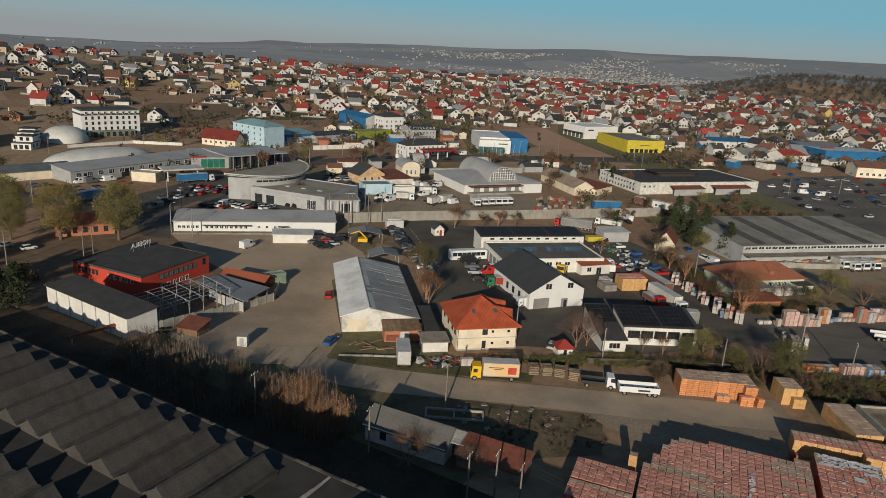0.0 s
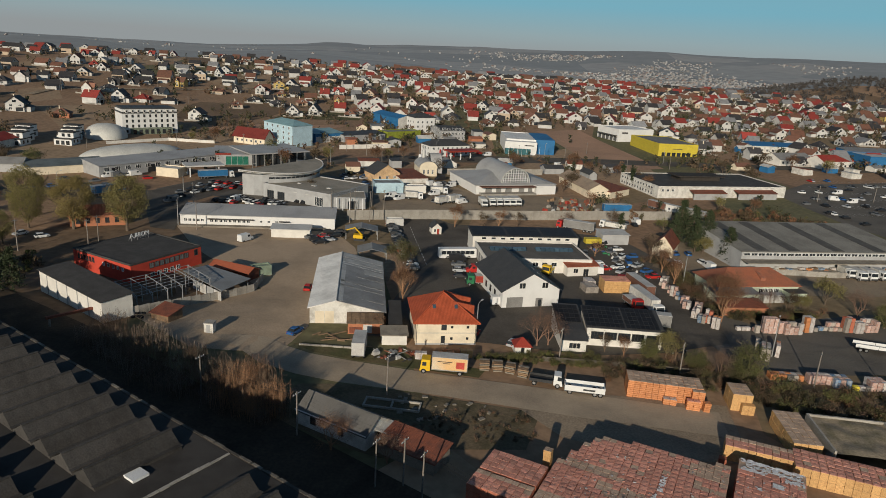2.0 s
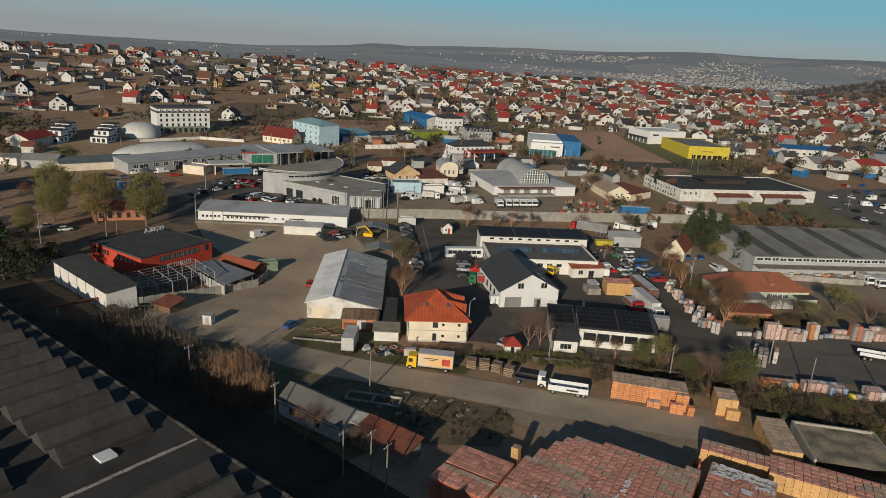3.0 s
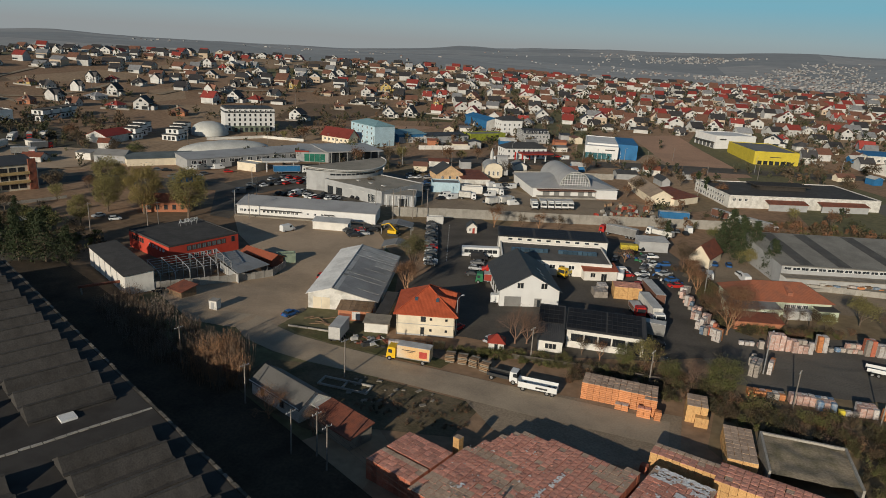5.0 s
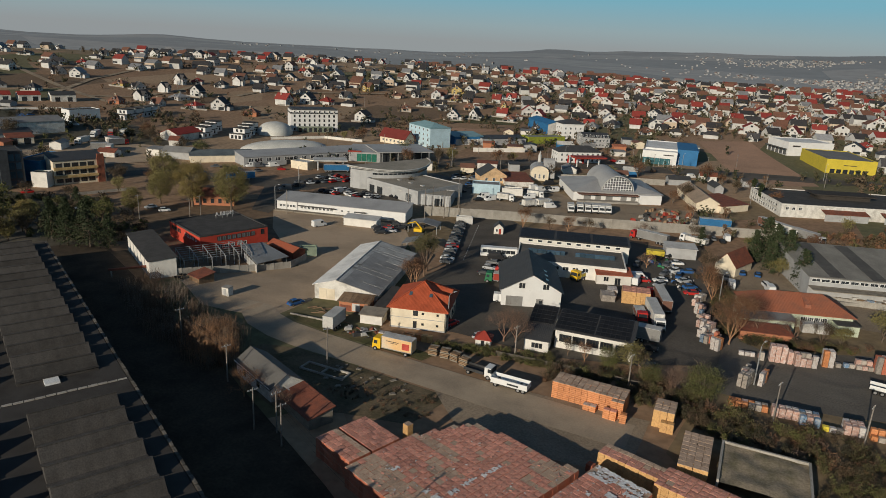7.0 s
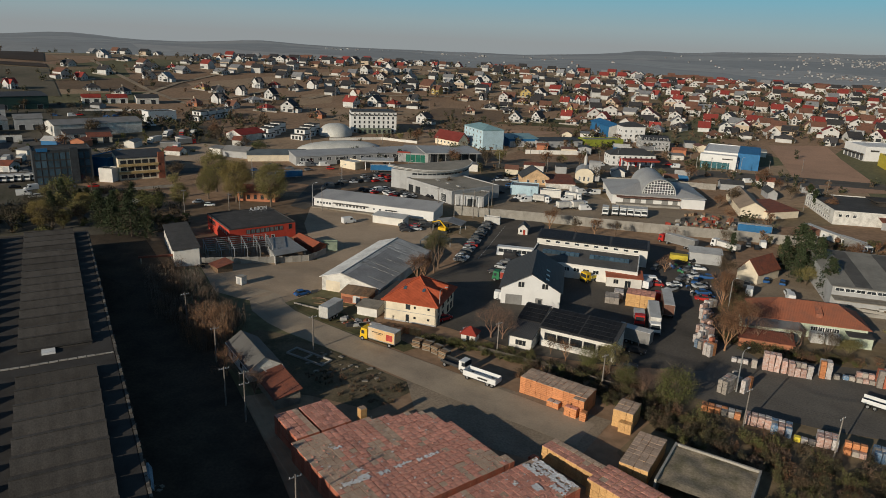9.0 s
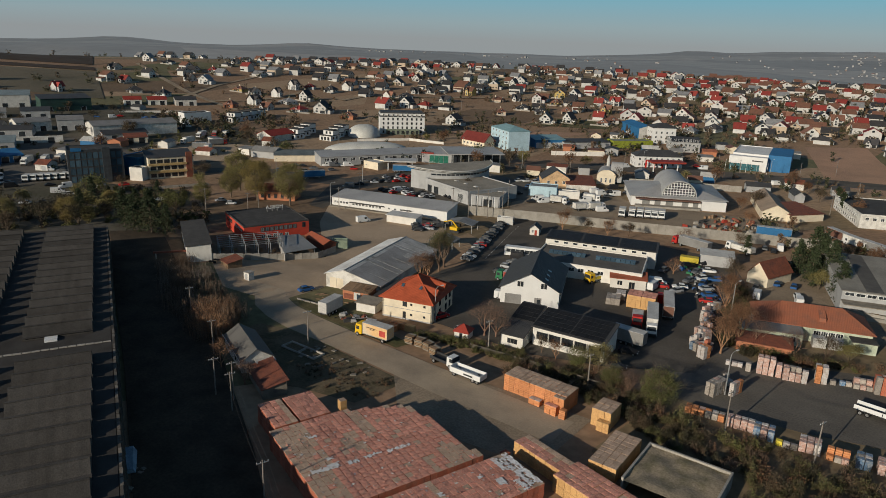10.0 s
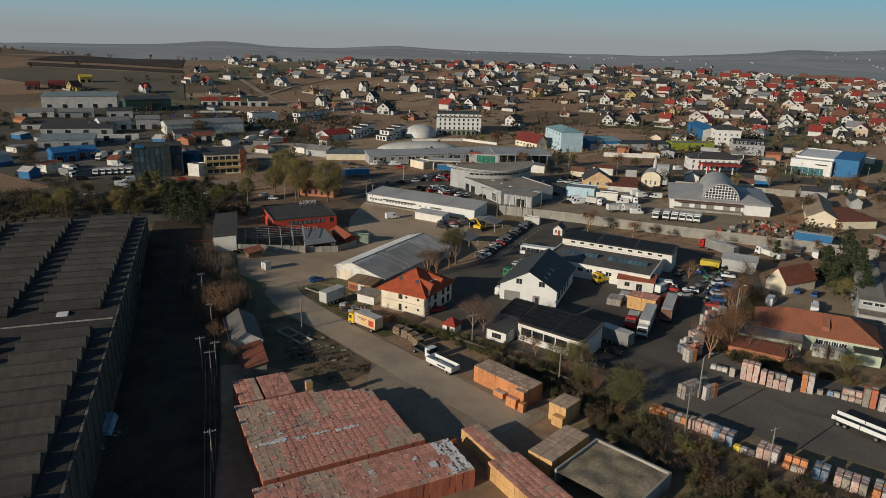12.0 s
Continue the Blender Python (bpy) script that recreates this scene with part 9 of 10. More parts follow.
# excavator
o = thing("excavator", -35, 200.5, 10, "yellow tracked excavator with a raised arm", "excavator")
for s in (-1, 1):
    m = Mesh()
    m.hexa([(-1.6, s * 1.1 - 0.25, 0), (1.6, s * 1.1 - 0.25, 0), (1.6, s * 1.1 + 0.25, 0), (-1.6, s * 1.1 + 0.25, 0)], [(-1.9, s * 1.1 - 0.25, 0.75), (1.9, s * 1.1 - 0.25, 0.75), (1.9, s * 1.1 + 0.25, 0.75), (-1.9, s * 1.1 + 0.25, 0.75)])
    part("track", m, chassis, o)
plate(o, "body", -1.9, -1.2, 0.85, 1.0, 1.2, 1.9, PAINTS["yellow"])
plate(o, "cab", 0.0, 0.2, 1.9, 1.3, 1.2, 2.9, car_glass)
m = Mesh()
m.tube((1.0, -0.3, 1.5), (-1.5, -0.6, 4.2), 0.28, 0.2, 6)
part("boom", m, PAINTS["yellow"], o)
m = Mesh()
m.tube((-1.5, -0.6, 4.2), (-4.4, -0.8, 3.2), 0.2, 0.14, 6)
part("arm", m, PAINTS["yellow"], o)
plate(o, "bucket", -4.9, -1.2, 2.5, -4.1, -0.4, 3.3, chassis)

# yard goods east
stack("block_stack", (39.4, 175.4), 14, 6, 4, (1.2, 1.2), 3, 1.15, yellow_film, [brick_top], "tall yellow-wrapped block stack in the works yard", group=G_ORANGE)
stack("block_stack", (34.6, 173.5), 20, 3, 4, (1.2, 1.1), 2, 0.9, grey_film, [grey_film], "grey paver pallets in the works yard", group=G_PAV, piece="paver_pallet", category="pallet stack")
stack("block_stack", (35.2, 178.4), 20, 2, 3, (1.2, 1.1), 2, 0.95, white_film, [white_film], "white wrapped pallets in the works yard", group=G_PAV, piece="paver_pallet", category="pallet stack")
o = thing("red_container", 44.2, 183.6, 12, "bright red container in the works yard", "container")
plate(o, "box", 0, 0, 0, 4.2, 2.3, 2.4, PAINTS["red"])
lorry(9.5, 171.5, 195, "green", red_sheet, "green-cabbed lorry with a red body", 4.5, z1=2.9)
lorry(25.5, 189.5, 250, "yellow", yellow_panel, "yellow tipper lorry beside the white office", 3.2, z1=2.0)
o = thing("yellow_tipper", 36.5, 222, 15, "orange-yellow tipper body on stands", "tipper body")
plate(o, "box", 0, 0, 0.6, 5.5, 2.4, 2.2, yellow_panel)
plate(o, "stand", 0.4, 0.4, 0, 5, 2, 0.6, chassis)
building("grey_open_store", (42, 224.5), (51, 227.5), 6, 3.4, "shed", back=3.8, wall=grey_plaster, roofing=pale_sheet, label="open grey store in the scrap yard", category="shed")
for k in range(70):
    f = random.random()
    a, b = 38 + 17 * f + random.uniform(-3, 3), 226 - 31 * f + random.uniform(-4, 4)
    s = random.uniform(0.25, 0.8)
    m = Mesh()
    m.hexa([(-s, -s * 0.5, 0), (s, -s * 0.7, 0), (s, s * 0.6, 0), (-s, s * 0.5, 0)], [(-s * 0.7, -s * 0.4, s * 1.1), (s * 0.8, -s * 0.5, s * 0.8), (s * 0.6, s * 0.4, s), (-s * 0.9, s * 0.5, s * 0.7)])
    tagged(part("scrap_part", m, [chassis, steel, PAINTS["green"], pale_sheet, chassis, PAINTS["blue"], PAINTS["black"]][k % 7], at=pose(a, b, ground(a, b) + 0.05, 0, 0, random.uniform(0, 360))), "dark vehicle part in the scrap yard", "scrap", "scrap pieces")
for k in range(80):
    a, b = random.uniform(22, 44), random.uniform(266, 292)
    s = random.uniform(0.4, 1.1)
    m = Mesh()
    m.hexa([(-s, -s * 0.5, 0), (s, -s * 0.7, 0), (s, s * 0.6, 0), (-s, s * 0.5, 0)], [(-s * 0.7, -s * 0.4, s * 1.4), (s * 0.8, -s * 0.5, s * 1.1), (s * 0.6, s * 0.4, s), (-s * 0.9, s * 0.5, s * 1.2)])
    tagged(part("machine_part", m, [rust_sheet, wood, steel, old_concrete, chassis, rust_sheet, red_sheet, concrete, MATS["weedy_earth"], PAINTS["orange"] if k < 12 else wood][k % 10], at=pose(a, b, ground(a, b) + 0.05, 0, 0, random.uniform(0, 360))), "coloured machine part in the depot yard", "scrap", "machine parts")
for k in range(46):
    a, b = 86 + k * 1.1 + random.uniform(-0.4, 0.4), 210.5 + k * 0.36 + random.uniform(-1.2, 0.6)
    s = random.uniform(0.5, 1.0)
    m = Mesh()
    m.box(-s, -s * 0.6, 0, s, s * 0.6, s * 1.6)
    tagged(part("goods_pallet", m, [white_film, blue_film, orange_film, pale_sheet, wood][k % 5], at=pose(a, b, ground(a, b) + 0.02, 0, 0, random.uniform(0, 40))), "wrapped goods pallet at the warehouse wall", "pallet", "warehouse pallets")

# tiled building in the east: wings and windows
o, w = building("grey_roof_wing", (68.2, 175.2), (80.0, 180.0), 6.0, 2.9, "shed", back=3.7, over=0.2, wall=MATS["mint_plaster"], roofing=grey_sheet, label="low mint-green wing with a grey roof", category="building")
row(o, "f", w, 6.5, 5, 12, 3, 1.0, 1.0, 1.2)
building("rust_roof_wing", (68.8, 168.5), (79.6, 171.4), 4.5, 2.2, "shed", back=2.8, wall=brick_wall, roofing=rust_sheet, label="low store with a rusty roof behind the pallets", category="shed")
o = find("tiled_roof_building")
w = width_of(o)
row(o, "f", w, 11.5, 12.5, w - 6, 4, 1.5, 1.6, 1.3, bars=2)
plate(o, "porch", w - 4.5, -3.2, -0.2, w + 0.4, -0.01, 2.6, MATS["mint_plaster"])
plate(o, "porch_roof", w - 4.8, -3.5, 2.6, w + 0.6, -0.02, 2.8, felt)
m = Mesh()
m.hexa([(13.4, 1.2, 4.6), (14.8, 1.2, 4.6), (14.8, 4.0, 6.0), (13.4, 4.0, 6.0)], [(13.4, 1.2, 5.6), (14.8, 1.2, 5.6), (14.8, 4.0, 6.6), (13.4, 4.0, 6.6)])
part("dormer", m, old_tile, o)
for k in range(2):
    m = Mesh()
    m.box(12.0 + k * 3.4, -3.4, -0.2, 14.8 + k * 3.4, -1.2, 2.3)
    part("metal_cabin", m, pale_sheet, o)

# warehouse roof bands and clerestory
o = find("grey_warehouse")
w = width_of(o)
s = 1.8 / 30
for x in (5.5, 16.5, 32.0, 47.0):
    m = Mesh()
    m.hexa([(x, 0.5, 6.38 + s * 0.5), (x + 4, 0.5, 6.38 + s * 0.5), (x + 4, 29.5, 6.38 + s * 29.5), (x, 29.5, 6.38 + s * 29.5)], [(x, 0.5, 6.43 + s * 0.5), (x + 4, 0.5, 6.43 + s * 0.5), (x + 4, 29.5, 6.43 + s * 29.5), (x, 29.5, 6.43 + s * 29.5)])
    part("roof_band", m, mat("rooflight_band", (0.085, 0.078, 0.068), 0.7, (0.12, 0.11, 0.095), scale=0.3), o, "dark rooflight band")
row(o, "f", w, 30, 0.5, w - 0.5, 24, 5.0, 2.1, 0.75, bars=1)
plate(o, "lean_to_roof", 0, -4.2, 3.6, w, 0, 3.8, old_concrete)
plate(o, "loading_dock", 0, -3.8, -0.3, w, -0.02, 1.0, concrete)

# dark-roofed hall
o = find("dark_roof_hall")
w = width_of(o)
for x0, x1, z in ((16, 34, 3.2), (40, 62, 3.2)):
    m = Mesh()
    slab(m, [(x0, -4.5, z), (x1, -4.5, z), (x1, 0, z + 0.9), (x0, 0, z + 0.9)], 0.15)
    part("canopy", m, rust_sheet, o)
    plate(o, "lean_to_wall", x0 + 0.3, -4.0, -0.2, x1 - 0.3, -3.8, z, grey_plaster)
row(o, "l", w, 34, 1, 30, 12, 0.9, 1.3, 1.3)
row(o, "l", w, 34, 1, 30, 12, 3.4, 1.3, 1.0)
row(o, "f", w, 34, 1.0, 9, 3, 3.2, 1.2, 1.0)
m = Mesh()
m.box(22, 16, 5.2, 44, 24, 7.0)
m.box(20, 15, 7.0, 46, 25, 7.5)
part("roof_light", m, mat("dark_boards", (0.05, 0.043, 0.037), 0.9), o)

# hotel
o = find("hotel")
w = width_of(o)
for z in (0.8, 3.6, 6.4, 9.2):
    row(o, "f", w, 16, 0.8, w - 0.8, 9, z, 1.0, 1.5, frame_m=dark_frame)
    row(o, "r", w, 16, 1, 15, 4, z, 1.0, 1.5, frame_m=dark_frame)
m = Mesh()
m.hexa([(-0.3, -0.3, 11.4), (w + 0.3, -0.3, 11.4), (w + 0.3, 16.3, 11.4), (-0.3, 16.3, 11.4)], [(0.7, 0.7, 14.4), (w - 0.7, 0.7, 14.4), (w - 0.7, 15.3, 14.4), (0.7, 15.3, 14.4)])
part("mansard", m, slate_sheet, o, "dark mansard storey")
for k in range(9):
    a = 0.8 + (w - 1.6) * (k + 0.5) / 9
    q = Mesh()
    q.box(a - 0.55, -0.35, 11.8, a + 0.55, 0.9, 13.5)
    dm = part("dormer", q, white_plaster, o)
    q = Mesh()
    q.box(a - 0.35, -0.4, 12.0, a + 0.35, -0.33, 13.2)
    part("pane", q, dark_glass, dm)
plate(o, "ground_floor_front", 4, -3.5, -0.3, w - 4, 0, 3.4, mat("sage_plaster", (0.20, 0.23, 0.17), 0.8))
for k in range(7):
    a = 5.5 + (w - 11) * k / 6
    plate(o, "shop_window", a - 0.9, -3.55, 0.3, a + 0.9, -3.48, 2.8, dark_glass)

# showroom with its crescent roof
o = find("showroom")
w = width_of(o)
for x in (9, 16, 23):
    plate(o, "roof_hatch", x, 9, 5.2, x + 1.8, 10.2, 5.5, pale_sheet)
window(o, "f", w, 26, 3.4, 0.1, 3.0, 3.0, dark_frame, bars=2)
window(o, "f", w, 26, 8.4, 0.1, 3.2, 3.0, dark_frame, bars=3)
window(o, "f", w, 26, 26.0, 0.4, 3.6, 3.2, white_frame, bars=4)
for x in (14.0, 20.0):
    plate(o, "wall_lamp", x, -0.2, 3.9, x + 2.2, -0.03, 4.1, pale_sheet)
o = find("showroom_annex")
for k in range(5):
    m = Mesh()
    m.tube((1.0 + k * 2.4, -2.4, -0.3), (1.0 + k * 2.4, -2.4, 4.6), 0.14, 0.14, 6)
    part("canopy_column", m, white_frame, o)
o = thing("bowed_hall", -95.0, 244.5, math.degrees(math.atan2(39.5, 16)), "grey showroom hall with a crescent-shaped upswept roof", "building")
n = 22
def bow(f, reach, grow_out):
    """The bowed front, from one end of the chord to the other."""
    x = -grow_out + (42.5 + 2 * grow_out) * f
    return x, -reach * math.sin(math.pi * f) ** 0.62
wall, rim, deck = Mesh(), Mesh(), Mesh()
low = [(*bow(k / n, 14.6, -0.8), -0.3) for k in range(n + 1)]
wall.hexa(low, [(x, y, 8.2) for x, y, _ in low])
part("wall", wall, grey_plaster, o)
edge = [bow(k / n, 16.4, 0.8) for k in range(n + 1)]
lift = [8.6 + 1.1 * abs(2 * k / n - 1) ** 2 for k in range(n + 1)]
deck.hexa([(x, y, z - 0.3) for (x, y), z in zip(edge, lift)], [(x, y, z) for (x, y), z in zip(edge, lift)])
part("curved_roof", deck, MATS["ballast"], o)
for k in range(n):
    (x0, y0), (x1, y1) = edge[k], edge[k + 1]
    rim.hexa([(x0, y0, lift[k] - 0.5), (x1, y1, lift[k + 1] - 0.5), (x1, y1 + 0.5, lift[k + 1] - 0.5), (x0, y0 + 0.5, lift[k] - 0.5)], [(x0, y0, lift[k] + 0.35), (x1, y1, lift[k + 1] + 0.35), (x1, y1 + 0.5, lift[k + 1] + 0.35), (x0, y0 + 0.5, lift[k] + 0.35)])
part("roof_edge", rim, pale_sheet, o, "pale metal roof edge")
for k in range(3, n - 2):
    (x0, y0), (x1, y1) = bow(k / n, 14.6, -0.8), bow((k + 1) / n, 14.6, -0.8)
    a = math.degrees(math.atan2(y1 - y0, x1 - x0))
    m = Mesh()
    L = math.hypot(x1 - x0, y1 - y0)
    m.box(0.15, -0.08, 6.6, max(L - 0.15, 0.3), 0.05, 7.3)
    part("strip_window", m, dark_glass, o, at=pose(x0, y0, 0, 0, 0, a))

# office fronts in the west
o = find("glass_office")
w = width_of(o)
for z in (0.4, 3.8, 7.2, 10.4):
    row(o, "f", w, 14, 0.6, w - 0.6, 9, z, 1.9, 2.6, frame_m=dark_frame, pane_m=sky_glass, bars=0)
plate(o, "stair_tower", w * 0.62, -1.2, -0.3, w * 0.62 + 3, 0, 15.0, MATS["anthracite"])
plate(o, "blue_sign", 1.5, -0.25, 13.6, 5.5, -0.05, 15.0, blue_sheet, "blue logo panel without lettering")
o = find("yellow_office")
w = width_of(o)
for z in (0.8, 4.0, 7.0):
    row(o, "f", w, 12, 0.5, w - 4, 5, z, 2.2, 1.5, frame_m=dark_frame, bars=2)
for z in (2.8, 6.0):
    plate(o, "balcony_band", 0, -1.0, z, w - 3, 0, z + 0.9, mat("ochre_panel", (0.50, 0.35, 0.16), 0.8))
plate(o, "stair_tower", w - 3.2, -0.8, -0.3, w - 0.6, 0.1, 11.5, rust_sheet)
for name, n in (("pale_blue_block", 5), ("white_block", 4), ("grey_shop", 7), ("filling_station_office", 8), ("blue_workshop", 6), ("grey_depot_hall", 16), ("yellow_store", 6)):
    o = find(name)
    w = width_of(o)
    d = max(v.co.y for v in next(c for c in o.children if c.name.startswith("wall")).data.vertices)
    h = max(v.co.z for v in next(c for c in o.children if c.name.startswith("wall")).data.vertices)
    if name == "grey_depot_hall":
        row(o, "f", w, d, 1, w - 1, n, 2.2, 2.2, 1.6, bars=2)
        for k in range(4):
            window(o, "f", w, d, 7 + k * 16, 0.1, 3.4, 3.2, dark_frame, bars=0, name="loading_door")
    elif name == "blue_workshop":
        row(o, "f", w, d, 1, w - 1, n, 0.1, 3.2, 3.4, pane_m=pale_sheet, bars=0, name="loading_door")
    elif name == "yellow_store":
        plate(o, "sign_bar", w * 0.35, -0.1, 4.6, w * 0.6, 0, 5.0, dark_frame, "dark lettering as a plain bar")
        row(o, "f", w, d, 2, w - 4, n, 0.2, 2.4, 2.2, frame_m=dark_frame, bars=1)
    else:
        z = 1.0
        while z + 1.6 < h + (1.5 if name == "grey_shop" else 0):
            row(o, "f", w, d, 0.6, w - 0.6, n if w > 12 else 3, z, 1.1, 1.3)
            row(o, "l", w, d, 0.8, d - 0.8, max(3, int(d / 4)), z, 1.1, 1.3)
            z += 2.9
o = find("blue_showroom")
w = width_of(o)
plate(o, "blue_hall", w * 0.62, -0.6, -0.3, w + 0.3, 34, 8.9, blue_sheet, "tall blue clad end")
plate(o, "white_front", -1.2, -5.5, 3.6, w * 0.62, -0.05, 7.6, bright_white, "white fascia over the glazed front")
plate(o, "glazed_front", -0.6, -4.8, -0.2, w * 0.5, -0.06, 3.58, mat("teal_glass", (0.05, 0.15, 0.17), 0.25, bump=0.02), "teal glazed shop front")
plate(o, "white_pier", w * 0.5 + 0.05, -5.4, -0.3, w * 0.62 - 0.02, -0.07, 3.58, bright_white)
plate(o, "sign_bar", w * 0.36, -5.6, 5.3, w * 0.55, -5.5, 5.9, dark_frame, "dark lettering as a plain bar")
for k in range(9):
    q = Mesh()
    q.tube((-2 + k * 2.6, -11, -0.3), (-2 + k * 2.6, -11, 6.0), 0.07, 0.05, 5)
    part("flag_pole", q, white_frame, o)
o = find("filling_station_office")
w = width_of(o)
for x in (4.5, 9.0, 13.5):
    plate(o, "red_banner", x, -2.6, 0.2, x + 0.9, -2.5, 4.6, PAINTS["red"])
o = find("white_warehouse")
w = width_of(o)
row(o, "l", w, 25, 1, 24, 5, 0.4, 3.2, 3.0, frame_m=dark_frame, pane_m=mat("bay_door", (0.12, 0.12, 0.12), 0.6), bars=0, name="loading_bay")
plate(o, "bay_canopy", -2.4, 1, 4.0, -0.02, 24, 4.4, dark_frame)
plate(o, "sign_bar", 3, -0.1, 5.8, 8, 0.02, 6.8, dark_frame, "dark lettering as a plain bar")
o = find("blue_arched_hall")
w = width_of(o)
m = Mesh()
m.face([(0.05, -0.06, 0), (w - 0.05, -0.06, 0), (w - 0.05, -0.06, 7.4), (w / 2, -0.06, 9.3), (0.05, -0.06, 7.4)])
m.face([(0.05, -0.02, 0), (0.05, -0.02, 7.4), (w / 2, -0.02, 9.3), (w - 0.05, -0.02, 7.4), (w - 0.05, -0.02, 0)])
part("white_gable", m, pale_sheet, o)

# ---- poles, lamps and wires ----
wood_pole = mat("wood_pole", (0.24, 0.21, 0.18), 0.9, scale=2, rnd=0.15)


def pole(x, y, h, kind="utility", label=""):
    o = thing("utility_pole" if kind == "utility" else "street_lamp", x, y, 70, label or ("grey concrete utility pole with a crossarm" if kind == "utility" else "tall grey street lamp with a curved arm"), "pole" if kind == "utility" else "street lamp", "poles" if kind == "utility" else "street lamps")
    m = Mesh()
    m.tube((0, 0, -0.4), (0, 0, h), 0.16, 0.1, 7)
    part("pole", m, wood_pole if kind == "utility" else steel, o)
    if kind == "utility":
        m = Mesh()
        m.box(-0.9, -0.05, h - 0.5, 0.9, 0.05, h - 0.38)
        a = part("crossarm", m, steel, o)
        for q in (-0.8, -0.3, 0.3, 0.8) if y < 140 else ():
            m = Mesh()
            m.tube((q, 0, h - 0.38), (q, 0, h - 0.2), 0.05, 0.04, 6)
            part("insulator", m, lamp_clear, a)
    else:
        m = Mesh()
        m.tube((0, 0, h), (0.5, 0, h + 0.5), 0.06, 0.05, 5)
        m.tube((0.5, 0, h + 0.5), (1.6, 0, h + 0.65), 0.05, 0.05, 5)
        part("arm", m, steel, o)
        m = Mesh()
        m.box(1.4, -0.15, h + 0.55, 2.1, 0.15, h + 0.7)
        part("lamp_head", m, lamp_clear, o)
    return (x, y, ground(x, y) + h - 0.2)


for k in range(14):
    pole(-130 + 13.5 * k, 335 + 6.2 * k + (k % 2) * 14, 7.5)
for k in range(10):
    pole(-390 + 46 * k, 420 + 24 * k + (k % 3) * 30, 8.5)
line = [pole(x, y, 8) for x, y in ((-34, 97), (-14, 89.5), (5, 81), (8.2, 78.4), (33.5, 66), (58, 54))]
pole(1.2, 79.8, 8)
yard = [pole(x, y, h) for x, y, h in ((-3.4, 106, 8), (27.4, 130.5, 7), (51.5, 130.2, 7), (77.6, 131.5, 8), (92, 131, 8), (112, 129, 8))]
west = [pole(x, y, 9) for x, y in ((-102, 163), (-102.4, 168), (-86, 193), (-101, 219), (-118, 156))]
sub = [pole(x, y, 11) for x, y in ((-44, 220), (-50, 218), (-44, 226), (-38, 224), (-34, 228), (-43, 246))]
for x, y in ((-94, 196), (-112, 232), (-98, 262), (-84, 322), (-40, 376), (20, 398), (62, 188), (73.5, 145), (9.5, 134), (-150, 214), (90, 418), (135, 430)):
    pole(x, y, 8.5, "lamp")
for x, y in ((-60, 330), (-30, 350), (60, 330), (64, 372), (90, 395), (150, 340), (180, 352), (205, 330), (-170, 330), (-140, 345), (-200, 300)):
    pole(x, y, 8)


def wires(name, pts, label, offsets=(-0.7, 0.0, 0.7)):
    m = Mesh()
    for a, b in zip(pts, pts[1:]):
        for q in offsets:
            prev = None
            for k in range(9):
                f = k / 8
                p = Vector((a[0] + (b[0] - a[0]) * f + q * 0.4, a[1] + (b[1] - a[1]) * f + q, a[2] + (b[2] - a[2]) * f - 0.9 * 4 * f * (1 - f)))
                if prev is not None:
                    m.tube(prev, p, 0.018, 0.018, 3)
                prev = p
    tagged(part(name, m, dark_frame), label, "wires", "", "stuff")


wires("overhead_wires", line, "sagging overhead wires along the lane")
wires("overhead_wires", yard[1:], "sagging overhead wires behind the stacks")
wires("overhead_wires", west[:4], "overhead wires along the side road")
wires("overhead_wires", sub[:5], "overhead wires at the works gate")

# lane litter and tarp
o = thing("tarp_trailer", 6.2, 59.4, -30, "blue tarpaulin over a small trailer in the lane", "trailer", "trailers")
m = Mesh()
m.hexa([(0, 0, 0.3), (6, 0, 0.3), (6, 2.2, 0.3), (0, 2.2, 0.3)], [(0.1, 0.4, 1.3), (5.9, 0.5, 1.1), (5.9, 1.8, 1.0), (0.1, 1.7, 1.4)])
part("tarpaulin", m, mat("blue_tarp", (0.25, 0.36, 0.44), 0.5), o)
for k in range(14):
    a, b = 8 + random.uniform(-3, 8), 57 + random.uniform(-2, 4)
    s = random.uniform(0.2, 0.6)
    m = Mesh()
    m.hexa([(-s, -s, 0), (s, -s, 0), (s, s, 0), (-s, s, 0)], [(-s * 0.6, -s * 0.5, s), (s * 0.7, -s * 0.5, s * 0.6), (s * 0.6, s * 0.5, s * 0.7), (-s * 0.6, s * 0.6, s * 0.8)])
    tagged(part("rubble", m, old_concrete, at=pose(a, b, ground(a, b), 0, 0, random.uniform(0, 90))), "broken pale rubble in the lane", "rubble", "rubble pieces")
for k in range(22):
    a, b = random.uniform(-4, 17), random.uniform(99, 107.5)
    s = random.uniform(0.2, 0.65)
    m = Mesh()
    m.hexa([(-s, -s * 0.7, 0), (s, -s * 0.6, 0), (s, s * 0.7, 0), (-s, s * 0.6, 0)], [(-s * 0.9, -s * 0.6, 0.14), (s * 0.9, -s * 0.5, 0.2), (s * 0.9, s * 0.6, 0.16), (-s * 0.9, s * 0.5, 0.12)])
    tagged(part("concrete_slab", m, old_concrete, at=pose(a, b, ground(a, b) + 0.05, random.uniform(-4, 4), 0, random.uniform(0, 90))), "broken concrete slab on the waste ground", "concrete slab", "slab pieces")
o = thing("empty_basin", -6.6, 101.2, 2, "shallow concrete basin in the waste ground", "basin")
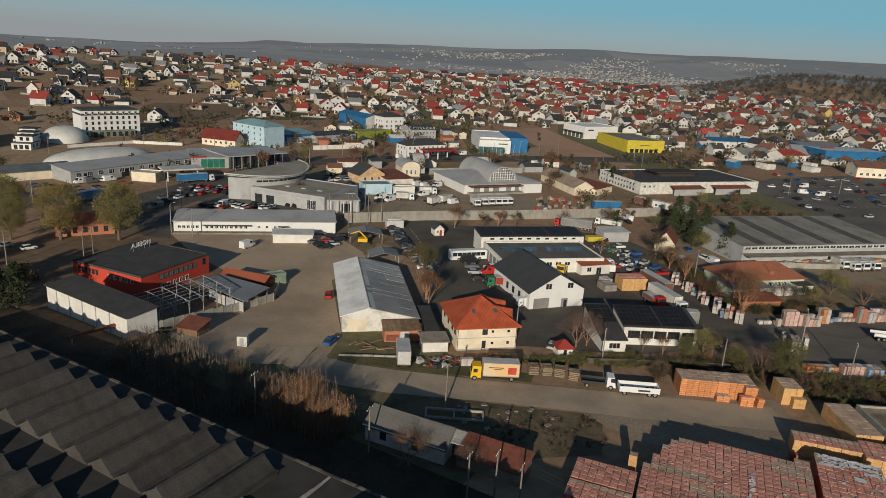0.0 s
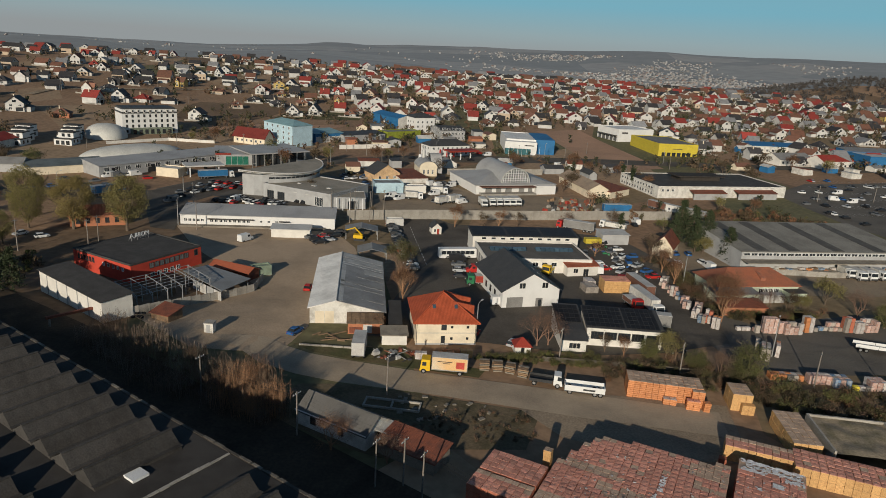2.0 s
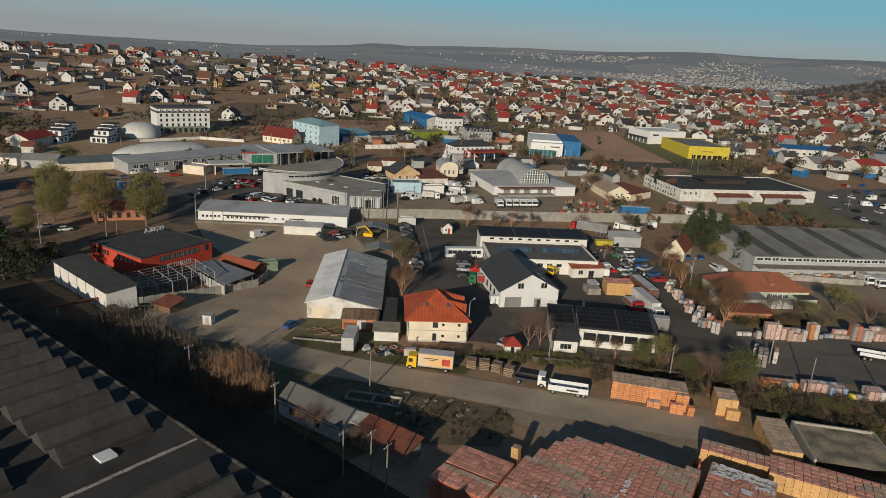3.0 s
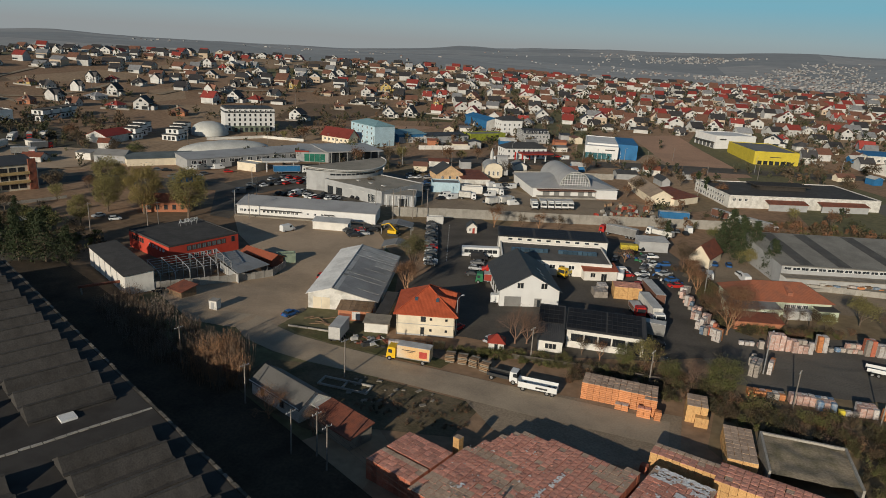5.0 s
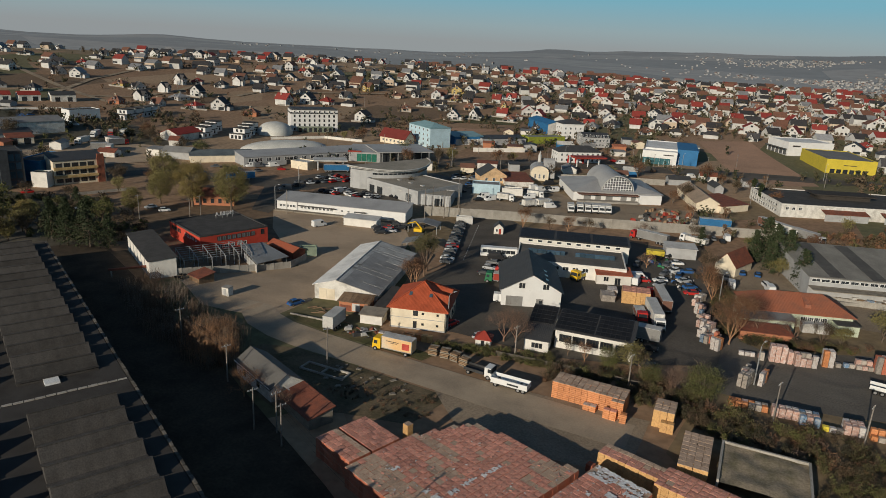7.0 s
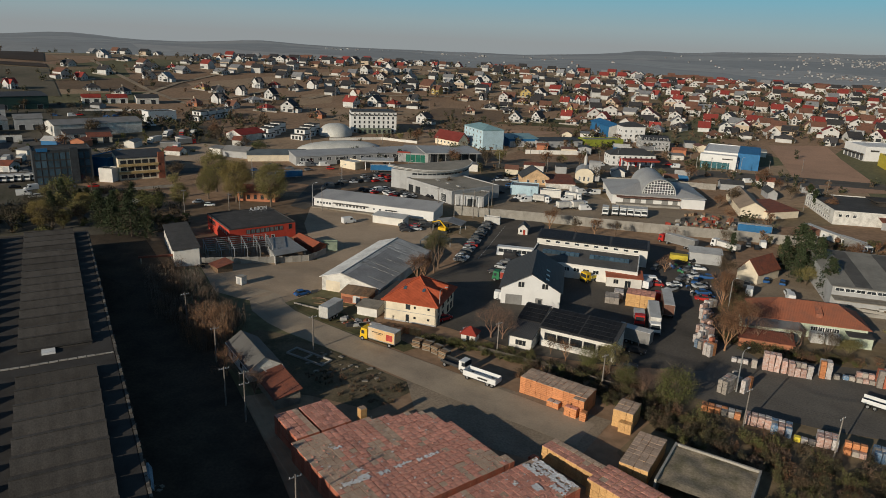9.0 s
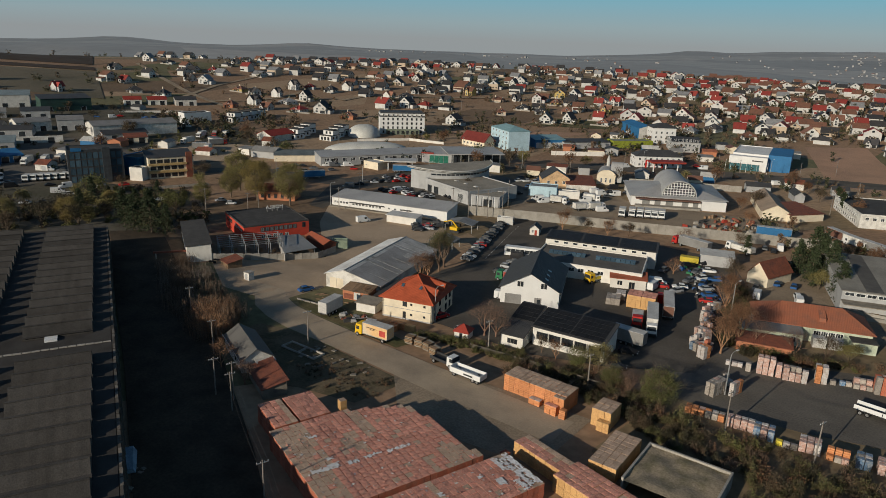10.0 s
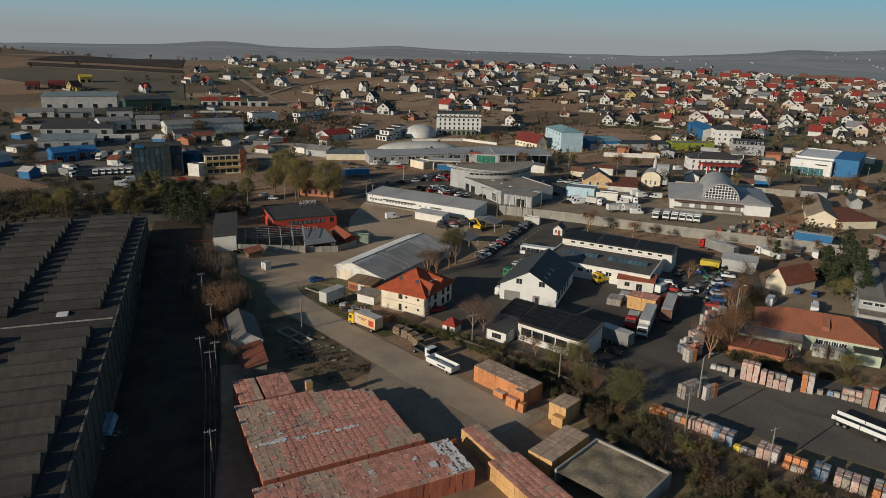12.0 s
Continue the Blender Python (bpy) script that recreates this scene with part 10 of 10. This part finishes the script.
for x0, y0, x1, y1 in ((0, 0, 10, 0.3), (0, 2.9, 10, 3.2), (0, 0.3, 0.3, 2.9), (9.7, 0.3, 10, 2.9), (4.8, 0.3, 5.1, 2.9)):
    plate(o, "basin_wall", x0, y0, -0.2, x1, y1, 0.4, concrete)

# brick ruin behind the tall trees
o, w = building("brick_ruin", (-121.5, 181.5), (-108.5, 190.0), 8, 3.6, "gable_x", rise=2.2, wall=brick_wall, roofing=rust_sheet, label="old brick house with empty window openings", category="house")
row(o, "f", w, 8, 1, w - 1, 5, 0.9, 1.3, 1.7, frame_m=brick_wall, bars=0, name="opening")
# parasol and fence by the office street
o = thing("parasol", -139.2, 150.2, 0, "large white parasol on a terrace", "parasol")
m = Mesh()
m.tube((0, 0, -0.1), (0, 0, 2.7), 0.05, 0.05, 6)
part("pole", m, steel, o)
m = Mesh()
m.tube((0, 0, 2.1), (0, 0, 3.0), 2.4, 0.1, 8)
part("canopy", m, white_plaster, o)
fence("street_fence", [(-165.8, 157.3), (-156.1, 182.4)], "low pale fence along the street", 1.2, 3.0)

# small sheds, garages and containers between the workshops
taken = []
bpy.context.view_layer.update()
for ob in list(bpy.data.objects):
    if ob.type == "EMPTY" and any(c.name.startswith("wall") for c in ob.children):
        c = next(c for c in ob.children if c.name.startswith("wall"))
        box = [c.matrix_world @ Vector(v) for v in c.bound_box]
        mid = sum(box, Vector()) / 8
        taken.append((mid.x, mid.y, max((v - mid).to_2d().length for v in box)))
rng = random.Random(31)
SHED = [(white_plaster, grey_sheet, "small white shed with a grey roof"), (grey_plaster, slate_sheet, "grey garage with a dark roof"), (dirty_white, rust_sheet, "low shed with a rusty roof"), (cream_plaster, brown_sheet, "cream garage with a brown roof"), (blue_sheet, pale_sheet, "blue container with a pale roof"), (dirty_white, pale_sheet, "white site container with a pale roof"), (brick_wall, old_tile, "brick outhouse with a tiled roof")]
areas = [(-100, 60, 300, 470, 34), (60, 250, 415, 520, 12), (-390, -200, 95, 275, 24)]
for x0, x1, y0, y1, count in areas:
    made = 0
    for _ in range(3000):
        x, y = rng.uniform(x0, x1), rng.uniform(y0, y1)
        w, d, h = rng.uniform(5, 11), rng.uniform(4, 8), rng.uniform(2.4, 3.8)
        if made >= count:
            break
        if any((x - a) ** 2 + (y - b) ** 2 < (r + 8) ** 2 for a, b, r in taken) or -12 < y - (345 + 0.43 * (x + 64)) < 50 or (20 < x < 125 and 385 < y < 530):
            continue
        a = radians(rng.choice([28, 28, 118, 20]) + rng.uniform(-6, 6))
        wl, rm, lab = SHED[rng.randrange(len(SHED))]
        building("shed", (x, y), (x + w * math.cos(a), y + w * math.sin(a)), d, h, rng.choice(["shed", "gable_x", "gable_x"]), rise=rng.uniform(0.9, 1.8), back=h + 0.6, wall=wl, roofing=rm, label=lab + " between the workshops", category="shed", group="small sheds")
        taken.append((x, y, max(w, d)))
        made += 1
